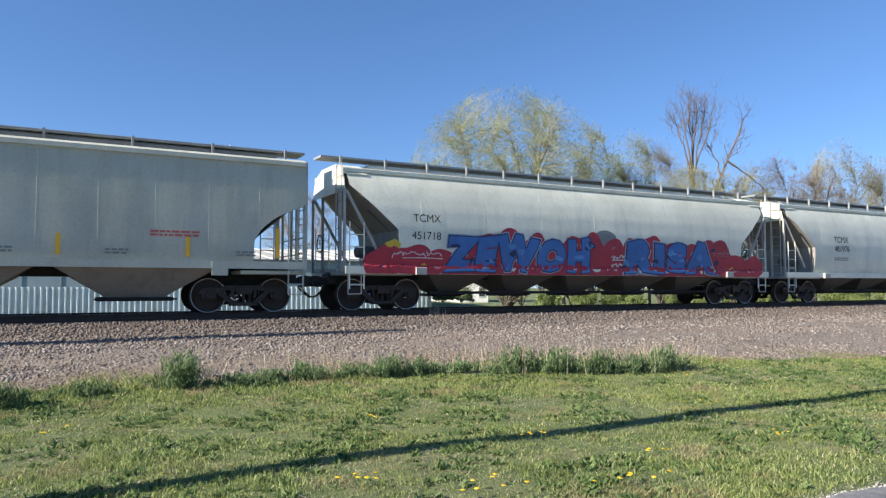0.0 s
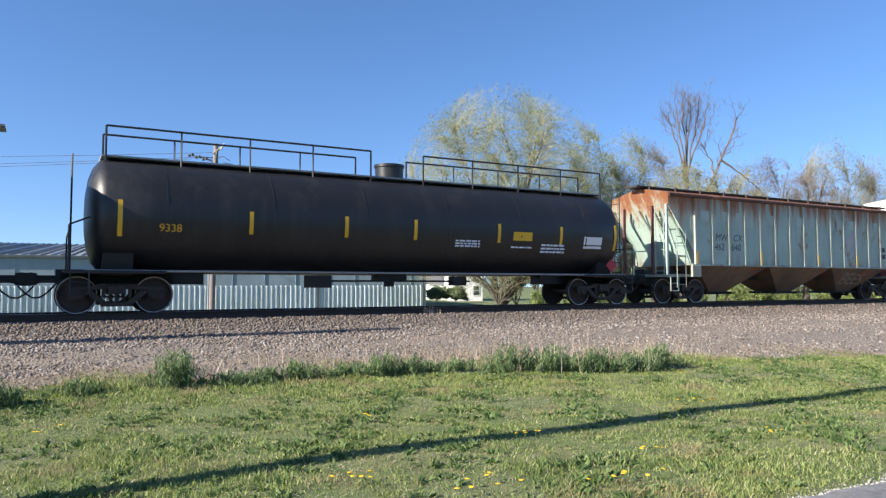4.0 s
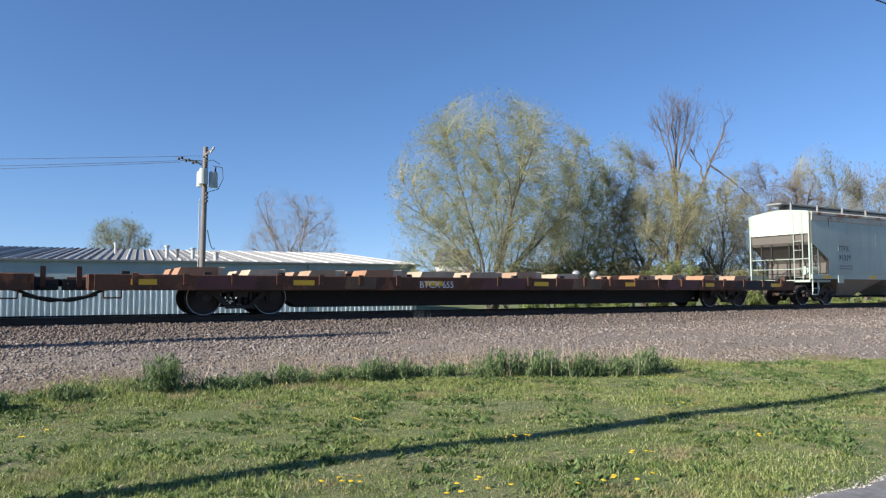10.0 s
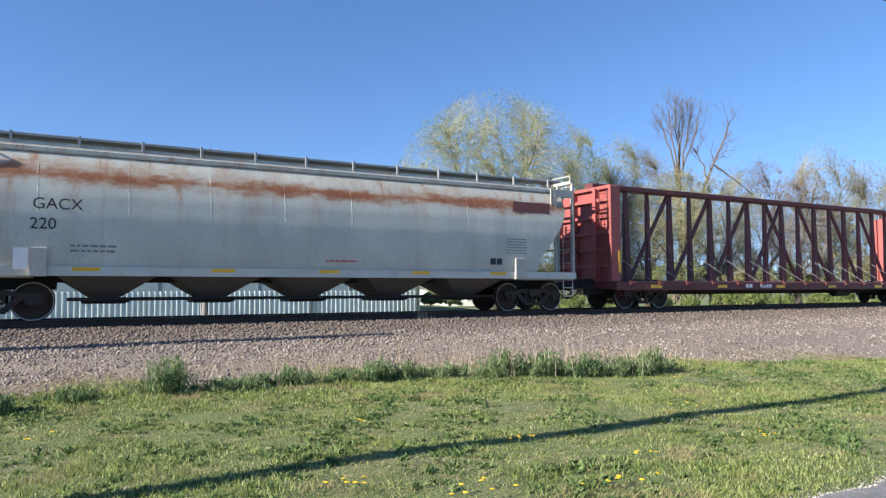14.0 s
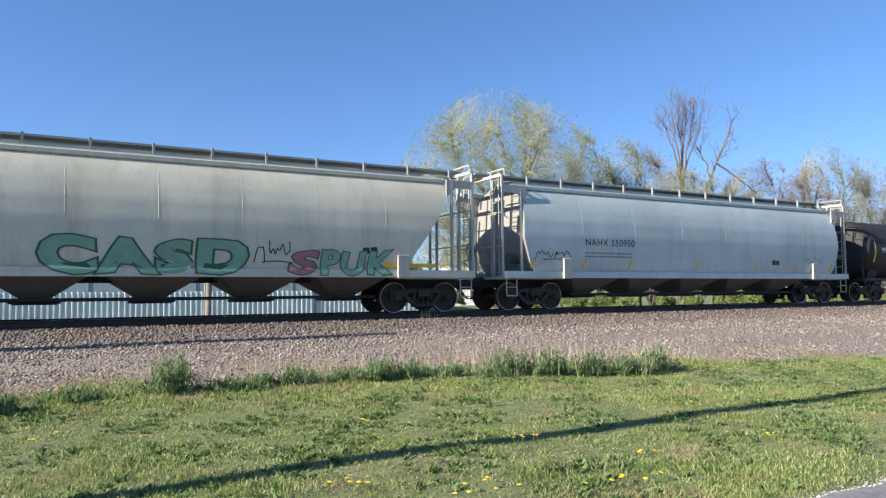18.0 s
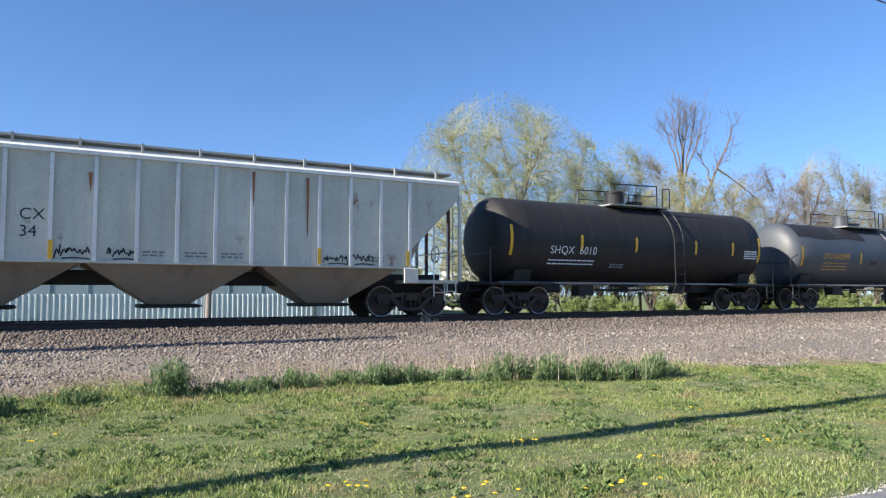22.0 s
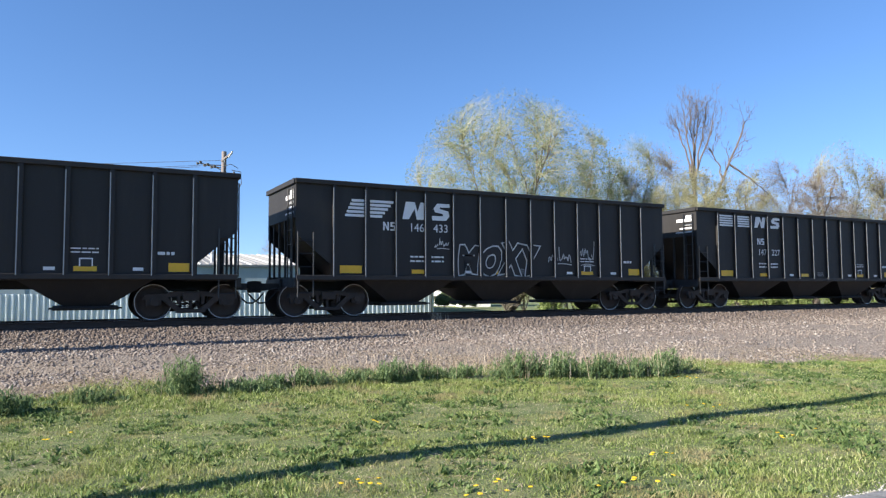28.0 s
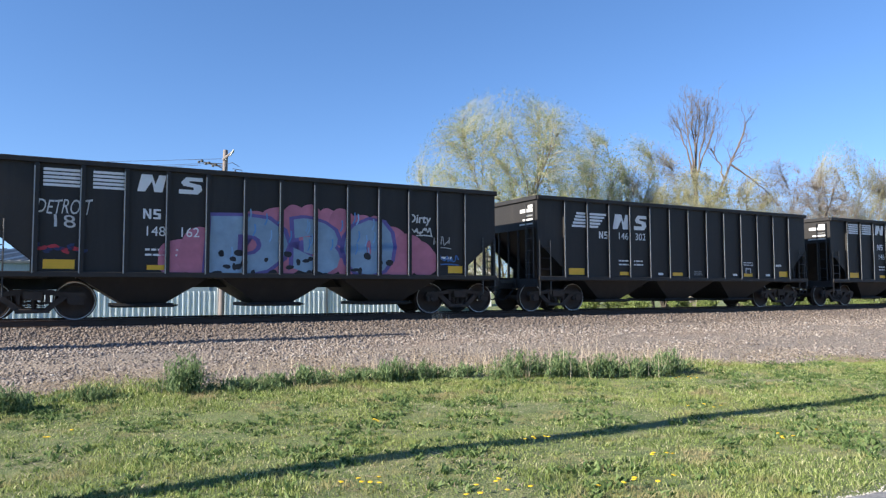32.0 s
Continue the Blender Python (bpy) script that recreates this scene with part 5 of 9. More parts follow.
def ribbed_hopper(name, label, mid, xt, m, roof, under, half=8.0, ribm=None, top=4.16, nribs=15, bayrust=None):
    c = car_root(name, label, mid, "hopper car", "covered hopper cars")
    cut = [(1.45, 6.62), (1.98, 6.62), (3.66, half), (4.5, half)]
    zs, xs = zip(*cut)
    hopper_shell(c, RIBBED, lambda z: float(np.interp(z, zs, xs)), m, 14, 0.006)
    rib = G().block(-0.045, 0.045, -1.585, -1.50, 1.46, 4.02).mesh("side_rib", ribm or m)
    ribf = G().block(-0.045, 0.045, 1.50, 1.585, 1.46, 4.02).mesh("side_rib", ribm or m)
    for i in range(nribs):
        x = -6.57 + 13.14 * i / (nribs - 1)
        part("side_rib", rib, None, c, "bright-edged vertical rib").location = (x, 0, 0)
        part("side_rib", ribf, None, c).location = (x, 0, 0)
    for y in (-1, 1):
        part("roof_edge", G().prism([(y * 1.50, 4.02), (y * 1.60, 4.03), (y * 1.60, 4.12), (y * 1.48, 4.18)], -half, half), roof, c)
        part("bottom_chord", G().block(-6.75, 6.75, min(y * 1.49, y * 1.56), max(y * 1.49, y * 1.56), 1.42, 1.50), m, c)
        for d in (-1, 1):
            part("jacking_pad", G().block(d * (6.05 + 0.55) - 0.22, d * (6.05 + 0.55) + 0.22, min(y * 1.50, y * 1.62), max(y * 1.50, y * 1.62), 1.0, 1.44), m, c)
            part("slope_rib", G().rod((d * 6.60, y * 1.40, 1.98), (d * half, y * 1.40, 3.66), 0.06, 4), m, c)
    for x in (-4.25, 0.0, 4.25):
        hopper_bay(c, x, 0, 2.10, 0.50, 1.45, 0.42, under)
    part("center_sill", G().block(-half, half, -0.25, 0.25, 0.92, 1.3), M["dark"], c)
    zw = 4.60 if roof is not M["rust"] else 4.50
    roof_walk(c, half + 0.4, zw, M["galv"] if roof is not M["rust"] else M["bogie"], 12)
    hatches(c, half - 0.6, 4.48, roof, 8)
    for d in (-1, 1):
        x = d * half
        part("end_platform", G().block(min(x, d * 6.7), max(x, d * 6.7), -1.45, 1.45, 1.0, 1.10, 0.01), m, c)
        for y in (-1.47, -0.75, 0.75, 1.47):
            part("end_post", G().box(d * (half + 0.05) - 0.045, d * (half + 0.05) + 0.045, y - 0.04, y + 0.04, 1.08, 3.72), m if abs(y) > 1 else M["maroon"], c)
        ladder(c, d * (half - 0.65), -1.50, 0.6, 2.85, m, 0.46, 0.36)
        ladder(c, d * (half + 0.1), -1.15, 1.1, 3.9, m, 0.42, 0.40, "end_ladder", along=False)
        part("end_rail", G().rod((x, -1.47, 2.0), (x, 1.47, 2.0), 0.02), m, c)
        sill_step(c, d * (half - 0.3), -1.48, m)
        part("slope_stiffener", G().rod((d * 6.6, 0, 1.9), (d * half, 0, 3.6), 0.05, 4).rod((d * 6.6, -0.7, 1.9), (d * half, -0.7, 3.6), 0.05, 4), m, c)
    brake_wheel(c, half + 0.2, 0.4, 2.0)
    running_gear(c, half + 0.25, xt)
    return c


def open_hopper(name, label, mid, xt=5.79):
    """A black open coal hopper with vertical side posts."""
    c = car_root(name, label, mid, "hopper car", "open coal hopper cars")
    k = M["black_flat"]
    half, top, low = 6.87, 3.72, 1.12
    for y in (-1, 1):
        o = [(-half, top), (half, top), (half, 2.30), (5.86, 1.45), (5.86, low), (-5.86, low), (-5.86, 1.45), (-half, 2.30)]
        part("side_sheet", G().plate(o, min(y * 1.45, y * 1.47), max(y * 1.45, y * 1.47)), k, c)
        part("top_chord", G().block(-half - 0.03, half + 0.03, min(y * 1.43, y * 1.57), max(y * 1.43, y * 1.57), top - 0.02, top + 0.11), k, c)
        part("side_sill", G().block(-half, half, min(y * 1.43, y * 1.57), max(y * 1.43, y * 1.57), 1.02, 1.16), k, c)
    post = G().plate([(-0.055, low), (0.055, low), (0.055, top - 0.02), (-0.055, top - 0.02)], -1.565, -1.47)
    me = post.mesh("side_post", k)
    mf = G().plate([(-0.055, low), (0.055, low), (0.055, top - 0.02), (-0.055, top - 0.02)], 1.47, 1.565).mesh("side_post", k)
    # a pale strip paints the sun's gleam on each post's left edge
    edge = G().box(-0.056, -0.030, -1.572, -1.564, low, top - 0.1).mesh("post_edge", M["galv"])
    for i in range(13):
        x = -5.77 + 0.9617 * i
        part("side_post", me, None, c).location = (x, 0, 0)
        part("side_post", mf, None, c).location = (x, 0, 0)
        part("post_edge", edge, None, c, "pale strip for the sunlit post edge").location = (x, 0, 0)
    for d in (-1, 1):
        x = d * half
        part("end_sheet", G().box(min(x, x - d * 0.03), max(x, x - d * 0.03), -1.45, 1.45, 2.75, top), k, c)
        part("end_chord", G().block(min(x - 0.07, x + 0.07), max(x - 0.07, x + 0.07), -1.5, 1.5, top - 0.02, top + 0.11), k, c)
        part("slope_sheet", G().loft([[(x - d * 0.02, -1.44, 2.78), (x - d * 0.02, 1.44, 2.78), (x - d * 0.06, 1.44, 2.82), (x - d * 0.06, -1.44, 2.82)], [(d * 4.9, -1.44, 1.1), (d * 4.9, 1.44, 1.1), (d * 4.86, 1.44, 1.14), (d * 4.86, -1.44, 1.14)]]), k, c)
        for y in (-1.42, -0.9, -0.3, 0.3, 0.9, 1.42):
            part("end_post", G().box(x - d * 0.04 - 0.03, x - d * 0.04 + 0.03, y - 0.03, y + 0.03, 1.08, 2.78), k, c)
        part("end_platform", G().block(min(x, d * 5.5), max(x, d * 5.5), -1.44, 1.44, 1.0, 1.08, 0.01), k, c)
        part("end_sill", G().block(min(x - 0.05, x + 0.10), max(x - 0.05, x + 0.10), -1.5, 1.5, 0.82, 1.08), k, c)
        ladder(c, d * (half - 0.26), -1.52, 0.55, 2.35, M["black"], 0.44, 0.36)
        ladder(c, x + d * 0.06, -1.1, 1.1, 3.6, M["black"], 0.42, 0.40, "end_ladder", along=False)
        bars(c, 0, 0, 0.01, 1, M["w_ink"], -1.5)
    part("brake_wheel_post", G().rod((half - 0.1, 0.3, 1.1), (half - 0.1, 0.3, 2.2), 0.03), k, c)
    brake_wheel(c, half + 0.05, 0.3, 2.1)
    for x in (-3.35, 0.0, 3.35):
        hopper_bay(c, x, 0, 1.62, 0.50, 1.10, 0.38, k, 1.38, 0.9)
    part("center_sill", G().block(-half, half, -0.3, 0.3, 0.80, 1.1), k, c)
    part("floor", G().block(-4.9, 4.9, -1.42, 1.42, 1.02, 1.10), k, c)
    running_gear(c, half + 0.06, xt)
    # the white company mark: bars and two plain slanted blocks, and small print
    return c


def emblem(c, n0, n1, s0, s1, z0, z1, m, y):
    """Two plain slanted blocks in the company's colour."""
    w, h = n1 - n0, z1 - z0
    g = G().plate([(n0 + a * w, z0 + b * h) for a, b in ((0, 0), (0.26, 0), (0.50, 0.62), (0.58, 0), (0.86, 0), (1, 1), (0.74, 1), (0.62, 0.45), (0.50, 1), (0.14, 1))], y - 0.006, y - 0.001)
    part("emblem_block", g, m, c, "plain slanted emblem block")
    w = s1 - s0
    g = G().plate([(s0 + a * w, z0 + b * h) for a, b in ((1, 1), (0.30, 1), (0.08, 0.68), (0.18, 0.48), (0.62, 0.40), (0.62, 0.26), (0, 0.26), (0, 0), (0.80, 0), (1, 0.26), (0.94, 0.56), (0.44, 0.68), (0.44, 0.78), (1.02, 0.78))], y - 0.006, y - 0.001)
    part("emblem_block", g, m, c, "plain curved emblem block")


def initials(c, x0, x1, z0, z1, m, y):
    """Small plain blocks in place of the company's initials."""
    w, h = x1 - x0, z1 - z0
    part("initial_block", G().plate([(x0 + a * w, z0 + b * h) for a, b in ((0, 0), (0.12, 0), (0.12, 0.65), (0.34, 0), (0.46, 0), (0.46, 1), (0.34, 1), (0.34, 0.35), (0.12, 1), (0, 1))], y - 0.005, y - 0.001), m, c)
    part("initial_block", G().plate([(x0 + a * w, z0 + b * h) for a, b in ((0.58, 0), (1, 0), (1, 0.58), (0.72, 0.62), (0.72, 0.82), (1, 0.82), (1, 1), (0.58, 1), (0.58, 0.45), (0.86, 0.40), (0.86, 0.18), (0.58, 0.18))], y - 0.005, y - 0.001), m, c)


def coal_marks(c, style, number, seed, y=-1.474):
    """White stripes and blocks, the car's number, yellow strips and small print."""
    w = M["w_ink"]
    P = lambda i: -5.77 + 0.9617 * i
    n = 5
    for k in range(n):
        if style == 1:
            z = 2.84 + 0.54 * k / n
            spans, h = ((-5.45 + 0.05 * k, -4.80), (-4.68, -4.30 + 0.09 * k)), 0.075
        else:
            z = 3.17 + 0.46 * k / n
            spans, h = ((-5.64, -4.87), (-4.59, -3.90)), 0.062
        for x0, x1 in spans:
            part("white_stripe", G().box(x0, x1, y - 0.005, y - 0.001, z, z + h), w, c)
    a, b = number
    if style == 1:
        emblem(c, -3.65, -2.84, -2.66, -2.06, 2.84, 3.36, w, y)
        initials(c, -4.27, -3.87, 2.48, 2.73, w, y)
        za = 2.48
    else:
        emblem(c, -3.61, -2.93, -2.63, -2.06, 3.17, 3.60, w, y)
        initials(c, -3.46, -3.05, 2.49, 2.74, w, y)
        za = 2.07
    lettering(c, a, -3.44, za, 0.25, w, y, name="number")
    lettering(c, b, -2.62, za, 0.25, w, y, name="number")
    bars(c, P(2) + 0.45, 1.75, 0.45, 2, w, y, 0.05, 0.13)
    bars(c, P(3) + 0.2, 1.75, 0.5, 2, w, y, 0.05, 0.13)
    bars(c, P(9) + 0.1, 1.78, 0.6, 2, w, y, 0.03, 0.09)
    part("grid_panel", G().box(P(9) + 0.28, P(9) + 0.58, y - 0.003, y, 1.30, 1.54), w, c, "small white inspection panel")
    part("grid_panel", G().box(P(9) + 0.31, P(9) + 0.55, y - 0.006, y - 0.002, 1.33, 1.51), M["k_ink"], c)
    bars(c, P(11) + 0.1, 1.72, 0.4, 1, w, y, 0.08)
    for x, wd, h in ((-5.27, 0.66, 0.22), (-3.1, 0.5, 0.12), (-0.55, 0.5, 0.12), (3.3, 0.5, 0.12), (5.42, 0.50, 0.22)):
        part("reflector", G().box(x - wd / 2, x + wd / 2, y - 0.005, y - 0.001, 1.22, 1.22 + h), M["yellow"], c, "yellow reflective strip")
    for x in (P(4) + 0.4, P(8) + 0.5, P(10) + 0.5):
        part("white_patch", G().box(x, x + 0.24, y - 0.005, y - 0.001, 1.24, 1.32), w, c)
    bars(c, P(6) + 0.3, 1.40, 0.45, 3, M["g_ink"], y, 0.03, 0.06)
    # the reporting panel on the end that faces the sun
    for i, (h, wd) in enumerate(((0.10, 0.3), (0.12, 0.75), (0.06, 0.4), (0.06, 0.6), (0.05, 0.8))):
        part("end_stencil", G().box(-6.885, -6.871, -1.25, -1.25 + wd, 3.45 - i * 0.14, 3.45 - i * 0.14 + h), w, c)


def tank_car(name, label, mid, xt, length, radius, zc, m, bands=0, dome_x=0.0):
    c = car_root(name, label, mid, "tank car", "tank cars")
    n = 40
    g = G()
    h = length / 2
    rings = []
    xs = [(-h, 0.02), (-h + 0.02, 0.35), (-h + 0.08, 0.62), (-h + 0.18, 0.82), (-h + 0.32, 0.94), (-h + 0.48, 1.0)]
    nb = 14
    mids = [(-h + 0.48 + (2 * h - 0.96) * i / nb, 1.0) for i in range(1, nb)]
    for x, k in xs + mids + [(-x, k) for x, k in reversed(xs)]:
        rings.append([(x, radius * k * math.cos(2 * math.pi * i / n), zc + radius * k * math.sin(2 * math.pi * i / n)) for i in range(n)])
    g.loft(rings)
    part("tank", g, m, c, smooth=40)
    for i in range(bands):
        x = -h + 0.5 + (2 * h - 1.0) * (i + 0.5) / bands
        part("weld_band", G().loft([[(x + dx, radius * 1.004 * math.cos(2 * math.pi * k / n), zc + radius * 1.004 * math.sin(2 * math.pi * k / n)) for k in range(n)] for dx in (-0.02, 0.02)]), m, c, smooth=40)
    for d in (-1, 1):
        x = d * (h - 0.55)
        part("tank_saddle", G().prism([(-1.0, 0.95), (1.0, 0.95), (1.15, 1.5), (0.6, 1.25), (0, 1.15), (-0.6, 1.25), (-1.15, 1.5)], d * xt - 0.35, d * xt + 0.35), M["black_flat"], c)
        part("end_deck", G().block(min(d * (xt - 1.1), d * (h + 0.45)), max(d * (xt - 1.1), d * (h + 0.45)), -1.42, 1.42, 0.98, 1.06, 0.01), M["black_flat"], c)
        part("end_railing", G().path([(d * (h + 0.35), -1.38, 1.05), (d * (h + 0.35), -1.38, 2.15), (d * (h - 0.1), -1.42, 2.35)], 0.022, 5).path([(d * (h + 0.35), -1.38, 2.0), (d * (h + 0.35), 1.38, 2.0)], 0.022, 5).rod((d * (h + 0.35), 1.38, 1.05), (d * (h + 0.35), 1.38, 2.0), 0.022, 5), M["black"], c)
        sill_step(c, d * (h + 0.1), -1.42, M["black"])
        part("stub_sill", G().block(min(d * (xt - 2.2), d * (h + 0.6)), max(d * (xt - 2.2), d * (h + 0.6)), -0.3, 0.3, 0.72, 1.10), M["dark"], c)
    part("side_rail", G().rod((-h, -1.36, 1.05), (h, -1.36, 1.05), 0.03, 6), M["galv"], c, "thin handrail along the tank")
    part("side_rail", G().rod((-h, 1.36, 1.05), (h, 1.36, 1.05), 0.03, 6), M["galv"], c)
    part("bottom_outlet", G().rod((0, 0, zc - radius - 0.35), (0, 0, zc - radius + 0.05), 0.16, 10).box(-0.5, 0.5, -0.25, 0.25, zc - radius - 0.16, zc - radius + 0.04), M["dark"], c)
    part("brake_rigging", G().rod((-2.8, -0.6, 0.82), (2.6, -0.6, 0.82), 0.03).box(-2.9, -2.2, -0.8, -0.4, 0.62, 0.98).box(1.9, 2.4, -0.75, -0.45, 0.68, 0.98), M["dark"], c)
    running_gear(c, h + 0.45, xt)
    brake_wheel(c, h + 0.5, 0.5, 2.0)
    return c, h


def tank_y(zc, r):
    return lambda z: -math.sqrt(max(0.01, r * r - (z - zc) ** 2)) - 0.004


def tank_top(c, x, zc, r, m, wide=1.3, valve=True, lad_x=None):
    """The manway platform, its railing, the valve housing and the side ladder."""
    zt = zc + r
    part("platform", G().block(x - wide, x + wide, -0.95, 0.95, zt - 0.06, zt - 0.01, 0.01), M["galv"], c)
    part("valve_housing", G().rod((x - 0.5, 0, zt - 0.05), (x - 0.5, 0, zt + 0.52), 0.33, 18).rod((x - 0.5, 0, zt + 0.52), (x - 0.5, 0, zt + 0.58), 0.36, 18), m, c, smooth=30)
    part("manway", G().rod((x + 0.5, 0, zt - 0.05), (x + 0.5, 0, zt + 0.18), 0.30, 16).rod((x + 0.5, 0, zt + 0.18), (x + 0.5, 0, zt + 0.24), 0.34, 16), m, c)
    for y in (-0.9, 0.9):
        g = G().path([(x - wide, y, zt - 0.05), (x - wide, y, zt + 0.72), (x + wide * 0.55, y, zt + 0.78), (x + wide * 0.55, y, zt - 0.05)], 0.024, 6)
        g.path([(x + wide * 0.75, y, zt - 0.05), (x + wide * 0.75, y, zt + 0.70), (x + wide, y, zt + 0.72), (x + wide, y, zt - 0.05)], 0.024, 6)
        g.rod((x - wide, y, zt + 0.36), (x + wide * 0.55, y, zt + 0.38), 0.016, 5)
        part("safety_railing", g, M["black"], c)
    lx = x + 1.0 if lad_x is None else lad_x
    g = G()
    for k in (-0.24, 0.24):
        pts = [(lx + k, -r * 1.06 * math.cos(a) - 0.03, zc + r * 1.06 * math.sin(a)) for a in np.linspace(1.15, 0.0, 8)] + [(lx + k, -r * 1.06 - 0.05, 1.0), (lx + k, -r * 1.0, 0.72)]
        g.path(pts, 0.022, 5)
    for a in list(np.linspace(1.1, 0.05, 5)):
        g.rod((lx - 0.24, -r * 1.06 * math.cos(a) - 0.03, zc + r * 1.06 * math.sin(a)), (lx + 0.24, -r * 1.06 * math.cos(a) - 0.03, zc + r * 1.06 * math.sin(a)), 0.015, 5)
    for z in (2.1, 1.75, 1.4, 1.05, 0.75):
        g.rod((lx - 0.24, -r * 1.06 - 0.05, z), (lx + 0.24, -r * 1.06 - 0.05, z), 0.015, 5)
    part("side_ladder", g, M["black"], c)


# ---- the cars, in their order from the front of the train ----
CUT3 = lambda h: [(1.22, h - 1.45), (1.90, h - 1.42), (2.15, h - 1.30), (2.40, h - 1.05), (2.62, h - 0.72), (2.80, h - 0.32), (2.90, h - 0.02), (4.5, h)]
BAYS3 = [(-4.2, 1.95, 0.68), (0.0, 1.95, 0.68), (4.2, 1.95, 0.68)]
BAYS2 = [(-1.65, 1.62, 0.55), (1.65, 1.62, 0.55)]
YF = -1.590                                            # paint on flat hopper sides
YR_ = outline(ROUND)
YR = lambda z: -YR_(z) - 0.012                          # paint on round hopper sides


YS = lambda z: min(YR(z), -1.572) if z < 1.31 else YR(z)   # the same, running on over the side sill


def company_bars(c, x, z, y, m, long=1.75, k=1.0):
    """A plain emblem: five long bars that end in two slanted blocks."""
    for i in range(5):
        part("emblem_bar", G().box(x, x + long + 0.05 * (4 - i), y - 0.006, y - 0.001, z + i * 0.115 * k, z + i * 0.115 * k + 0.07 * k), m, c)
    a = x + long + 0.02
    emblem(c, a, a + 0.75, a + 0.74, a + 1.36, z, z + 0.53 * k, m, y)


def build_train():
    k, w, g_, r_ = M["k_ink"], M["w_ink"], M["g_ink"], M["r_ink"]
    # the first car, seen only at the start
    c = round_hopper("hopper_car", "light grey curved covered hopper with black lettering", 35.65, 9.2, 7.68, M["grey"], M["grey"], (-5.2, -2.6, 0, 2.6, 5.2), ends=[(1.10, 7.45), (1.9, 7.40), (2.35, 7.42), (3.40, 8.62), (3.62, 8.90), (4.4, 8.95)], closed=True)
    lettering(c, "TCMX", -6.1, 2.60, 0.26, k, YR)
    lettering(c, "481976", -6.1, 2.20, 0.26, k, YR)
    bars(c, -6.1, 1.95, 1.0, 2, g_, YR)
    # curved hopper with the large red and blue piece
    c = round_hopper("hopper_car", "light grey curved covered hopper with a red and blue graffiti band", 16.175, 9.05, 7.675, M["grey"], M["grey"], (-5.2, -2.6, 0, 2.6, 5.2), 8, ends=[(1.10, 7.45), (1.9, 7.40), (2.35, 7.42), (3.40, 8.62), (3.62, 8.90), (4.4, 8.95)], closed=True)
    lettering(c, "TCMX", -6.95, 2.62, 0.24, k, YR)
    lettering(c, "451718", -7.0, 2.10, 0.24, k, YR)
    part("pale_panel", blob(0.45, 2.28, 0.55, 0.34, YR, 0.004, 5, rough=0.05), M["g_ink"], c)
    for i in range(19):
        x = -7.9 + 15.9 * i / 18
        part("red_cloud", blob(x, (1.50 if i > 3 else 1.36) + 0.12 * math.sin(i * 1.7), 0.66, 0.90 if 3 < i < 17 else 0.48, YS, 0.006 + 0.0004 * (i % 5), i, floor=1.065), M["s_red"], c, "sprayed red background")
    for text, x, wd, sd in (("ZEWOH", -6.05, 5.9, 11), ("RISA", 1.25, 4.9, 23)):
        word(c, text, x, 1.08, wd, 1.28, YS, [("halo", M["s_mist"], 0.055), ("outline", M["s_navy"], 0.03), ("sprayed_fill", M["s_blue"], 0.0)], 0.05, 0.06, sd, "blue spray-painted letters with dark outline", 0.085)
        rr = random.Random(sd)
        for i in range(14):
            part("pale_blotch", blob(x + wd * rr.random(), 1.3 + 0.8 * rr.random(), 0.07 + 0.1 * rr.random(), 0.05 + 0.09 * rr.random(), YR, 0.0195, i, 12, 0.25), M["s_blue2"] if i % 3 else M["s_navy"], c)
    tag(c, -7.6, 1.55, 1.6, 0.22, 6, YR, M["s_white"], 3, 0.035)
    tag(c, 0.55, 1.62, 1.1, 0.22, 5, YR, M["s_white"], 6, 0.05)
    tag(c, 0.55, 1.32, 1.15, 0.22, 5, YR, M["s_white"], 9, 0.05)
    for x, z in ((-7.6, 1.95), (-6.6, 1.25), (6.9, 1.3)):
        part("yellow_star", blob(x, z, 0.17, 0.17, YR, 0.016, 3, 10, 0.5), M["s_yellow"], c)
    bars(c, 5.8, 2.15, 0.9, 4, g_, YR)
    # pale hopper with three bays
    h = 8.40
    c = straight_hopper("hopper_car", "pale grey straight-sided covered hopper with yellow strips", -2.425, h, 6.845, M["silver_dull"], M["silver"], BAYS3, 13, CUT3(h), M["grey_under"])
    lettering(c, "TILX", -6.65, 2.42, 0.27, k, YF)
    lettering(c, "519416", -6.75, 1.98, 0.27, k, YF)
    bars(c, -6.7, 1.82, 0.9, 2, g_, YF, 0.05, 0.12)
    for x in (-6.85, -3.55, -0.6, 2.4, 5.3, 7.6):
        part("reflector", G().box(x - 0.05, x + 0.05, YF - 0.006, YF, 1.45, 1.95 if abs(x) < 6 else 2.25), M["yellow"], c, "upright yellow reflective strip")
    bars(c, -3.6, 2.10, 1.2, 2, r_, YF, 0.05, 0.09)
    bars(c, 4.4, 2.10, 1.2, 2, r_, YF, 0.05, 0.09)
    for x in (-2.6, -1.5, 1.0, 3.4, 6.5):
        bars(c, x, 1.62, 0.5, 2, g_, YF)
    # boxcar
    build_boxcar()
    # rusty teal hopper
    c = ribbed_hopper("hopper_car", "weathered teal ribbed covered hopper streaked with rust", -40.375, 6.655, M["teal_rust"], M["rust"], M["tan_dark"], 7.95, M["teal_rib"])
    yb = -1.516
    lettering(c, "MW", -5.44, 2.42, 0.27, k, yb, shear=0.15)
    lettering(c, "CX", -4.42, 2.42, 0.27, k, yb, shear=0.15)
    lettering(c, "462", -5.50, 2.05, 0.27, k, yb, shear=0.15)
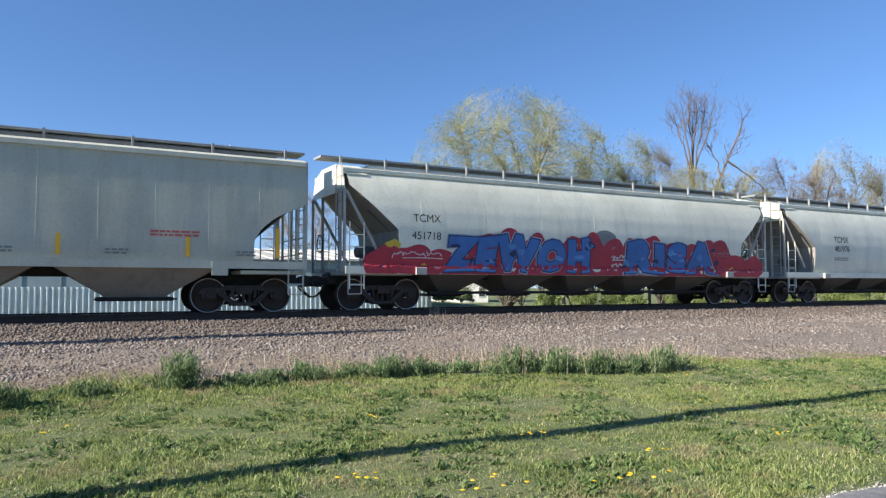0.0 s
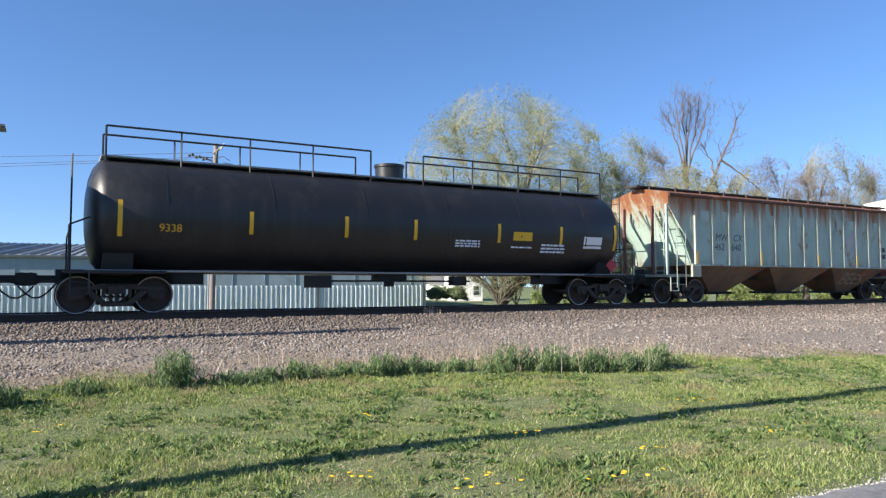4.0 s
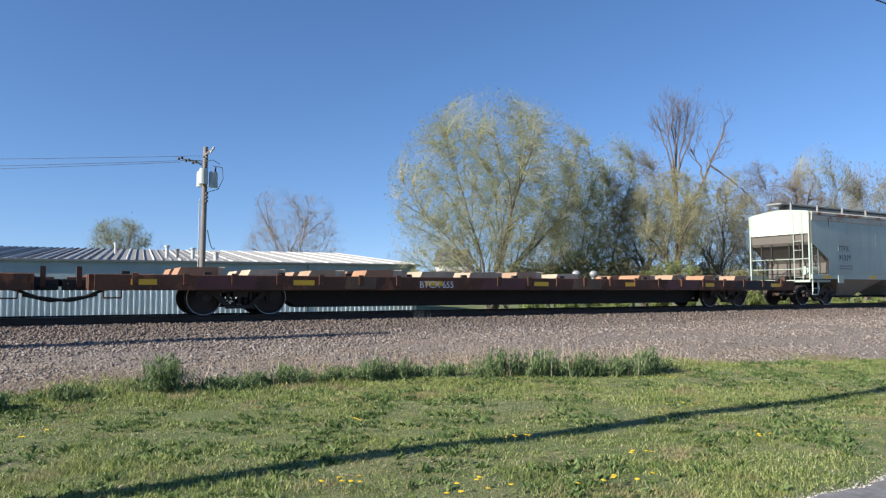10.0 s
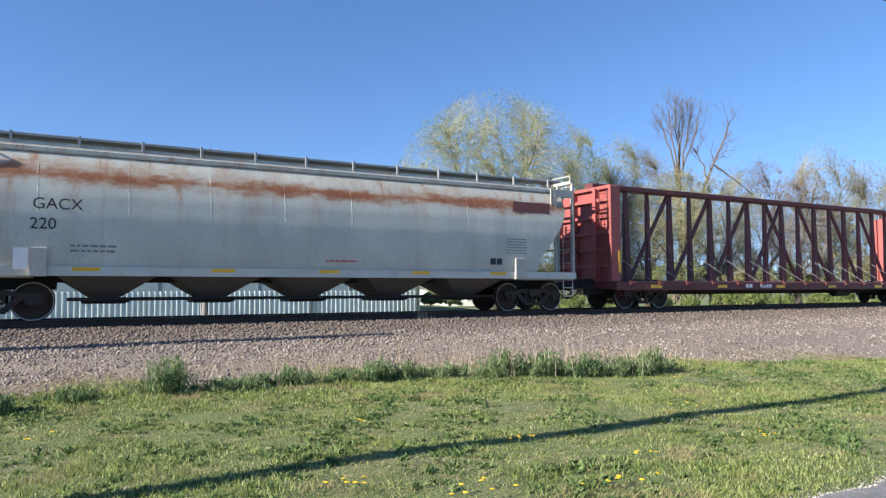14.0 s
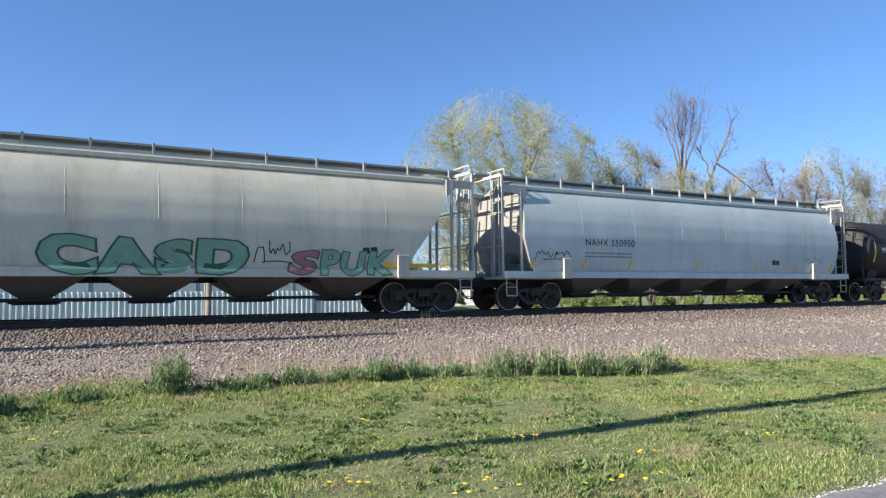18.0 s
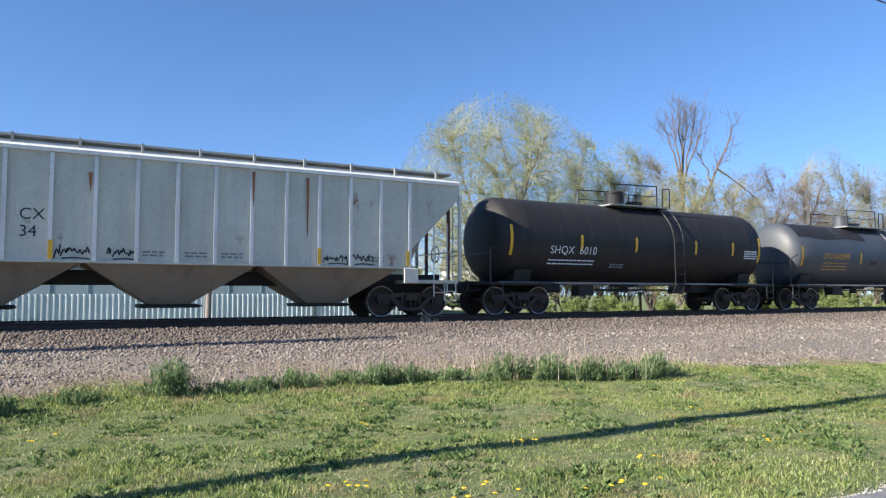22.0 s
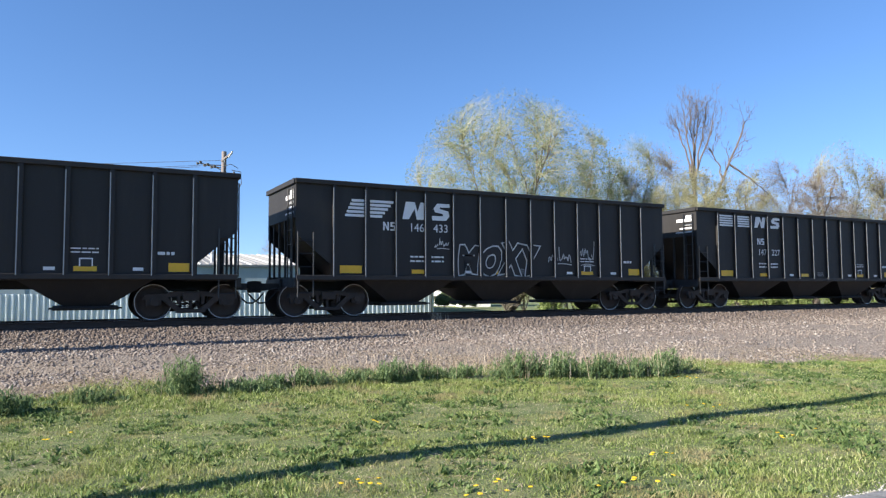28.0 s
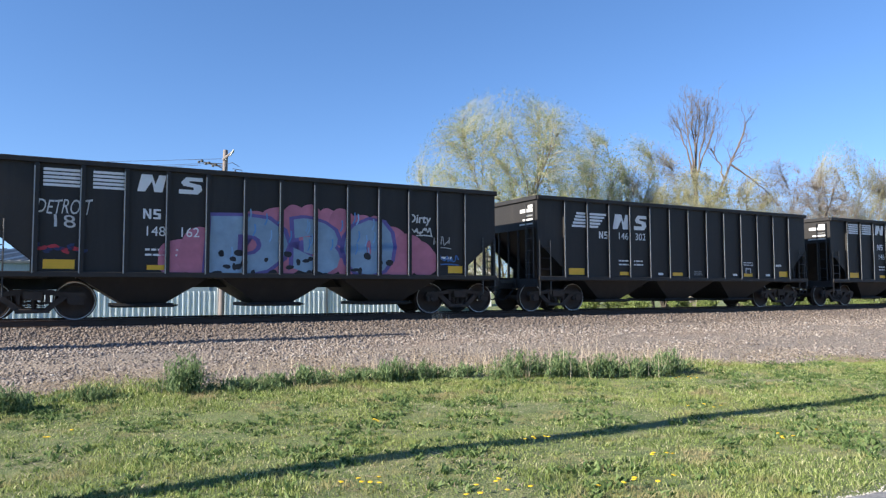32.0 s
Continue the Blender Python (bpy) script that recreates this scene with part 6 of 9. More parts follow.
    lettering(c, "640", -4.54, 2.05, 0.27, k, yb, shear=0.15)
    for x in (-6.5, -2.8, 0.94, 3.75, 6.5):
        part("reflector", G().box(x - 0.05, x + 0.05, -1.592, -1.586, 1.5, 2.0), M["yellow"], c, "upright yellow reflective strip")
    for i, x in enumerate((-6.2, -5.0, -4.2, -2.2, -1.3, -0.4, 0.5, 2.4, 3.3, 5.2)):
        part("pale_block", G().box(x, x + 0.42, yb - 0.004, yb - 0.001, 3.15, 3.55), M["teal_grey"], c, "faded block lettering")
    part("pale_patch", G().plate([(3.0, 2.7), (3.9, 3.3), (3.9, 2.2), (3.4, 1.9)], yb - 0.004, yb - 0.001), M["s_silver"], c)
    word(c, "BEES", 3.35, 0.72, 1.7, 0.5, lambda z: -0.575 - (z - 0.42) * 0.83, [("scrawl", M["tan"], 0.0)], 0.15, 0.08, 8, "faint sprayed scrawl on the bay")
    hatch_box(c, 5.6, 1.9, yb)
    hatch_box(c, 5.6, 2.2, yb)
    # long pressure tank
    c, _ = tank_car("tank_car", "long glossy black pressure tank car with roof railing", -59.04, 7.90, 17.3, 1.50, 2.50, M["black"], 6)
    y = tank_y(2.50, 1.50)
    zt = 4.0
    part("valve_housing", G().rod((0, 0, zt - 0.05), (0, 0, zt + 0.42), 0.45, 20).rod((0, 0, zt + 0.42), (0, 0, zt + 0.50), 0.49, 20), M["black"], c, smooth=30)
    for ys in (-0.62, 0.62):
        g = G()
        for a, b in ((-8.2, -0.9), (0.9, 8.2)):
            g.path([(a, ys, zt - 0.15), (a, ys, zt + 0.78), (b, ys, zt + 0.78), (b, ys, zt - 0.15)], 0.028, 6)
            for i in range(1, 4):
                x = a + (b - a) * i / 4
                g.rod((x, ys, zt - 0.15), (x, ys, zt + 0.78), 0.024, 5)
        part("safety_railing", g, M["black"], c)
    part("platform", G().block(-8.3, 8.3, -0.62, 0.62, zt - 0.02, zt + 0.03, 0.01), M["galv"], c)
    for d in (-1, 1):
        ladder(c, d * 8.95, -0.6, 1.05, 3.95, M["black"], 0.42, 0.36, "end_ladder", along=False)
    for x in (-7.9, -4.7, -2.0, 0.2, 3.2, 5.7, 8.1):
        part("reflector", band(x, 2.35, 0.055, 0.30 if abs(x) < 7.5 else 0.45, y), M["yellow"], c, "upright yellow reflective strip")
    bars(c, 4.9, 2.05, 1.0, 3, w, y, 0.06, 0.11)
    bars(c, 1.6, 2.1, 0.9, 3, w, y, 0.05, 0.08)
    bars(c, 3.7, 1.95, 0.9, 1, w, y, 0.05, 0.08)
    part("notice_panel", G().add([(6.7, y(2.35) - 0.006, 2.35), (7.5, y(2.35) - 0.006, 2.35), (7.5, y(1.95) - 0.006, 1.95), (6.7, y(1.95) - 0.006, 1.95)], [(0, 1, 2, 3)]), w, c, "white specification panel")
    part("notice_panel", G().add([(3.75, y(2.42) - 0.006, 2.42), (4.5, y(2.42) - 0.006, 2.42), (4.5, y(2.14) - 0.006, 2.14), (3.75, y(2.14) - 0.006, 2.14)], [(0, 1, 2, 3)]), M["yellow"], c, "yellow notice panel")
    lettering(c, "9338", -7.0, 2.05, 0.2, M["y_ink"], y)
    part("placard", G().plate([(7.95, 1.62), (8.2, 1.38), (7.95, 1.14), (7.7, 1.38)], -1.45, -1.43), M["s_red"], c, "red diamond placard")
    # short grey hopper
    h = 5.55
    c = straight_hopper("hopper_car", "short pale grey two-bay covered hopper with pink scrawl", -75.31, h, 4.36, M["silver"], M["white_roof"], BAYS2, 8, [(1.22, h - 1.1), (2.3, h - 1.05), (2.7, h - 0.75), (3.2, h - 0.4), (3.6, h - 0.02), (4.5, h)], M["tan"], posts=7)
    lettering(c, "GACX", -3.7, 2.4, 0.20, k, YF)
    lettering(c, "76830", -3.75, 1.95, 0.20, k, YF)
    part("emblem_block", G().plate([(3.75, 3.15), (3.85, 3.55), (5.35, 3.55), (5.25, 3.15)], YF - 0.006, YF), k, c, "plain dark emblem block")
    tag(c, -3.1, 1.45, 1.2, 0.3, 4, YF, M["s_magenta"], 4, 0.07)
    tag(c, -1.3, 1.5, 1.4, 0.35, 4, YF, M["s_black"], 14, 0.06)
    tag(c, -2.9, 1.18, 1.6, 0.16, 5, YF, M["s_magenta"], 41, 0.05)
    tag(c, 2.0, 1.45, 1.0, 0.14, 3, YF, M["s_red"], 42, 0.08)
    for x in (-4.35, 0.8, 4.9):
        part("reflector", G().box(x - 0.05, x + 0.05, YF - 0.006, YF, 1.4, 1.8), M["yellow"], c, "upright yellow reflective strip")
    # two alike hoppers with the striped emblem
    for mid, num, extra in ((-87.895, "236174", 0), (-100.58, "236144", 1)):
        h = 5.62
        c = straight_hopper("hopper_car", "pale grey two-bay covered hopper with dark striped emblem", mid, h, 4.10, M["silver"], M["white_roof"], BAYS2, 8, [(1.22, h - 1.32), (2.15, h - 1.30), (2.40, h - 1.20), (2.8, h - 0.78), (3.25, h - 0.22), (3.42, h - 0.05), (3.6, h), (4.5, h)], M["tan"], posts=7)
        company_bars(c, -4.2, 2.88, YF, k)
        if extra == 0:
            initials(c, -4.2, -3.68, 2.50, 2.74, k, YF)
        lettering(c, num, -4.25, 2.05, 0.26, k, YF)
        bars(c, -4.2, 1.88, 0.9, 2, g_, YF, 0.05, 0.12)
        stripes(c, (-3.4, -1.6, 0.1, 1.9, 3.5, 4.0), 1.30, -1.588, 0.5, 0.09)
        hatch_box(c, 3.05, 1.62, YF)
        bars(c, 3.9, 1.75, 0.6, 3, g_, YF)
        for x in (-1.4, 0.4, 1.6):
            bars(c, x, 1.52, 0.5, 2, g_, YF)
        if extra:
            word(c, "Wolves!", -2.8, 1.24, 4.95, 0.90, YF, [("outline", M["teal_ink"], 0.035), ("sprayed_fill", M["s_silver"], 0.0)], 0.22, 0.05, 5, "large spray-painted word in pale outlined letters", 0.03)
            graffiti(c, -5.25, 2.3, 1.7, 1.5, 3, YF, [M["silver"]], M["s_magenta"], 31, None, None, -0.5, 0.2)
            tag(c, 4.2, 2.9, 1.1, 0.8, 4, YF, M["s_black"], 77, 0.02)
        else:
            tag(c, -2.6, 1.55, 1.0, 0.35, 4, YF, M["g_ink"], 51, 0.035)
            tag(c, -0.4, 1.6, 0.9, 0.32, 4, YF, M["g_ink"], 52, 0.035)
    # long pale hopper with bubble tags
    h = 8.35
    c = straight_hopper("hopper_car", "long pale grey covered hopper with small bubble graffiti", -115.89, h, 6.86, M["silver"], M["white_roof"], BAYS3, 11, [(1.22, h - 1.75), (1.7, h - 1.72), (2.4, h - 1.3), (3.1, h - 0.55), (3.4, h - 0.02), (4.5, h)], M["tan"])
    part("pale_panel", G().box(-6.55, -5.55, YF - 0.004, YF, 2.62, 2.95), M["s_silver"], c)
    lettering(c, "ITFX", -6.4, 2.66, 0.24, k, YF)
    lettering(c, "6041", -6.45, 2.22, 0.24, k, YF)
    bars(c, -6.4, 1.95, 0.9, 2, g_, YF, 0.05, 0.12)
    graffiti(c, -5.0, 1.38, 2.3, 0.62, 4, YF, [M["s_silver"]], M["s_navy"], 61, None, None, 0.1, 0.3)
    tag(c, -0.75, 1.6, 1.2, 0.3, 5, YF, M["s_black"], 62, 0.06)
    bars(c, 0.8, 1.75, 0.5, 2, r_, YF)
    stripes(c, (-2.0, 1.2, 4.2, 6.3), 1.28, -1.588, 0.55, 0.10)
    part("reflector", G().box(-6.55, -5.95, YF - 0.006, YF, 1.45, 1.62), M["yellow"], c, "yellow reflective strip")
    for x in (2.6, 4.6, 5.9):
        bars(c, x, 1.62, 0.5, 2, g_, YF)
    # teal-grey hopper with rusty roof
    h = 8.25
    c = straight_hopper("hopper_car", "pale teal covered hopper with rust-stained white roof edge", -133.855, h, 6.925, M["teal_grey"], M["roof_rusty"], BAYS3, 6, [(1.22, h - 1.2), (2.0, h - 1.25), (2.55, h - 0.35), (2.72, h - 0.02), (4.5, h)], M["grey_under"], sill=M["teal_grey"])
    part("roof_band", G().block(-h + 0.05, h - 0.05, -1.586, -1.50, 3.74, 3.97, 0.01), M["roof_rusty"], c, "rust-stained pale upper side band")
    lettering(c, "ITFX", -6.25, 2.44, 0.24, k, YF, 1.15)
    for y in (-0.98, -0.5, 0.0, 0.5, 0.98):
        part("end_rib", G().block(-h - 0.05, -h - 0.02, y - 0.045, y + 0.045, 3.18, 4.10, 0.01), M["white_roof"], c, "upright rib on the sunlit end")
    lettering(c, "91329", -6.3, 2.02, 0.24, k, YF, 1.15)
    bars(c, -6.25, 1.78, 1.0, 2, g_, YF, 0.05, 0.12)
    part("pale_panel", G().box(0.4, 1.3, YF - 0.004, YF, 1.48, 1.92), M["s_silver"], c, "faded white notice panel")
    bars(c, 0.5, 1.75, 0.7, 2, g_, YF - 0.004)
    g = G()
    for a, b, z0, z1 in ((-6.3, -3.3, 2.86, 2.89), (-6.3, -6.27, 2.4, 2.89), (-3.33, -3.30, 2.75, 3.3)):
        g.box(a, b, YF - 0.005, YF, z0, z1)
    part("pale_outline", g, M["teal_rib"], c)
    stripes(c, (-7.2, -3.6, -0.6, 2.3, 5.4, 7.6), 1.26, -1.588, 0.55, 0.12)
    hatch_box(c, 6.6, 1.52, YF)
    for i in range(11):
        x = -7.7 + 15.4 * i / 10
        part("rust_stain", blob(x + 0.2 * math.sin(i * 2.2), 4.05, 0.16 + 0.12 * (i % 3), 0.05, -1.603, 0.004, i, 14, 0.4), M["rust_block"], c)
    for x, l in ((3.4, 1.6), (-1.5, 0.8), (-7.0, 0.4)):
        part("rust_run", G().add([(x - 0.05, YF - 0.004, 3.9), (x + 0.05, YF - 0.004, 3.9), (x + 0.015, YF - 0.004, 3.9 - l), (x - 0.015, YF - 0.004, 3.9 - l)], [(0, 1, 2, 3)]), M["rust_block"], c, "rust run")
    build_flatcars()
    build_centerbeam()
    # rust-topped pale curved hopper
    c = round_hopper("hopper_car", "pale grey curved hopper with orange rust along the shoulder", -233.64, 9.2, 7.78, M["grey_rusty"], M["grey_rusty"], (-5.3, -2.65, 0, 2.65, 5.3), 9, ends=[(1.10, 7.5), (1.9, 7.8), (2.7, 8.5), (3.3, 8.8), (4.4, 8.8)])
    lettering(c, "GACX", -6.95, 2.62, 0.27, k, YR)
    lettering(c, "220", -7.0, 2.15, 0.27, k, YR)
    bars(c, -6.15, 1.80, 1.0, 2, g_, YR, 0.05, 0.12)
    part("emblem_block", G().add([(6.6, YR(3.25) - 0.006, 3.25), (8.1, YR(3.25) - 0.006, 3.25), (8.2, YR(3.6) - 0.006, 3.6), (6.7, YR(3.6) - 0.006, 3.6)], [(0, 1, 2, 3)]), M["maroon"], c, "plain dark emblem block")
    stripes(c, (-5.8, -2.6, 0.3, 3.2, 6.0), 1.22, -1.565, 0.6, 0.09)
    hatch_box(c, 5.7, 1.5, YR(1.6))
    bars(c, 6.3, 2.35, 0.8, 6, g_, YR, 0.03, 0.09)
    bars(c, 0.2, 1.55, 1.0, 1, r_, YR)
    part("white_patch", G().box(-7.3, -7.0, -1.66, -1.655, 1.2, 1.7), w, c)
    build_coil_car()
    # black tank
    c, hl = tank_car("tank_car", "matt black tank car with white lettering and yellow strips", -268.16, 6.95, 15.6, 1.42, 2.45, M["black_flat"], 4)
    y = tank_y(2.45, 1.42)
    tank_top(c, -0.6, 2.45, 1.42, M["black_flat"], 1.4, lad_x=1.15)
    lettering(c, "MULX 701067", -6.6, 2.30, 0.27, w, y)
    bars(c, -6.0, 2.10, 2.4, 2, w, y, 0.05, 0.11)
    for x in (-7.15, -2.75, 0.1, 2.4, 5.4, 7.25):
        part("reflector", band(x, 2.35, 0.055, 0.28 if abs(x) < 7 else 0.50, y), M["yellow"], c, "upright yellow reflective strip")
    tag(c, -3.6, 1.65, 1.3, 0.5, 4, y, M["y_ink"], 71, 0.05)
    tag(c, 5.5, 1.75, 0.9, 0.35, 4, y, M["s_white"], 72, 0.04)
    for x in (-1.9, -0.9, 2.7, 4.2):
        bars(c, x, 1.95, 0.7, 3, g_, y)
    bars(c, 6.5, 2.45, 0.6, 4, w, y, 0.05, 0.09)
    # pale blue curved hopper
    c = round_hopper("hopper_car", "pale blue smooth curved covered hopper", -287.05, 9.3, 7.77, M["pale_blue"], M["pale_blue"], (-5.3, -2.65, 0, 2.65, 5.3), 7, ends=[(1.10, 8.0), (1.6, 8.3), (2.4, 8.55), (3.3, 8.5), (4.4, 8.4)])
    lettering(c, "NAHX 550950", -6.0, 2.18, 0.25, k, YR, 1.1)
    bars(c, -6.0, 1.95, 2.2, 2, g_, YR, 0.05, 0.12)
    tag(c, -8.1, 1.7, 1.5, 0.35, 4, YR, M["s_black"], 81, 0.035)
    tag(c, 6.0, 1.75, 1.3, 0.25, 6, YR, M["g_ink"], 82, 0.03)
    for x in (-8.2, -6.0, -3.9, -0.4, 3.0, 5.5, 8.0):
        part("reflector", G().add([(x - 0.10, YR(1.4) - 0.006, 1.38), (x + 0.0, YR(1.4) - 0.006, 1.38), (x + 0.12, YR(1.7) - 0.006, 1.72), (x + 0.02, YR(1.7) - 0.006, 1.72)], [(0, 1, 2, 3)]), M["yellow"], c, "slanted yellow reflective strip")
    hatch_box(c, 4.0, 1.62, YR(1.7))
    # weathered curved hopper with green piece
    c = round_hopper("hopper_car", "weathered grey curved hopper with green graffiti", -306.785, 9.3, 7.745, M["grey_warm"], M["grey_warm"], (-5.3, -2.65, 0, 2.65, 5.3), 8)
    lettering(c, "TCMX", -6.55, 2.30, 0.25, k, YR)
    lettering(c, "450605", -4.85, 2.25, 0.25, k, YR)
    bars(c, -6.3, 2.05, 0.9, 2, g_, YR, 0.05, 0.12)
    word(c, "CASD", -2.7, 1.10, 5.0, 0.95, YS, [("outline", M["s_dgreen"], 0.035), ("sprayed_fill", M["s_grn2"], 0.0)], 0.0, 0.06, 91, "green spray-painted rounded letters", 0.06)
    word(c, "S", 3.3, 1.12, 0.9, 0.72, YS, [("outline", M["s_dgreen"], 0.03), ("sprayed_fill", M["s_dpink"], 0.0)], 0.1, 0.06, 95, "dull pink spray-painted letter", 0.04)
    word(c, "PUK", 4.2, 1.10, 2.3, 0.74, YS, [("outline", M["s_dgreen"], 0.03), ("sprayed_fill", M["s_grn2"], 0.0)], 0.1, 0.06, 96, "green spray-painted letters", 0.04)
    tag(c, 2.4, 1.5, 1.0, 0.6, 3, YR, M["s_black"], 92, 0.04)
    stripes(c, (-6.9, -4.0, 6.6, 7.5), 1.42, -1.545, 0.9, 0.12)
    hatch_box(c, 5.5, 1.75, YR(1.8))
    # weathered curved hopper
    c = round_hopper("hopper_car", "weathered pale grey curved hopper with dirty lower side", -326.495, 9.25, 7.745, M["grey_streaked"], M["grey_streaked"], (-5.3, -2.65, 0, 2.65, 5.3), 9)
    lettering(c, "CEFX", -6.6, 2.28, 0.27, k, YR)
    lettering(c, "75147", -4.75, 2.25, 0.27, k, YR)
    bars(c, -6.6, 2.0, 1.1, 2, g_, YR, 0.05, 0.12)
    stripes(c, (-3.9, -0.7, 2.8, 6.2, 7.6), 1.36, -1.545, 0.5, 0.09)
    hatch_box(c, 5.5, 1.75, YR(1.8))
    bars(c, 6.3, 1.85, 0.6, 2, g_, YR)
    # dark slate tank
    c, hl = tank_car("tank_car", "dark slate tank car with yellow lettering and grey centre band", -343.775, 5.375, 12.8, 1.40, 2.45, M["navy"], 2)
    y = tank_y(2.45, 1.40)
    tank_top(c, -0.3, 2.45, 1.40, M["navy"], 1.5, lad_x=0.95)
    lettering(c, "UTLX643099", -4.45, 2.22, 0.26, M["y_ink"], y)
    bars(c, -4.4, 2.05, 1.8, 3, M["y_ink"], y, 0.03, 0.14)
    for x0, x1 in ((-5.9, -0.95), (1.35, 5.9)):
        # thin black sheet over the upper tank, left out around the middle
        part("black_coat", G().loft([[(x, -1.404 * math.cos(a), 2.45 + 1.404 * math.sin(a)) for a in np.linspace(0.50 + 0.04 * math.sin(x * 2), 2.6, 14)] for x in np.linspace(x0, x1, 12)], close=False, caps=False), M["black_flat"], c, "dark upper part of the tank, left and right of the middle", smooth=40)
    for x in (-5.9, -1.6, 1.9, 4.5, 6.0):
        part("reflector", band(x, 2.30, 0.055, 0.26 if abs(x) < 5.5 else 0.42, y), M["yellow"], c, "upright yellow reflective strip")
    part("notice_panel", G().add([(4.6, y(2.45) - 0.006, 2.45), (5.5, y(2.45) - 0.006, 2.45), (5.5, y(2.0) - 0.006, 2.0), (4.6, y(2.0) - 0.006, 2.0)], [(0, 1, 2, 3)]), M["s_silver"], c)
    for x, z in ((-0.9, 2.0), (4.7, 1.8)):
        part("black_patch", G().add([(x, y(z) - 0.006, z), (x + 0.6, y(z) - 0.006, z), (x + 0.6, y(z + .2) - 0.006, z + 0.2), (x, y(z + .2) - 0.006, z + 0.2)], [(0, 1, 2, 3)]), k, c)
    part("placard", G().plate([(5.15, 1.62), (5.35, 1.4), (5.15, 1.18), (4.95, 1.4)], -1.45, -1.43), M["s_silver"], c, "diamond placard holder")
    # black banded tank
    c, hl = tank_car("tank_car", "matt black banded tank car with white lettering", -358.725, 5.545, 13.3, 1.45, 2.55, M["black_flat"], 9)
    y = tank_y(2.55, 1.45)
    tank_top(c, 0.1, 2.55, 1.45, M["black_flat"], 1.5, lad_x=1.35)
    lettering(c, "SHQX  6010", -4.6, 2.05, 0.27, w, y, 1.05)
    bars(c, -4.6, 1.85, 2.0, 2, w, y, 0.04, 0.12)
    for x in (-6.2, -3.25, -0.7, 2.4, 4.5, 6.1):
        part("reflector", band(x, 2.45, 0.055, 0.26 if abs(x) < 6 else 0.5, y), M["yellow"], c, "upright yellow reflective strip")
    bars(c, 5.2, 2.4, 0.8, 4, w, y, 0.05, 0.09)
    bars(c, -1.8, 1.75, 0.7, 2, g_, y)
    # white ribbed hopper
    c = ribbed_hopper("hopper_car", "white ribbed covered hopper with rust runs", -375.27, 6.89, M["white"], M["white_roof"], M["tan"], 8.3, M["white_roof"])
    lettering(c, "M", -5.15, 2.42, 0.27, k, yb)
    lettering(c, "W", -4.35, 2.42, 0.27, k, yb)
    lettering(c, "CX", -3.45, 2.42, 0.27, k, yb)
    lettering(c, "46", -5.35, 2.02, 0.27, k, yb)
    lettering(c, "34", -4.40, 2.02, 0.27, k, yb)
    lettering(c, "34", -3.45, 2.02, 0.27, k, yb)
    for i, x in enumerate((-2.7, -1.6, 3.9, 4.7)):
        tag(c, x, 1.55, 0.7, 0.32, 4, yb, M["s_black"], 100 + i, 0.045)
    for x, z0, z1 in ((3.4, 2.2, 3.9), (1.9, 3.0, 3.95), (-2.0, 3.1, 3.6)):
        part("rust_run", G().add([(x - 0.045, -1.592, z1), (x + 0.045, -1.592, z1), (x + 0.012, -1.592, z0), (x - 0.02, -1.592, z0 + 0.2)], [(0, 1, 2, 3)]), M["rust_block"], c, "rust run on a rib")
    for x in (-6.5, -2.8, 3.75, 6.5):
        part("reflector", G().box(x - 0.05, x + 0.05, -1.592, -1.586, 1.5, 1.95), M["yellow"], c, "upright yellow reflective strip")
    for x in (-5.2, -4.3, -0.8, 0.2, 1.1, 5.2):
        bars(c, x, 1.75, 0.55, 2, g_, yb)
    build_coal_train()


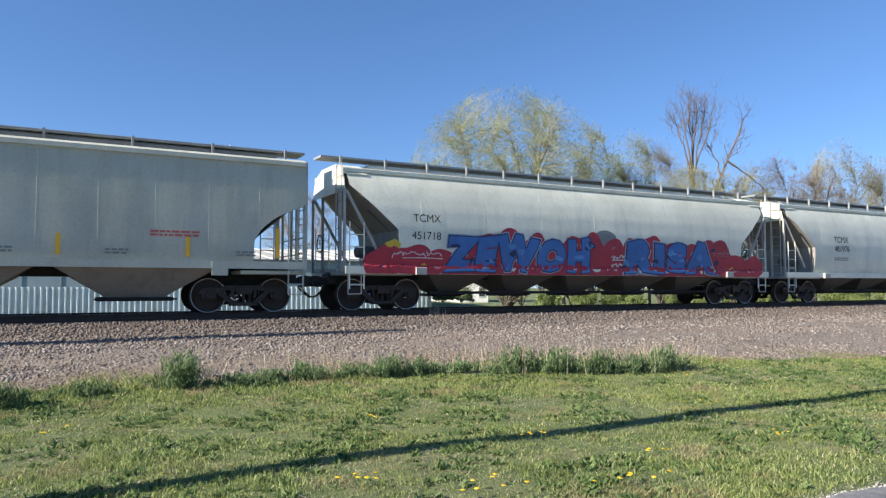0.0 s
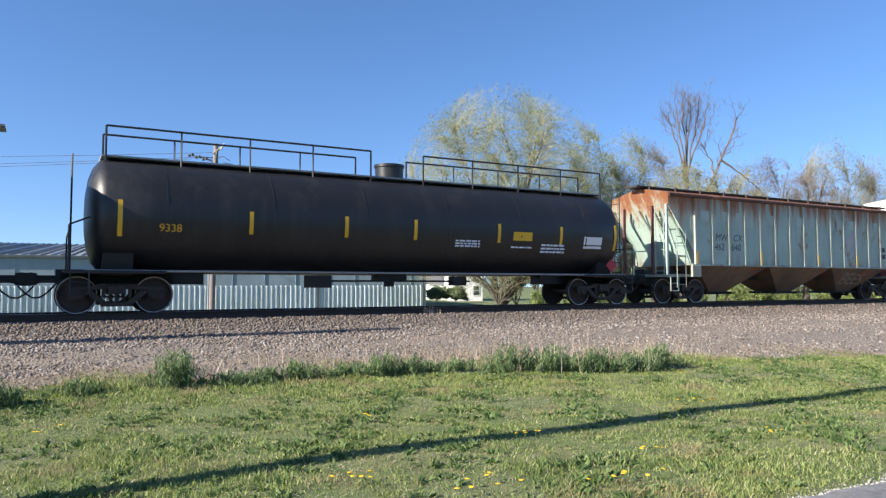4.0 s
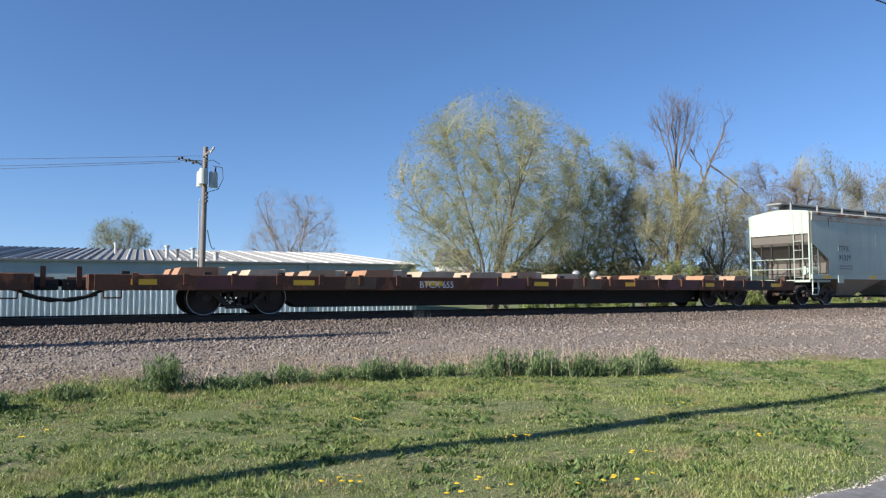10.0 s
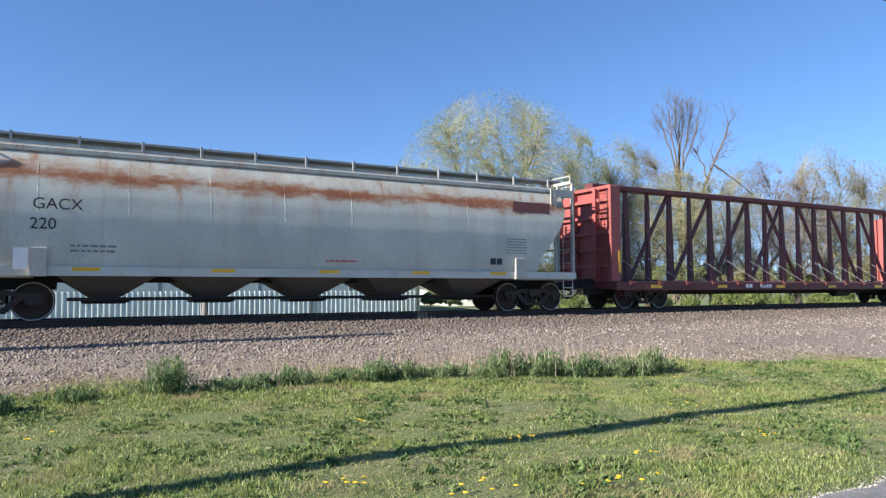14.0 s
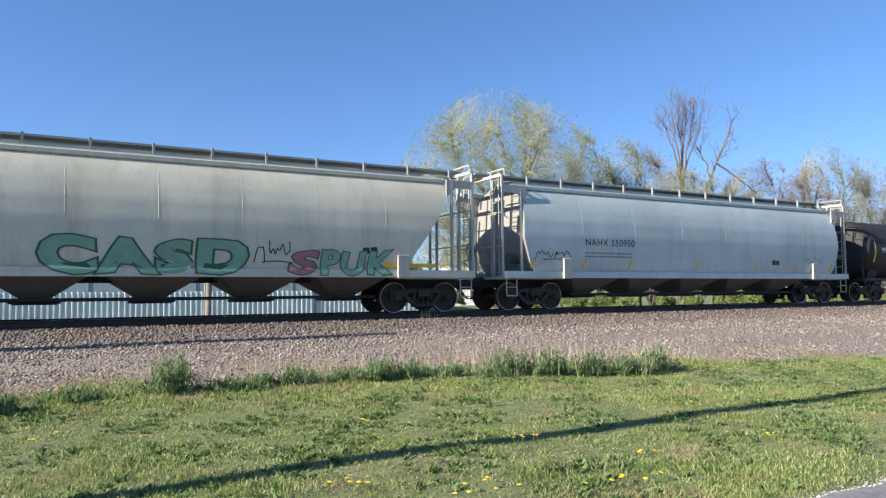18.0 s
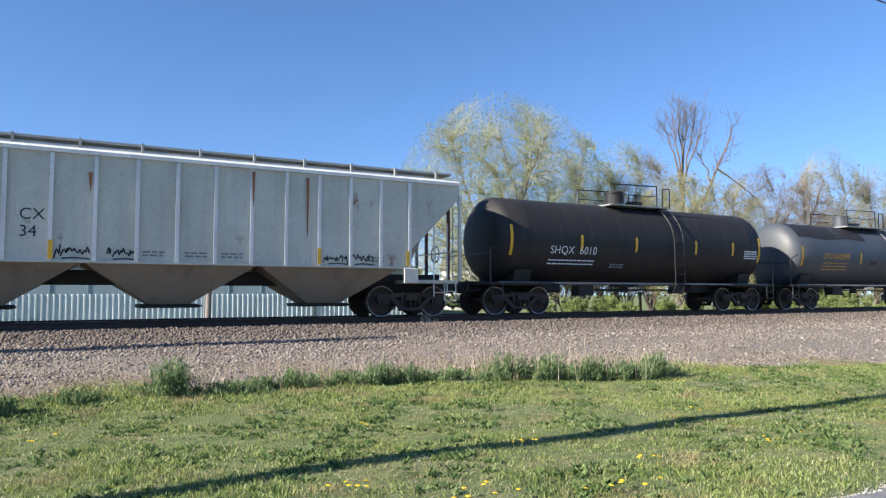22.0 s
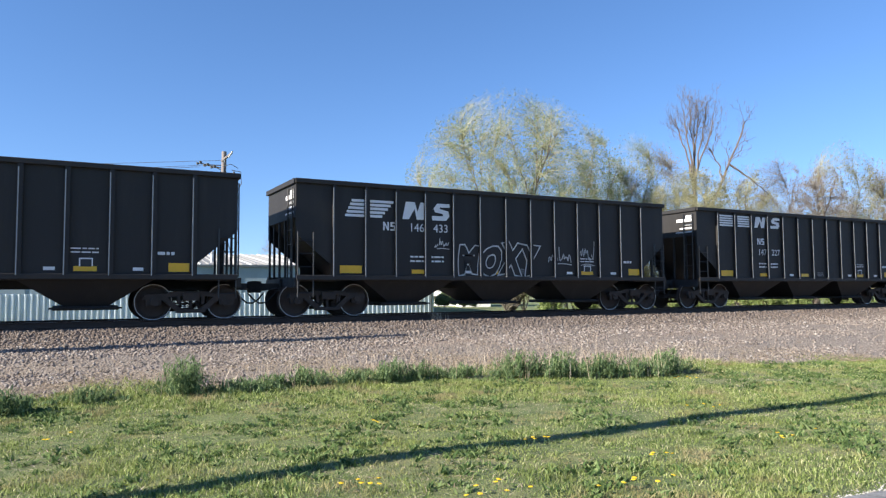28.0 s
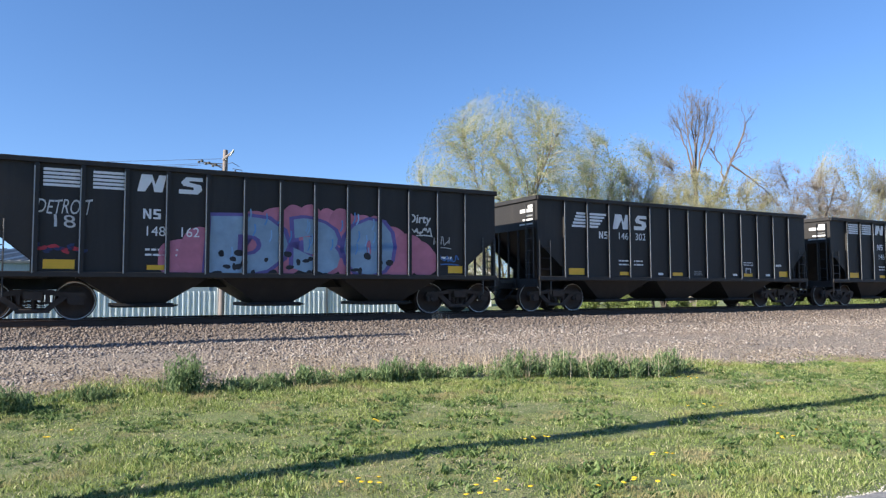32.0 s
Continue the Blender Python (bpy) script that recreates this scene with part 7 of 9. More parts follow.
def build_coal_train():
    cars = [(-392.46, 1, "145", "256"), (-407.87, 0, "148", "003"), (-423.18, 0, "148", "031"), (-438.57, 1, "146", "257"), (-453.87, 0, "147", "227"), (-469.38, 1, "146", "433"),
            (-484.69, 0, "146", "651"), (-500.16, 0, "149", "175"), (-515.6, 0, "146", "523"), (-531.1, 1, "146", "302"), (-546.5, 0, "148", "162")]
    extras = {1: ", purple sprayed face", 5: ", white graffiti letters", 8: ", pale blue graffiti outlines", 10: ", pink and blue graffiti"}
    y = -1.474
    for i, (mid, style, a, b) in enumerate(cars):
        c = open_hopper("coal_hopper_car", "black open coal hopper, white lettering" + extras.get(i, ""), mid)
        coal_marks(c, style, (a, b), i)
        if i == 1:
            part("purple_blob", blob(-4.55, 1.60, 0.52, 0.56, y, 0.006, 5, rough=0.10), M["s_purple"], c, "sprayed purple round shape")
            for dx, dz, rx in ((-0.18, 0.16, 0.13), (0.16, 0.12, 0.15)):
                part("pale_ring", blob(-4.55 + dx, 1.62 + dz, rx, rx * 0.9, y, 0.010, 8, 20, 0.05), M["s_lilac"], c)
                part("purple_eye", blob(-4.55 + dx, 1.62 + dz, rx * 0.6, rx * 0.55, y, 0.013, 9, 16, 0.05), M["s_purple"], c)
            part("pale_outline", ribbon(smooth_line([(-4.9, 1.45), (-4.75, 1.2), (-4.4, 1.18), (-4.15, 1.42), (-4.1, 1.9), (-4.3, 2.18), (-4.75, 2.2)], 4), 0.05, y, 0.011), M["s_lilac"], c)
            part("pale_mouth", ribbon(smooth_line([(-4.8, 1.42), (-4.6, 1.33), (-4.4, 1.36), (-4.28, 1.48)], 4), 0.06, y, 0.011), M["s_lilac"], c)
            for k in range(4):
                part("pale_ray", ribbon([(-4.85 + 0.16 * k, 2.18), (-4.95 + 0.16 * k, 2.42)], 0.03, y, 0.011), M["s_lilac"], c)
            word(c, "UREUSI", -0.75, 1.12, 3.8, 1.0, y, [("outline", M["s_mist"], 0.020), ("sprayed_fill", M["black_flat"], -0.006)], 0.0, 0.08, 13, "thin pale outlined letters", 0.05)
        if i == 3:
            tag(c, -1.2, 1.5, 0.8, 0.25, 4, y, M["s_white"], 15, 0.03)
            tag(c, 0.0, 1.55, 0.8, 0.25, 5, y, M["s_silver"], 16, 0.03)
        if i == 5:
            word(c, "MOXY", -1.75, 1.15, 3.1, 1.05, y, [("outline", M["s_white"], 0.032), ("sprayed_fill", M["black_flat"], -0.006)], 0.05, 0.08, 17, "white outlined graffiti letters", 0.06)
            tag(c, 1.7, 1.6, 0.9, 0.5, 4, y, M["s_silver"], 18, 0.04)
            tag(c, 2.9, 1.6, 0.7, 0.7, 3, y, M["s_silver"], 19, 0.04)
            tag(c, -2.6, 2.0, 0.5, 0.3, 3, y, M["s_white"], 20, 0.03)
        if i == 8:
            word(c, "iPBATE", -2.9, 1.08, 5.0, 1.1, y, [("outline", M["s_mist"], 0.020), ("sprayed_fill", M["black_flat"], -0.006)], 0.05, 0.08, 21, "pale blue outlined graffiti letters", 0.05)
            tag(c, 1.9, 1.2, 0.7, 0.55, 3, y, M["s_silver"], 22, 0.05)
        if i == 10:
            for j in range(15):
                x = -2.6 + 6.9 * j / 14
                top = 1.50 + 1.48 * math.sin(math.pi * (0.04 + 0.90 * j / 14)) ** 0.6
                part("pink_cloud", blob(x, (1.2 + top) / 2, 0.52, (top - 1.2) / 2 + 0.1, y, 0.004 + 0.0003 * j, 200 + j, rough=0.08, floor=1.06), M["s_pink"], c, "sprayed pink cloud")
            word(c, "D30", -2.0, 1.04, 5.5, 1.75, y - 0.004, [("outline", M["s_violet"], 0.05), ("sprayed_fill", M["s_slate"], 0.0)], 0.0, 0.04, 77, "large slate-blue letters with violet outline", 0.09)
            rz = random.Random(77)
            for j in range(26):                          # bone-coloured wear, cracks and dark holes in the letters
                a, b = -1.7 + 5.0 * rz.random(), 1.15 + 0.55 * rz.random() ** 1.5
                part("dark_spot", blob(a, b, 0.05 + 0.08 * rz.random(), 0.05 + 0.06 * rz.random(), y, 0.0215, j, 14, 0.1), M["s_black"], c)
            for j in range(22):
                a, b = -1.7 + 5.0 * rz.random(), 1.5 + 1.1 * rz.random()
                part("pale_streak", ribbon(smooth_line([(a, b), (a + 0.08, b + 0.14), (a + 0.05, b + 0.32)], 3), 0.04, y, 0.020), M["s_ltblue"] if j % 2 else M["s_blue2"], c)
            word(c, "DETROIT", -5.75, 2.52, 1.15, 0.36, y, [("scrawl", M["s_white"], 0.0)], 0.1, 0.08, 24, "white sprayed scrawl")
            word(c, "18", -5.4, 2.2, 0.45, 0.28, y, [("scrawl", M["s_white"], 0.0)], 0.0, 0.08, 28, "white sprayed scrawl")
            for k in range(9):
                part("red_smear" if k % 2 else "blue_smear", blob(-5.75 + 0.12 * k, 1.75 - 0.05 * (k % 3), 0.10, 0.06, y, 0.005, k, 12, 0.3), M["s_red"] if k % 2 else M["s_navy"], c)
            lettering(c, "Dirty", 3.80, 2.72, 0.26, M["s_white"], y, shear=0.1, fat=0.008)
            tag(c, 3.95, 2.35, 0.65, 0.28, 4, y, M["s_white"], 25, 0.05)
            tag(c, 4.65, 2.0, 0.6, 0.4, 3, y, M["s_silver"], 26, 0.04)
            tag(c, 4.7, 1.5, 0.8, 0.3, 4, y, M["s_blue"], 27, 0.05)


def build_boxcar():
    c = car_root("boxcar", "weathered dark red boxcar covered with graffiti", -21.515, "boxcar")
    m, w = M["red"], M["w_ink"]
    half, top, low = 9.12, 4.95, 0.98
    part("body", G().prism([(-1.48, low), (-1.48, top), (-1.42, top + 0.04), (0, top + 0.18), (1.42, top + 0.04), (1.48, top), (1.48, low)], -half, half), m, c)
    part("roof", G().prism([(-1.55, top - 0.02), (-1.55, top + 0.03), (0, top + 0.21), (1.55, top + 0.03), (1.55, top - 0.02), (0, top + 0.16)], -half - 0.02, half - 1.7), M["galv"], c, "ribbed metal roof")
    for y in (-1, 1):
        a, b = sorted((y * 1.47, y * 1.58))
        me = G().block(-0.06, 0.06, a, b, low + 0.08, top - 0.06).mesh("side_post", M["red_post"])
        xs = [-9.05, -8.32, -7.32, -6.4, -5.65, -4.9, -4.2, -3.5, -2.75, 2.62, 3.5, 4.3, 5.2, 5.9, 6.7, 7.5, 8.25, 9.05]
        for x in xs:
            part("side_post", me, None, c, "vertical side post with faded orange face").location = (x, 0, 0)
        part("side_sill", G().block(-half, half, min(y * 1.48, y * 1.56), max(y * 1.48, y * 1.56), 0.72, 1.05), m, c)
        part("top_rail", G().block(-half, half, min(y * 1.48, y * 1.56), max(y * 1.48, y * 1.56), top - 0.10, top), m, c)
        if y < 0:
            for x0, x1 in ((-2.5, 0.0), (0.0, 2.5)):
                d = part("plug_door", G().block(x0 + 0.03, x1 - 0.03, -1.56, -1.48, 1.12, top - 0.18), m, c, "sliding plug door")
                for z in (1.6, 2.4, 3.2, 4.0):
                    part("door_rib", G().block(x0 + 0.12, x1 - 0.12, -1.585, -1.56, z, z + 0.10), m, d)
                for x in (x0 + 0.5, x1 - 0.5):
                    part("lock_bar", G().rod((x, -1.60, 1.15), (x, -1.60, top - 0.2), 0.028, 6), M["rust"], d, "vertical locking bar")
            part("door_track", G().block(-2.6, 6.2, -1.62, -1.55, 1.02, 1.12), M["rust"], c)
            part("handle_box", G().block(-0.9, -0.6, -1.63, -1.56, 1.9, 2.3), M["s_silver"], c)
    for d in (-1, 1):
        x = d * half
        for i in range(7):
            z = 1.35 + i * 0.50
            part("end_corrugation", G().rod((x + d * 0.01, -1.38, z), (x + d * 0.01, 1.38, z), 0.09, 8), M["red_bright"], c)
        part("end_cap", G().prism([(-1.46, 4.45), (-1.46, top), (0, top + 0.16), (1.46, top), (1.46, 4.45)], min(x, x + d * 0.10), max(x, x + d * 0.10)), M["white_roof"], c, "white upper end panel")
        ladder(c, d * (half - 0.35), -1.58, 1.05, 2.35, M["red_bright"], 0.5, 0.38)
        ladder(c, x + d * 0.14, -1.1, 1.0, 2.6, M["maroon"], 0.45, 0.38, "end_ladder", along=False)
        sill_step(c, d * (half - 0.35), -1.5, M["maroon"])
        part("end_sill", G().block(min(x, x + d * 0.2), max(x, x + d * 0.2), -1.45, 1.45, 0.82, 1.1), M["dark"], c)
    part("underframe", G().block(-half + 0.1, half - 0.1, -0.35, 0.35, 0.62, 0.98).block(-4.5, -3.2, -1.2, -0.6, 0.55, 0.95).block(1.5, 2.6, -1.3, -0.5, 0.5, 0.95), M["dark"], c)
    running_gear(c, half + 0.35, 6.915)
    brake_wheel(c, half + 0.25, 0.4, 3.2)
    y = -1.486
    part("roundel", blob(-7.28, 4.08, 0.62, 0.62, y, 0.004, 1, 36, 0.0), M["maroon"], c, "faded round emblem")
    part("roundel_post", G().box(-7.376, -7.264, -1.583, -1.5805, 3.48, 4.68), M["k_ink"], c)
    part("roundel_ring", blob(-7.28, 4.08, 0.50, 0.50, y, 0.008, 1, 36, 0.0), M["maroon"], c)
    part("roundel_core", blob(-7.28, 4.05, 0.34, 0.36, y, 0.012, 2, 36, 0.10), M["k_ink"], c)
    for dx, dz, rx, rz in ((-0.13, 0.0, 0.09, 0.26), (0.13, 0.0, 0.09, 0.26), (0.0, 0.22, 0.14, 0.10), (0.0, -0.28, 0.10, 0.07)):
        part("roundel_figure", blob(-7.28 + dx, 4.05 + dz, rx, rz, y, 0.016, 3, 20, 0.1), M["grey_under"], c)
    for i in range(22):
        a = i * 6.283 / 22
        part("roundel_print", blob(-7.28 + 0.56 * math.cos(a), 4.08 + 0.56 * math.sin(a), 0.035, 0.035, y, 0.010, i, 8, 0.0), M["tan"], c)
    for i, wd in enumerate((1.9, 1.5, 1.7)):
        bars(c, -6.45, 4.32 - i * 0.34, wd, 1, M["s_silver"], -1.592, 0.16, 0.3, i)
    bars(c, -7.95, 2.72, 0.5, 1, w, y, 0.22)
    lettering(c, "218", -8.1, 2.18, 0.27, w, y)
    lettering(c, "086", -7.1, 2.18, 0.27, w, y)
    for x in (-1.6, 1.2):
        bars(c, x, 4.42, 0.95, 4, w, -1.59, 0.06, 0.12)
    gy = -1.59
    silver = [("outline", M["g_ink"], 0.035), ("sprayed_fill", M["s_silver"], 0.0)]
    part("grey_haze", blob(-4.5, 1.25, 2.4, 0.55, gy, 0.0035, 16, rough=0.2, floor=0.74), M["s_smoke"], c, "grey sprayed haze")
    part("blue_haze", blob(-4.1, 2.05, 1.9, 0.36, gy, 0.003, 7, rough=0.25), M["s_haze"], c, "blue sprayed haze")
    part("grey_haze", blob(-1.3, 1.0, 1.4, 0.24, gy, 0.004, 18, rough=0.3), M["s_smoke"], c)
    word(c, "FI", -8.35, 0.80, 1.45, 0.95, gy, silver, 0.1, 0.05, 301, "pale spray-painted letters", 0.05)
    word(c, "KAMER", -6.75, 0.76, 5.0, 1.40, gy - 0.002, silver, 0.05, 0.07, 302, "large silver spray-painted letters", 0.085)
    rr = random.Random(8)
    for i in range(16):
        part("pale_fade", blob(-6.5 + 4.4 * rr.random(), 1.0 + 0.9 * rr.random(), 0.10 + 0.16 * rr.random(), 0.05 + 0.08 * rr.random(), gy, 0.0215, i, 12, 0.3), M["s_white"] if i % 2 else M["s_smoke"], c)
    for i, (x, z, rx, rz, mm) in enumerate(((0.75, 1.25, 0.75, 0.50, "s_blue"), (1.9, 1.35, 1.0, 0.62, "s_blue2"), (1.0, 1.95, 0.8, 0.30, "s_grn2"), (2.5, 1.95, 0.55, 0.35, "s_sky"), (1.6, 2.12, 0.7, 0.18, "s_green"))):
        part("blue_patch", blob(x, z, rx, rz, gy, 0.004 + i * 0.0005, 310 + i, rough=0.2, floor=0.80), M[mm], c, "sprayed blue and green mass")
    part("pink_mouth", blob(1.45, 1.80, 0.98, 0.27, gy, 0.010, 320, rough=0.06), M["s_pink"], c)
    part("white_teeth", blob(1.45, 1.78, 0.72, 0.10, gy, 0.013, 321, rough=0.08), M["s_white"], c)
    part("teal_band", blob(1.5, 1.40, 0.85, 0.13, gy, 0.012, 323, rough=0.12), M["s_teal"], c)
    word(c, "FATNOWE", 0.35, 0.88, 2.35, 0.38, gy - 0.008, [("outline", M["s_navy"], 0.05), ("sprayed_fill", M["s_white"], 0.0)], 0.1, 0.06, 322, "white spray-painted letters", 0.02)
    leaf = [("halo", M["s_mist"], 0.055), ("outline", M["s_dgreen"], 0.045), ("sprayed_fill", M["s_green"], -0.012)]
    word(c, "8", 2.65, 0.86, 1.75, 1.45, gy, leaf, 0.0, 0.05, 331, "green spray-painted letters", 0.05)
    word(c, "U", 4.05, 0.84, 1.55, 1.72, gy - 0.004, [("outline", M["s_black"], 0.04), ("sprayed_fill", M["s_silver"], 0.0)], 0.0, 0.06, 332, "silver spray-painted letter", 0.05)
    word(c, "FL", 5.15, 0.82, 2.25, 1.50, gy, leaf, 0.05, 0.05, 333, "green spray-painted letters", 0.05)
    part("dark_green_mass", blob(4.9, 1.15, 2.0, 0.36, gy, 0.0035, 334, rough=0.2), M["s_dgreen"], c)
    word(c, "FT", 6.95, 0.82, 1.85, 1.20, gy, silver, 0.05, 0.05, 341, "pale spray-painted letters", 0.05)
    for i in range(22):                                  # dark slashes and drips sprayed over the letters
        x = 2.9 + 4.2 * rr.random()
        part("dark_slash", blob(x, 1.1 + 0.9 * rr.random(), 0.03 + 0.05 * rr.random(), 0.10 + 0.16 * rr.random(), gy, 0.024, 400 + i, 12, 0.3), M["s_dgreen"] if i % 3 else M["s_navy"], c)
    for i in range(14):
        part("grey_slash", blob(-8.1 + 6.0 * rr.random(), 0.95 + 0.8 * rr.random(), 0.025 + 0.04 * rr.random(), 0.08 + 0.15 * rr.random(), gy, 0.0225, 430 + i, 12, 0.3), M["g_ink"] if i % 2 else M["s_haze"], c)
    thin = [("scrawl", M["s_silver"], -0.012)]
    word(c, "DLBER", -6.6, 2.42, 3.3, 0.62, gy, [("outline", M["s_silver"], 0.008), ("sprayed_fill", M["red"], -0.008)], 0.25, 0.16, 351, "thin sprayed outline letters")
    word(c, "BLOUR", -2.2, 2.86, 1.25, 0.44, gy, thin, 0.2, 0.15, 352, "thin sprayed scrawl")
    word(c, "BIG NOTE", -0.45, 2.86, 2.75, 0.46, gy, thin, 0.2, 0.15, 353, "thin sprayed scrawl")
    word(c, "EISM!!", 2.8, 2.35, 3.2, 0.62, gy, thin, 0.1, 0.2, 354, "thin sprayed scrawl")
    tag(c, 2.7, 2.75, 1.4, 0.45, 3, gy, M["s_silver"], 357, 0.03)
    word(c, "OLD", 6.2, 2.65, 0.75, 0.22, gy, thin, 0.1, 0.1, 355, "thin sprayed scrawl")
    word(c, "DTOC", 6.15, 2.38, 0.9, 0.22, gy, thin, 0.1, 0.1, 358, "thin sprayed scrawl")
    tag(c, 7.05, 2.66, 0.6, 0.2, 3, gy, M["s_silver"], 359, 0.03)
    tag(c, 8.2, 2.8, 0.7, 0.45, 4, gy, M["s_black"], 356, 0.04)
    tag(c, -9.0, 3.05, 1.1, 0.2, 4, gy, M["s_white"], 360, 0.06)
    for x in (-8.8, -7.0, -4.5, 8.8, 7.4):
        part("reflector", G().box(x - 0.3, x + 0.3, gy - 0.005, gy, 1.15, 1.30), M["yellow"], c, "yellow reflective strip")
    bars(c, 7.8, 2.1, 0.7, 5, w, y, 0.03, 0.1)


def build_flatcars():
    rnd = random.Random(2)
    for mid, num, m in ((-156.81, "655", M["rust"]), (-185.19, "567", M["rust"])):
        c = car_root("flatcar", "rusty brown long flatcar with timber blocks on deck", mid, "flatcar", "long flatcars")
        half = 13.5
        part("deck", G().block(-half, half, -1.48, 1.48, 0.93, 1.04), m, c)
        for y in (-1, 1):
            part("side_sill", G().block(-half, half, min(y * 1.40, y * 1.52), max(y * 1.40, y * 1.52), 0.66, 1.06), m, c, "deep rusted side sill")
        part("fish_belly", G().plate([(-8.9, 0.68), (8.9, 0.68), (8.1, 0.17), (-8.1, 0.17)], -0.40, 0.40), M["dark"], c)
        for d in (-1, 1):
            part("end_sill", G().block(min(d * half, d * (half + 0.12)), max(d * half, d * (half + 0.12)), -1.4, 1.4, 0.66, 1.06), m, c)
            part("cushion_unit", G().block(min(d * half, d * (half + 0.55)), max(d * half, d * (half + 0.55)), -0.3, 0.3, 0.70, 1.0), m, c)
            part("stake_bracket", G().box(d * (half + 0.3) - 0.06, d * (half + 0.3) + 0.06, -0.9, -0.75, 0.75, 1.25), m, c)
            sill_step(c, d * (half - 0.4), -1.46, M["rust"])
            part("train_line", G().path([(d * (half - 0.6), -1.0, 0.8), (d * (half + 0.2), -0.9, 0.50), (d * (half + 0.9), -0.7, 0.40), (d * (half + 1.5), -0.6, 0.55)], 0.035, 6), M["dark"], c, "thick black cable")
        for i in range(22):
            x = -12.6 + 25.2 * i / 21
            if (-5.0 if num == "655" else -6.5) < x < (-2.9 if num == "655" else -4.3):
                continue
            part("stake_pocket", G().block(x - 0.07, x + 0.07, -1.56, -1.52, 0.80, 1.10), m, c)
        spots = (-11.6, -9.8, -8.1, -6.4, -4.55, -2.8, -1.0, 0.7, 4.55, 6.3, 8.05, 9.9) if num == "655" else (-11.2, -8.9, -6.1, -1.1, 0.1, 3.3, 6.3, 8.6, 11.0)
        for x in spots:                                  # timber risers in pairs across the deck, their ends bleached
            L, hz = (rnd.uniform(0.75, 1.05), rnd.uniform(0.20, 0.25)) if x < 3 and num == "655" else (rnd.uniform(0.5, 0.8), rnd.uniform(0.17, 0.23))
            mm = M[("orange_wood", "riser", "wood_block", "riser", "orange_wood")[rnd.randrange(5)]]
            e = L + rnd.uniform(0.16, 0.30)
            for y0, y1 in ((-1.27, -0.25), (0.25, 1.27)):
                part("timber_block", G().plate([(x, 1.04), (x + L, 1.04), (x + L, 1.04 + hz), (x + 0.10, 1.04 + hz * 0.86)], y0, y1), mm, c, "stained timber riser block")
                part("pale_end", G().block(x + L + 0.003, x + e, y0 + 0.01, y1 - 0.01, 1.04, 1.04 + hz * 0.97, 0.02), M["wood_block"], c, "pale weathered timber end")
        for i in range(14):
            part("chain_lug", G().block(-12.9 + 1.95 * i, -12.72 + 1.95 * i, -1.46, -1.34, 1.04, 1.04 + 0.10, 0.01), M["dark"], c)
        for x in (1.9, 2.7) if num == "655" else (-12.4, -3.4, -1.35, 4.9):
            part("tiedown_ball", G().loft([[(x + r * math.cos(a * 0.5236), -0.95 + r * math.sin(a * 0.5236), 1.04 + z) for a in range(12)] for r, z in ((0.07, 0.0), (0.08, 0.08), (0.13, 0.13), (0.15, 0.20), (0.13, 0.27), (0.07, 0.32))]), M["galv"], c)
        y = -1.526
        lettering(c, "BTCX " + num, -4.7 if num == "655" else -6.2, 0.74, 0.20, M["w_ink"], y)
        for i in range(7):
            x = -12.4 + 4.1 * i
            part("reflector", G().box(x - 0.3, x + 0.3, y - 0.004, y, 0.80, 0.94), M["yellow"], c, "yellow reflective strip")
        for i, (x, wd, mm) in enumerate(((-10.4, 0.8, "maroon"), (-6.6, 0.5, "tan_dark"), (-1.6, 0.9, "maroon"), (1.9, 0.7, "tan_dark"), (6.6, 0.9, "maroon"), (10.9, 1.3, "black_flat"))):
            part("patched_paint", G().plate([(x - wd, 0.70), (x + wd * 0.9, 0.70), (x + wd, 1.03), (x - wd * 0.8, 1.03)], y - 0.002, y + 0.001), M[mm], c)
        if num == "567":
            tag(c, 10.1, 0.78, 1.6, 0.18, 4, y - 0.002, M["s_silver"], 55, 0.05)
        for d in (-1, 1):
            bogie(c, d * 9.925)
            cp = part("coupler", COUPLERS[d], None, c, "cast steel coupler")
            cp.location = (d * (half + 0.62), 0, 0)
            part("draft_sill", G().block(min(d * 8.5, d * (half + 0.65)), max(d * 8.5, d * (half + 0.65)), -0.32, 0.32, 0.66, 0.95), M["dark"], c)


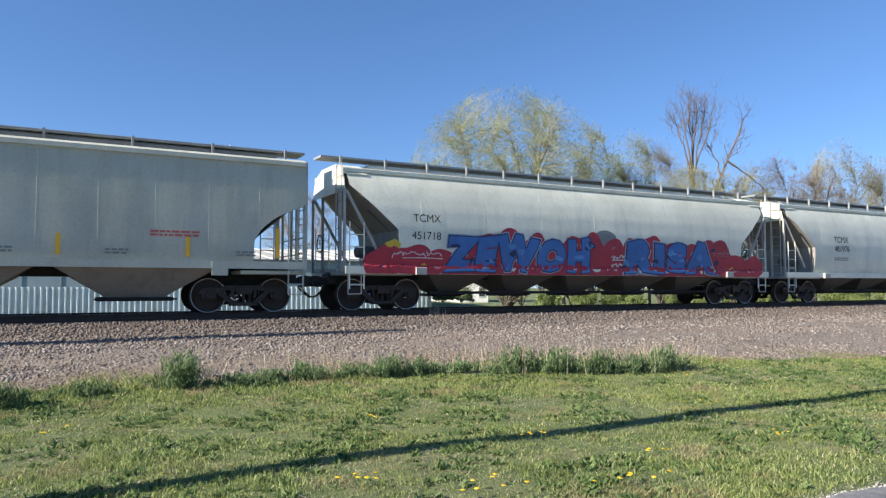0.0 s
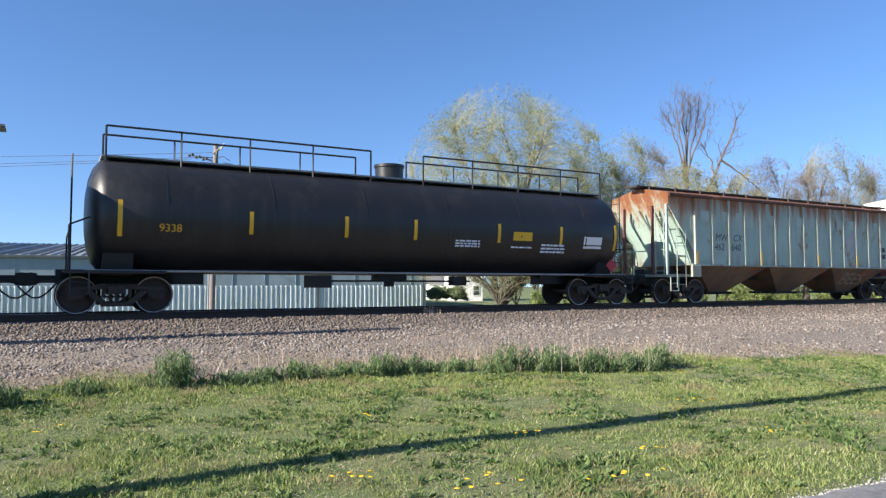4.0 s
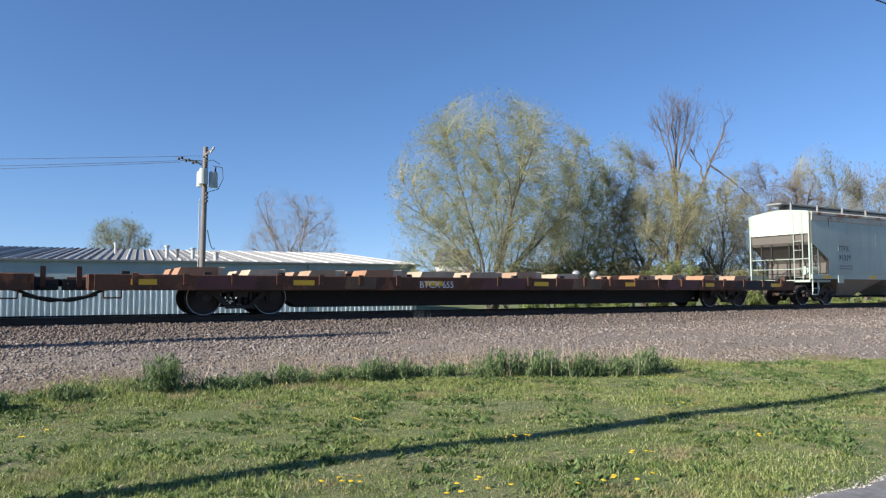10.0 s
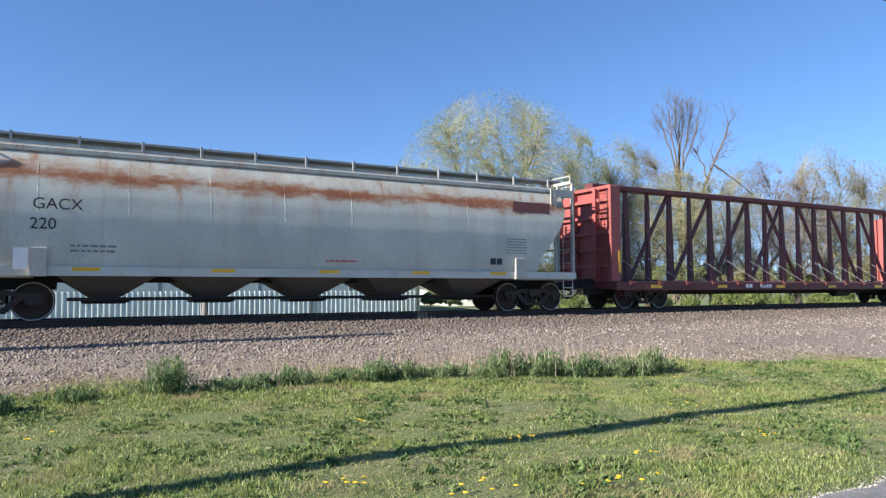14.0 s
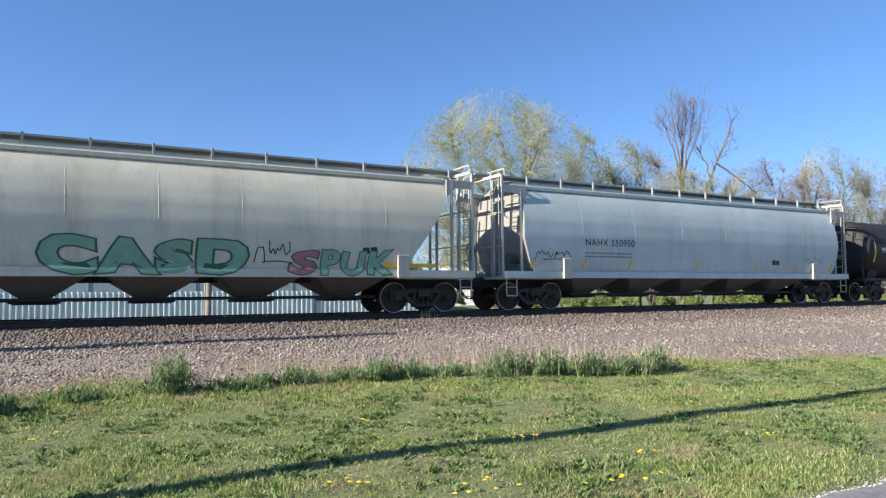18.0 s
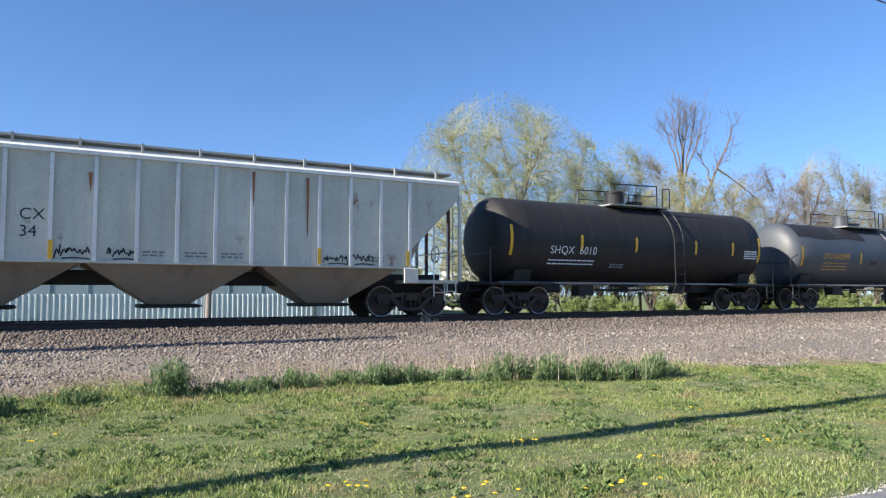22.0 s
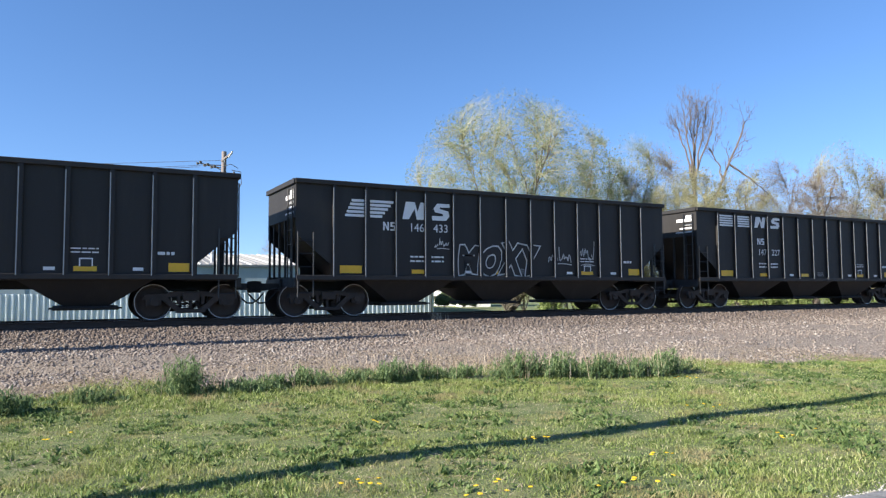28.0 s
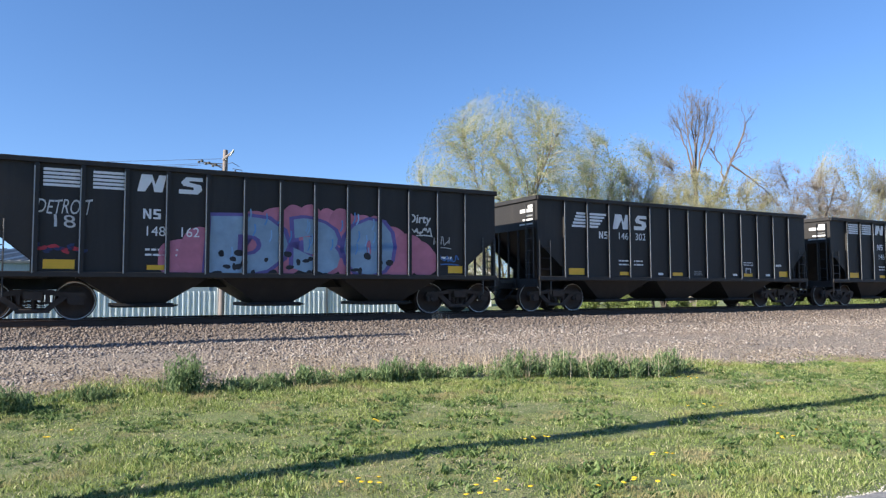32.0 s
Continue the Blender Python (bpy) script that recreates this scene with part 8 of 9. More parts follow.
def build_centerbeam():
    c = car_root("centerbeam_car", "empty dark red centerbeam lumber car with open truss", -211.605, "lumber car")
    m = M["lumber_red"]
    half, top = 10.95, 4.42
    part("deck", G().prism([(-1.45, 0.68), (-1.45, 0.96), (0, 1.04), (1.45, 0.96), (1.45, 0.68), (0, 0.80)], -half, half), m, c)
    for y in (-1, 1):
        part("side_sill", G().block(-half, half, min(y * 1.42, y * 1.52), max(y * 1.42, y * 1.52), 0.66, 0.98), m, c)
    part("top_chord", G().block(-half + 0.1, half - 0.1, -0.22, 0.22, 4.50, 4.70, 0.03), m, c, "wide top beam")
    posts = [-10.22, -9.0, -7.85, -6.62, -5.46, -4.22, -3.02, -1.8, -0.63, 0.57, 1.75, 2.99, 4.18, 5.36, 6.59, 7.79, 8.95]
    for i, x in enumerate(posts):
        w = 0.095 if i % 2 else 0.065
        part("truss_post", G().add([(x - w, -0.05, 4.5), (x + w, -0.05, 4.5), (x + w, 0.05, 4.5), (x - w, 0.05, 4.5), (x - w * 1.3, -0.11, 1.0), (x + w * 1.3, -0.11, 1.0), (x + w * 1.3, 0.11, 1.0), (x - w * 1.3, 0.11, 1.0)], [(0, 1, 2, 3), (7, 6, 5, 4), (0, 4, 5, 1), (1, 5, 6, 2), (2, 6, 7, 3), (3, 7, 4, 0)]), m, c, "tapered truss post")
    px = lambda i: posts[i]
    diag = [(-10.9, px(1) - 0.2, 2.75, 1.1), (px(1) + 0.15, px(3) - 0.1, 1.1, 4.45), (px(3) + 0.15, px(5) - 0.1, 1.1, 4.45), (px(5) + 0.15, px(7) - 0.1, 1.1, 4.45), (px(7) + 0.15, px(9) - 0.1, 1.1, 4.45),
            (px(8) + 0.1, px(10) - 0.15, 4.45, 1.1), (px(10) + 0.1, px(12) - 0.15, 4.45, 1.1), (px(12) + 0.1, px(14) - 0.15, 4.45, 1.1), (px(14) + 0.1, px(16) - 0.15, 4.45, 1.1), (px(16) + 0.2, 10.8, 1.1, 2.75)]
    for a, b, z0, z1 in diag:
        g = G()
        p, q = Vector((a, 0, z0)), Vector((b, 0, z1))
        d = (q - p).normalized()
        nrm = Vector((-d.z, 0, d.x)) * 0.07
        g.plate([(p.x + nrm.x, p.z + nrm.z), (q.x + nrm.x, q.z + nrm.z), (q.x - nrm.x, q.z - nrm.z), (p.x - nrm.x, p.z - nrm.z)], -0.045, 0.045)
        part("truss_brace", g, m, c)
    for d in (-1, 1):
        x = d * half
        # sunlight on the bulkheads is put into this lighter red
        lit = M["lumber_red_lit"]
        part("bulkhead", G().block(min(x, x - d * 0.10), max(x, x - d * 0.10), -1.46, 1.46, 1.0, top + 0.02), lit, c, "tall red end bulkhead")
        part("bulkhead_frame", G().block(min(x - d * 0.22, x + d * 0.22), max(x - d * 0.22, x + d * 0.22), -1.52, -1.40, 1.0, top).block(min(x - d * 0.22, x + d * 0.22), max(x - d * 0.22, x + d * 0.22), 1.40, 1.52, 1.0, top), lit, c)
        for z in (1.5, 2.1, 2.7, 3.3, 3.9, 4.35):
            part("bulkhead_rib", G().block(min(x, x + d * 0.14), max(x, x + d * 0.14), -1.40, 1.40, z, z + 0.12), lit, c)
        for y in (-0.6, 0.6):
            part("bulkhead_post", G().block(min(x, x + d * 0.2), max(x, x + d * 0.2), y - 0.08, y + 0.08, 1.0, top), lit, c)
        ladder(c, x + d * 0.24, -1.15, 1.0, 4.3, m, 0.42, 0.38, "end_ladder", along=False)
        part("gusset", G().plate([(x - d * 0.2, 2.0), (x - d * 0.2, 1.0), (x - d * 1.1, 1.0)], -0.1, 0.1), m, c)
        part("reflector", G().box(x - d * 0.15 - 0.05, x - d * 0.15 + 0.05, -1.53, -1.521, 1.3, 2.1), M["yellow"], c, "upright yellow reflective strip")
        sill_step(c, d * (half - 0.4), -1.46, m)
    for i in range(15):
        x = -10.2 + 20.4 * i / 14
        part("winch", G().rod((x - 0.12, -1.54, 0.92), (x + 0.12, -1.54, 0.92), 0.06, 8).box(x - 0.16, x + 0.16, -1.56, -1.45, 0.86, 1.02), m, c, "strap winch")
    g = G()
    for i in range(14):
        x = -9.8 + 19.6 * i / 13
        g.rod((x, -0.45, 1.9), (x + 0.7, -1.4, 1.0), 0.01, 4)
    part("tie_cable", g, M["galv"], c, "thin loose tie-down cables")
    y = -1.524
    for x, mm, wd in ((-4.0, M["w_ink"], 0.4), (-3.1, M["w_ink"], 0.8)):
        bars(c, x, 0.90, wd, 1, mm, y, 0.15)
    for i in range(6):
        x = -9.0 + 3.6 * i
        part("reflector", G().box(x - 0.28, x + 0.28, y - 0.004, y, 0.74, 0.86), M["yellow"], c, "yellow reflective strip")
    running_gear(c, half + 0.55, 8.995)
    brake_wheel(c, -half - 0.35, 0.4, 2.0)
    part("center_sill", G().block(-half, half, -0.3, 0.3, 0.5, 0.78), M["dark"], c)
    part("air_reservoir", G().rod((3.0, -0.8, 0.55), (4.1, -0.8, 0.55), 0.2, 12), M["dark"], c)


def build_coil_car():
    c = car_root("coil_car", "grey steel coil car with rounded ribbed covers", -251.455, "coil car")
    m = M["coil"]
    half = 6.6
    n = 16
    for x0, x1 in ((-6.25, -0.05), (0.05, 6.25)):
        hood = []
        for x in (x0, x1):
            hood.append([(x, -1.50, 1.72)] + [(x, -1.50 * math.cos(a), 2.45 + 1.02 * math.sin(a)) for a in np.linspace(0.0, math.pi, n)] + [(x, 1.50, 1.72)])
        h = part("coil_cover", G().loft(hood), m, c, "rounded grey steel cover", smooth=30)
        for i in range(4):
            x = x0 + 0.1 + (x1 - x0 - 0.2) * i / 3
            ring = [[(x + dx, -1.51, 1.74)] + [(x + dx, -1.51 * math.cos(a), 2.45 + 1.03 * math.sin(a)) for a in np.linspace(0.0, math.pi, n)] + [(x + dx, 1.51, 1.74)] for dx in (-0.02, 0.02)]
            part("cover_seam", G().loft(ring), m, h, smooth=30)
        part("cover_rail", G().rod((x0, -1.47, 2.62), (x1, -1.47, 2.62), 0.018, 5), M["galv"], h)
        for dx in (-1, 1):
            xm = (x0 + x1) / 2 + dx * 1.1
            part("lifting_post", G().box(xm - 0.06, xm + 0.06, -0.95, -0.80, 3.1, 3.95).box(xm - 0.10, xm + 0.10, -1.0, -0.75, 3.85, 4.0), M["maroon"], h, "rusty lifting bracket")
        xm = (x0 + x1) / 2
        part("lifting_beam", G().block(xm - 1.2, xm + 1.2, -0.18, 0.18, 3.46, 3.62), M["galv"], h)
    for y in (-1, 1):
        part("side_sill", G().block(-half, half, min(y * 1.44, y * 1.54), max(y * 1.44, y * 1.54), 1.02, 1.70), m, c, "deep grey side sill")
        part("catwalk", G().block(-half, half, min(y * 1.54, y * 1.60), max(y * 1.54, y * 1.60), 1.30, 1.36), M["galv"], c)
    part("underframe", G().block(-half, half, -1.3, 1.3, 0.85, 1.1).plate([(-3.2, 0.9), (3.2, 0.9), (2.4, 0.55), (-2.4, 0.55)], -0.5, 0.5), M["dark"], c)
    for d in (-1, 1):
        part("end_platform", G().block(min(d * 6.5, d * 7.1), max(d * 6.5, d * 7.1), -1.45, 1.45, 1.0, 1.08), M["galv"], c)
        sill_step(c, d * 6.8, -1.46, m)
        part("end_wall", G().block(min(d * 6.45, d * 6.6), max(d * 6.45, d * 6.6), -1.45, 1.45, 1.05, 1.9), m, c)
    brake_wheel(c, 6.95, -0.9, 2.05)
    part("brake_stand", G().block(6.62, 6.85, -1.05, -0.75, 1.6, 2.2), M["dark"], c)
    y = -1.546
    hatch_box(c, 2.0, 1.42, y)
    for x, wd in ((-6.2, 0.6), (5.9, 0.7), (0.3, 0.7), (-3.0, 0.7)):
        z = 1.48 if abs(x) > 5 else 1.12
        part("reflector", G().box(x - wd / 2, x + wd / 2, y - 0.005, y, z, z + 0.17), M["yellow"], c, "yellow reflective strip")
    bars(c, -5.6, 1.60, 0.5, 1, M["k_ink"], y, 0.18)
    lettering(c, "165265", -4.5, 1.42, 0.22, M["k_ink"], y)
    company_bars(c, -5.4, 2.0, -1.506, M["k_ink"], 1.0, 0.7)
    tag(c, -1.0, 1.4, 0.9, 0.25, 4, y, M["maroon"], 3, 0.03)
    tag(c, -3.6, 1.85, 3.6, 0.35, 6, -1.508, M["g_ink"], 4, 0.03)
    for x in (-6.3, 6.15, 3.5):
        bars(c, x, 1.62, 0.3, 1, M["k_ink"], y, 0.08)
    running_gear(c, half + 0.55, 5.225)


build_train()


# ---- beyond the track: building, poles, houses, trees ----
def spot(px, depth, z=0.0):
    """A far place from its bearing across the view and its depth."""
    a = math.atan((px - 784) / 1252) + radians(1.2)
    return Vector((depth * math.tan(a), depth, z))


def build_hall():
    """A long low metal building with ribbed walls and a shallow seamed roof."""
    b = radians(22.0)
    corner = Vector((-1.0, 60.0, -0.25))
    m = Matrix.Translation(corner) @ Matrix.Rotation(b, 4, "Z")     # x runs along the front to the right, y to the back
    t = thing("metal_building", "long low blue-grey metal warehouse with a shallow seamed roof", "building", m)
    wall_m = painted("blue_grey_siding", (0.26, 0.33, 0.37), 0.5, dirt=0.15)
    rib_m = painted("pale_blue_ribbed_siding", (0.50, 0.57, 0.60), 0.45, dirt=0.1)
    roof_m = painted("weathered_roof_sheet", (0.25, 0.25, 0.245), 0.85, dirt=0.3)
    trim_m = painted("dark_trim", (0.10, 0.12, 0.13), 0.5)
    seam_m = plain("bright_roof_seam", (0.52, 0.52, 0.50), 0.7)
    length, eave, rise, deep = 72.0, 4.02, 2.3, 27.0
    part("side_wall", G().box(-length, 0, 0.0, 0.2, 1.9, eave).box(-0.2, 0, 0.2, 2 * deep, 0, eave).box(-length, -length + 0.2, 0.2, 2 * deep, 0, eave).box(-length, 0, 2 * deep, 2 * deep + 0.2, 0, eave), wall_m, t, "smooth blue-grey wall panels")
    part("gable", G().add([(-0.1, 0, eave), (-0.1, deep, eave + rise), (-0.1, 2 * deep, eave), (0.0, 0, eave), (0.0, deep, eave + rise), (0.0, 2 * deep, eave)], [(0, 1, 2), (5, 4, 3), (0, 3, 4, 1), (1, 4, 5, 2), (2, 5, 3, 0)]), wall_m, t)
    panel = 3.0
    g = G()
    prof = []
    n = 8
    for i in range(n):
        x = i * panel / n
        prof += [(x, 0.0), (x + 0.20, 0.0), (x + 0.24, -0.07), (x + 0.33, -0.07)]
    prof.append((panel, 0.0))
    g.loft([[(x, y, 0.0) for x, y in prof], [(x, y, 1.95) for x, y in prof]], close=False, caps=False)
    me = g.mesh("wall_panel", rib_m)
    for i in range(int(length / panel)):
        part("wall_panel", me, None, t, "ribbed pale lower wall panel").location = (-length + i * panel, -0.03, 0)
    for i in range(30):
        x = -length + 2.4 * i + 1.0
        part("wall_rib", G().box(x, x + 0.04, -0.04, 0.0, 1.95, eave - 0.1), wall_m, t)
    part("gutter", G().block(-length - 0.3, 0.3, -0.22, -0.04, eave - 0.12, eave + 0.06), trim_m, t)
    part("roof", G().add([(-length - 0.3, -0.15, eave + 0.02), (0.3, -0.15, eave + 0.02), (0.3, deep, eave + rise), (-length - 0.3, deep, eave + rise), (-length - 0.3, 2 * deep + 0.2, eave + 0.02), (0.3, 2 * deep + 0.2, eave + 0.02)], [(0, 1, 2, 3), (3, 2, 5, 4)]), roof_m, t, "grey ribbed metal roof")
    seam = G().add([(0, -0.12, eave + 0.03), (0.05, -0.12, eave + 0.13), (0.10, -0.12, eave + 0.03), (0, deep, eave + rise + 0.01), (0.05, deep, eave + rise + 0.11), (0.10, deep, eave + rise + 0.01)], [(0, 1, 4, 3), (1, 2, 5, 4), (0, 2, 1)]).mesh("roof_seam", roof_m)
    bright = G().add([(0, -0.12, eave + 0.04), (0.09, -0.12, eave + 0.13), (0.18, -0.12, eave + 0.04), (0, deep, eave + rise + 0.02), (0.09, deep, eave + rise + 0.11), (0.18, deep, eave + rise + 0.02)], [(0, 1, 4, 3), (1, 2, 5, 4), (0, 2, 1)]).mesh("roof_seam", seam_m)
    i, x = 0, -0.2
    while x > -length:
        part("roof_seam", bright if i % 3 == 0 else seam, None, t, "bright sealed seam" if i % 3 == 0 else "").location = (x, 0, 0)
        x -= 0.62
        i += 1
    for x in (-0.35, -9.3):
        part("downspout", G().block(x, x + 0.12, -0.16, -0.04, 0, eave), trim_m, t)
    for x, y, h, r in ((-23.5, 12.0, 0.9, 0.12), (-19.5, 6.0, 0.9, 0.16), (-18.8, 4.0, 0.7, 0.10), (-17.6, 4.5, 0.8, 0.16), (-15.9, 3.6, 0.5, 0.20)):
        z = eave + rise * y / deep
        part("roof_vent", G().rod((x, y, z - 0.1), (x, y, z + h), r, 10).rod((x, y, z + h), (x, y, z + h + 0.12), r * 1.5, 10), seam_m if r > 0.11 else trim_m, t, "metal roof vent pipe")


build_hall()

M["pole_wood"] = plain("weathered_pole_wood", (0.23, 0.195, 0.18), 0.85, 0, 0.25, 5.0, 0.5)
M["can"] = painted("transformer_grey", (0.42, 0.45, 0.45), 0.4, dirt=0.1)
M["wire"] = plain("dark_wire", (0.03, 0.03, 0.03), 0.6, 0, 0.1)


def sag(p, q, drop, n=14):
    p, q = Vector(p), Vector(q)
    return [p.lerp(q, i / n) - Vector((0, 0, drop * 4 * (i / n) * (1 - i / n))) for i in range(n + 1)]


def build_pole():
    """The utility pole by the building, with three transformer cans and its wires."""
    base = spot(357, 42.0)
    t = thing("utility_pole", "brown wooden utility pole with three grey transformer cans", "utility pole", Matrix.Translation(base))
    part("pole", G().rod((0, 0, -0.5), (0.12, 0, 10.15), 0.19, 12, 0.14), M["pole_wood"], t, smooth=40)
    for x, y, zz, r in ((0.12, -0.36, 8.30, 0.26), (0.62, -0.05, 8.15, 0.25), (-0.26, 0.30, 8.22, 0.22)):
        g = G().rod((x, y, zz - 0.42), (x, y, zz + 0.42), r, 16).rod((x, y, zz + 0.42), (x, y, zz + 0.50), r * 0.85, 16)
        c = part("transformer", g, M["can"], t, "grey cylindrical transformer can", smooth=30)
        part("bushing", G().rod((x + 0.1, y, zz + 0.5), (x + 0.12, y, zz + 0.78), 0.05, 8), M["wire"], c)
    part("crossarm", G().rod((0.0, -0.1, 9.55), (0.75, -0.55, 9.95), 0.07, 6), M["pole_wood"], t, "short slanted crossarm")
    part("cutout", G().rod((0.55, -0.5, 9.7), (0.80, -0.6, 10.05), 0.05, 6).rod((0.2, -0.2, 9.5), (0.2, -0.2, 9.75), 0.04, 6), M["can"], t)
    for i in range(3):
        x = -0.45 - 0.42 * i
        part("insulator", G().path([(0.0, 0, 9.0 + 0.15 * i), (x * 0.6, -0.05, 9.15 + 0.1 * i), (x, 0, 9.2 + 0.12 * i)], 0.03, 5).disc((x, 0, 9.25 + 0.12 * i), (0, 0, 1), 0.09, 0.14, 8).disc((x - 0.18, 0, 9.2 + 0.12 * i), (0, 0, 1), 0.08, 0.12, 8), M["wire"], t, "bracket with dark insulators")
    part("lead_wire", G().path([(0.6, -0.1, 9.0), (1.15, -0.1, 8.9), (1.2, -0.1, 8.2), (0.9, -0.1, 7.6), (0.15, -0.1, 7.4)], 0.02, 5).path([(0.1, -0.2, 9.2), (0.6, -0.2, 9.35), (1.0, -0.1, 9.1)], 0.018, 5), M["wire"], t)
    part("spool_rack", G().disc((0.25, -0.1, 7.35), (0, 0, 1), 0.09, 0.14, 8).disc((0.25, -0.1, 7.12), (0, 0, 1), 0.09, 0.14, 8).disc((0.25, -0.1, 6.9), (0, 0, 1), 0.09, 0.14, 8), M["wire"], t)
    part("conduit", G().rod((-0.20, -0.10, 0), (-0.16, -0.10, 7.0), 0.035, 6), M["can"], t)
    part("service_drop", G().path([v - base for v in sag(base + Vector((0.25, 0.2, 5.2)), spot(380, 56, 5.0), 0.5)], 0.03, 5), M["wire"], t)
    end = base + Vector((-55, -2.0, 0))
    for x, z, far in ((0.0, 9.62, 9.1), (-0.95, 9.34, 8.1), (-1.35, 9.24, 7.6)):
        w = G().path([v - base for v in sag(base + Vector((x, 0, z)), end + Vector((0, 0, far)), 0.3)], 0.014, 4)
        part("power_line", w, M["wire"], t, "thin dark power line")


build_pole()


def roadside_pole(s, q, high, r, label):
    t = thing("utility_pole", label, "utility pole", Matrix.Translation(at(s, q, float(ground_z(s, q)))) @ TURN, "poles along the track")
    part("pole", G().rod((0, 0, -0.4), (0, 0, high), r, 14, r * 0.75), M["pole_wood"], t, smooth=40)
    if q < 10:
        part("crossarm", G().block(-0.06, 0.06, -1.1, 1.1, high - 0.6, high - 0.48), M["pole_wood"], t)
    return t


near_pole = roadside_pole(-6.5, 6.14, 11.5, 0.17, "tall brown wooden pole beside the lane")
roadside_pole(48.0, 6.14, 11.5, 0.20, "tall brown wooden pole beside the lane")
part("cable", G().path([(-0.2 + 54.7 * i / 24, 0, 6.52 - 0.35 * 4 * (i / 24) * (1 - i / 24)) for i in range(25)], 0.011, 6), M["wire"], near_pole, "dark cable strung between the poles")
# out of view, added only to cast the shadow streak on the gravel
roadside_pole(-8.5, 17.1, 8.6, 0.20, "unseen stout pole added to shade the gravel")


def house(px, depth, wide, deep, high, roof_h, turn, label, windows):
    t = thing("house", label, "house", Matrix.Translation(spot(px, depth, -0.2)) @ pose(0, 0, 0, 0, 0, turn))
    wm = painted("white_clapboard", (0.78, 0.78, 0.76), 0.6, dirt=0.1)
    part("wall", G().box(-wide / 2, wide / 2, 0, deep, 0, high), wm, t)
    part("roof", G().add([(-wide / 2 - 0.3, -0.3, high - 0.05), (wide / 2 + 0.3, -0.3, high - 0.05), (wide / 2 + 0.3, deep / 2, high + roof_h), (-wide / 2 - 0.3, deep / 2, high + roof_h), (-wide / 2 - 0.3, deep + 0.3, high - 0.05), (wide / 2 + 0.3, deep + 0.3, high - 0.05)], [(0, 1, 2, 3), (3, 2, 5, 4), (0, 3, 4), (1, 5, 2), (0, 4, 5, 1)]), plain("grey_shingles", (0.16, 0.16, 0.17), 0.9), t)
    gl = plain("dark_window_glass", (0.03, 0.04, 0.05), 0.1, 0, 0.1)
    for x, z in windows:
        wdw = part("window", G().box(x - 0.45, x + 0.45, -0.06, 0.0, z - 0.65, z + 0.65), wm, t)
        part("pane", G().box(x - 0.36, x + 0.36, -0.08, -0.05, z - 0.56, z - 0.03).box(x - 0.36, x + 0.36, -0.08, -0.05, z + 0.03, z + 0.56), gl, wdw)


house(812, 88.0, 3.6, 8.0, 5.2, 2.0, 8, "white clapboard house among bare trees", ((-1.0, 1.3), (1.0, 1.3), (-1.0, 3.6), (1.0, 3.6)))
house(775, 96.0, 5.0, 7.0, 2.3, 1.6, 5, "small white outbuilding with a grey roof", ((-1.2, 1.2),))


# ---- trees and shrubs ----
def bark(name, c):
    return plain(name, c, 0.9, 0, 0.3, 7.0, 0.6)


M["bark"] = bark("grey_brown_bark", (0.17, 0.135, 0.105))
M["bark_pale"] = bark("pale_grey_bark", (0.24, 0.205, 0.165))
M["bark_red"] = bark("reddish_bare_bark", (0.155, 0.125, 0.108))
M["twig"] = plain("budding_olive_twigs", (0.40, 0.375, 0.23), 0.8, 0, 0.3, 3.0)
M["twig_grey"] = plain("bare_grey_twigs", (0.29, 0.25, 0.215), 0.8, 0, 0.3, 3.0)
M["leaf_willow"] = blade_material("young_willow_leaves", [(0.0, (0.185, 0.235, 0.105)), (0.6, (0.235, 0.295, 0.135)), (1.0, (0.29, 0.345, 0.18))], 0.45)
M["leaf_green"] = blade_material("young_green_leaves", [(0.0, (0.16, 0.21, 0.07)), (0.6, (0.26, 0.32, 0.11)), (1.0, (0.36, 0.41, 0.17))], 0.45)
M["leaf_olive"] = blade_material("olive_buds", [(0.0, (0.17, 0.175, 0.08)), (0.6, (0.26, 0.26, 0.12)), (1.0, (0.35, 0.335, 0.18))], 0.4)
M["leaf_red"] = blade_material("reddish_buds", [(0.0, (0.17, 0.11, 0.08)), (0.6, (0.24, 0.17, 0.12)), (1.0, (0.30, 0.23, 0.17))], 0.3)


def unit(a):
    return a / np.maximum(np.linalg.norm(a, axis=-1, keepdims=True), 1e-9)


def tubes(p, r, sides):
    """Tapered tubes along polylines: p is (n, k, 3), r is (n, k)."""
    n, k, _ = p.shape
    d = unit(np.diff(p, axis=1, append=p[:, -1:] * 2 - p[:, -2:-1]))
    a = unit(np.cross(d, np.array([0.31, 0.74, 0.59])))
    b = np.cross(d, a)
    ang = np.arange(sides) * 2 * np.pi / sides
    v = p[:, :, None] + r[:, :, None, None] * (a[:, :, None] * np.cos(ang)[None, None, :, None] + b[:, :, None] * np.sin(ang)[None, None, :, None])
    base = (np.arange(n)[:, None, None] * k + np.arange(k - 1)[None, :, None]) * sides
    i = np.arange(sides)[None, None]
    j = (i + 1) % sides
    f = np.stack([base + i, base + j, base + sides + j, base + sides + i], -1).reshape(-1, 4)
    return v.reshape(-1, 3), f


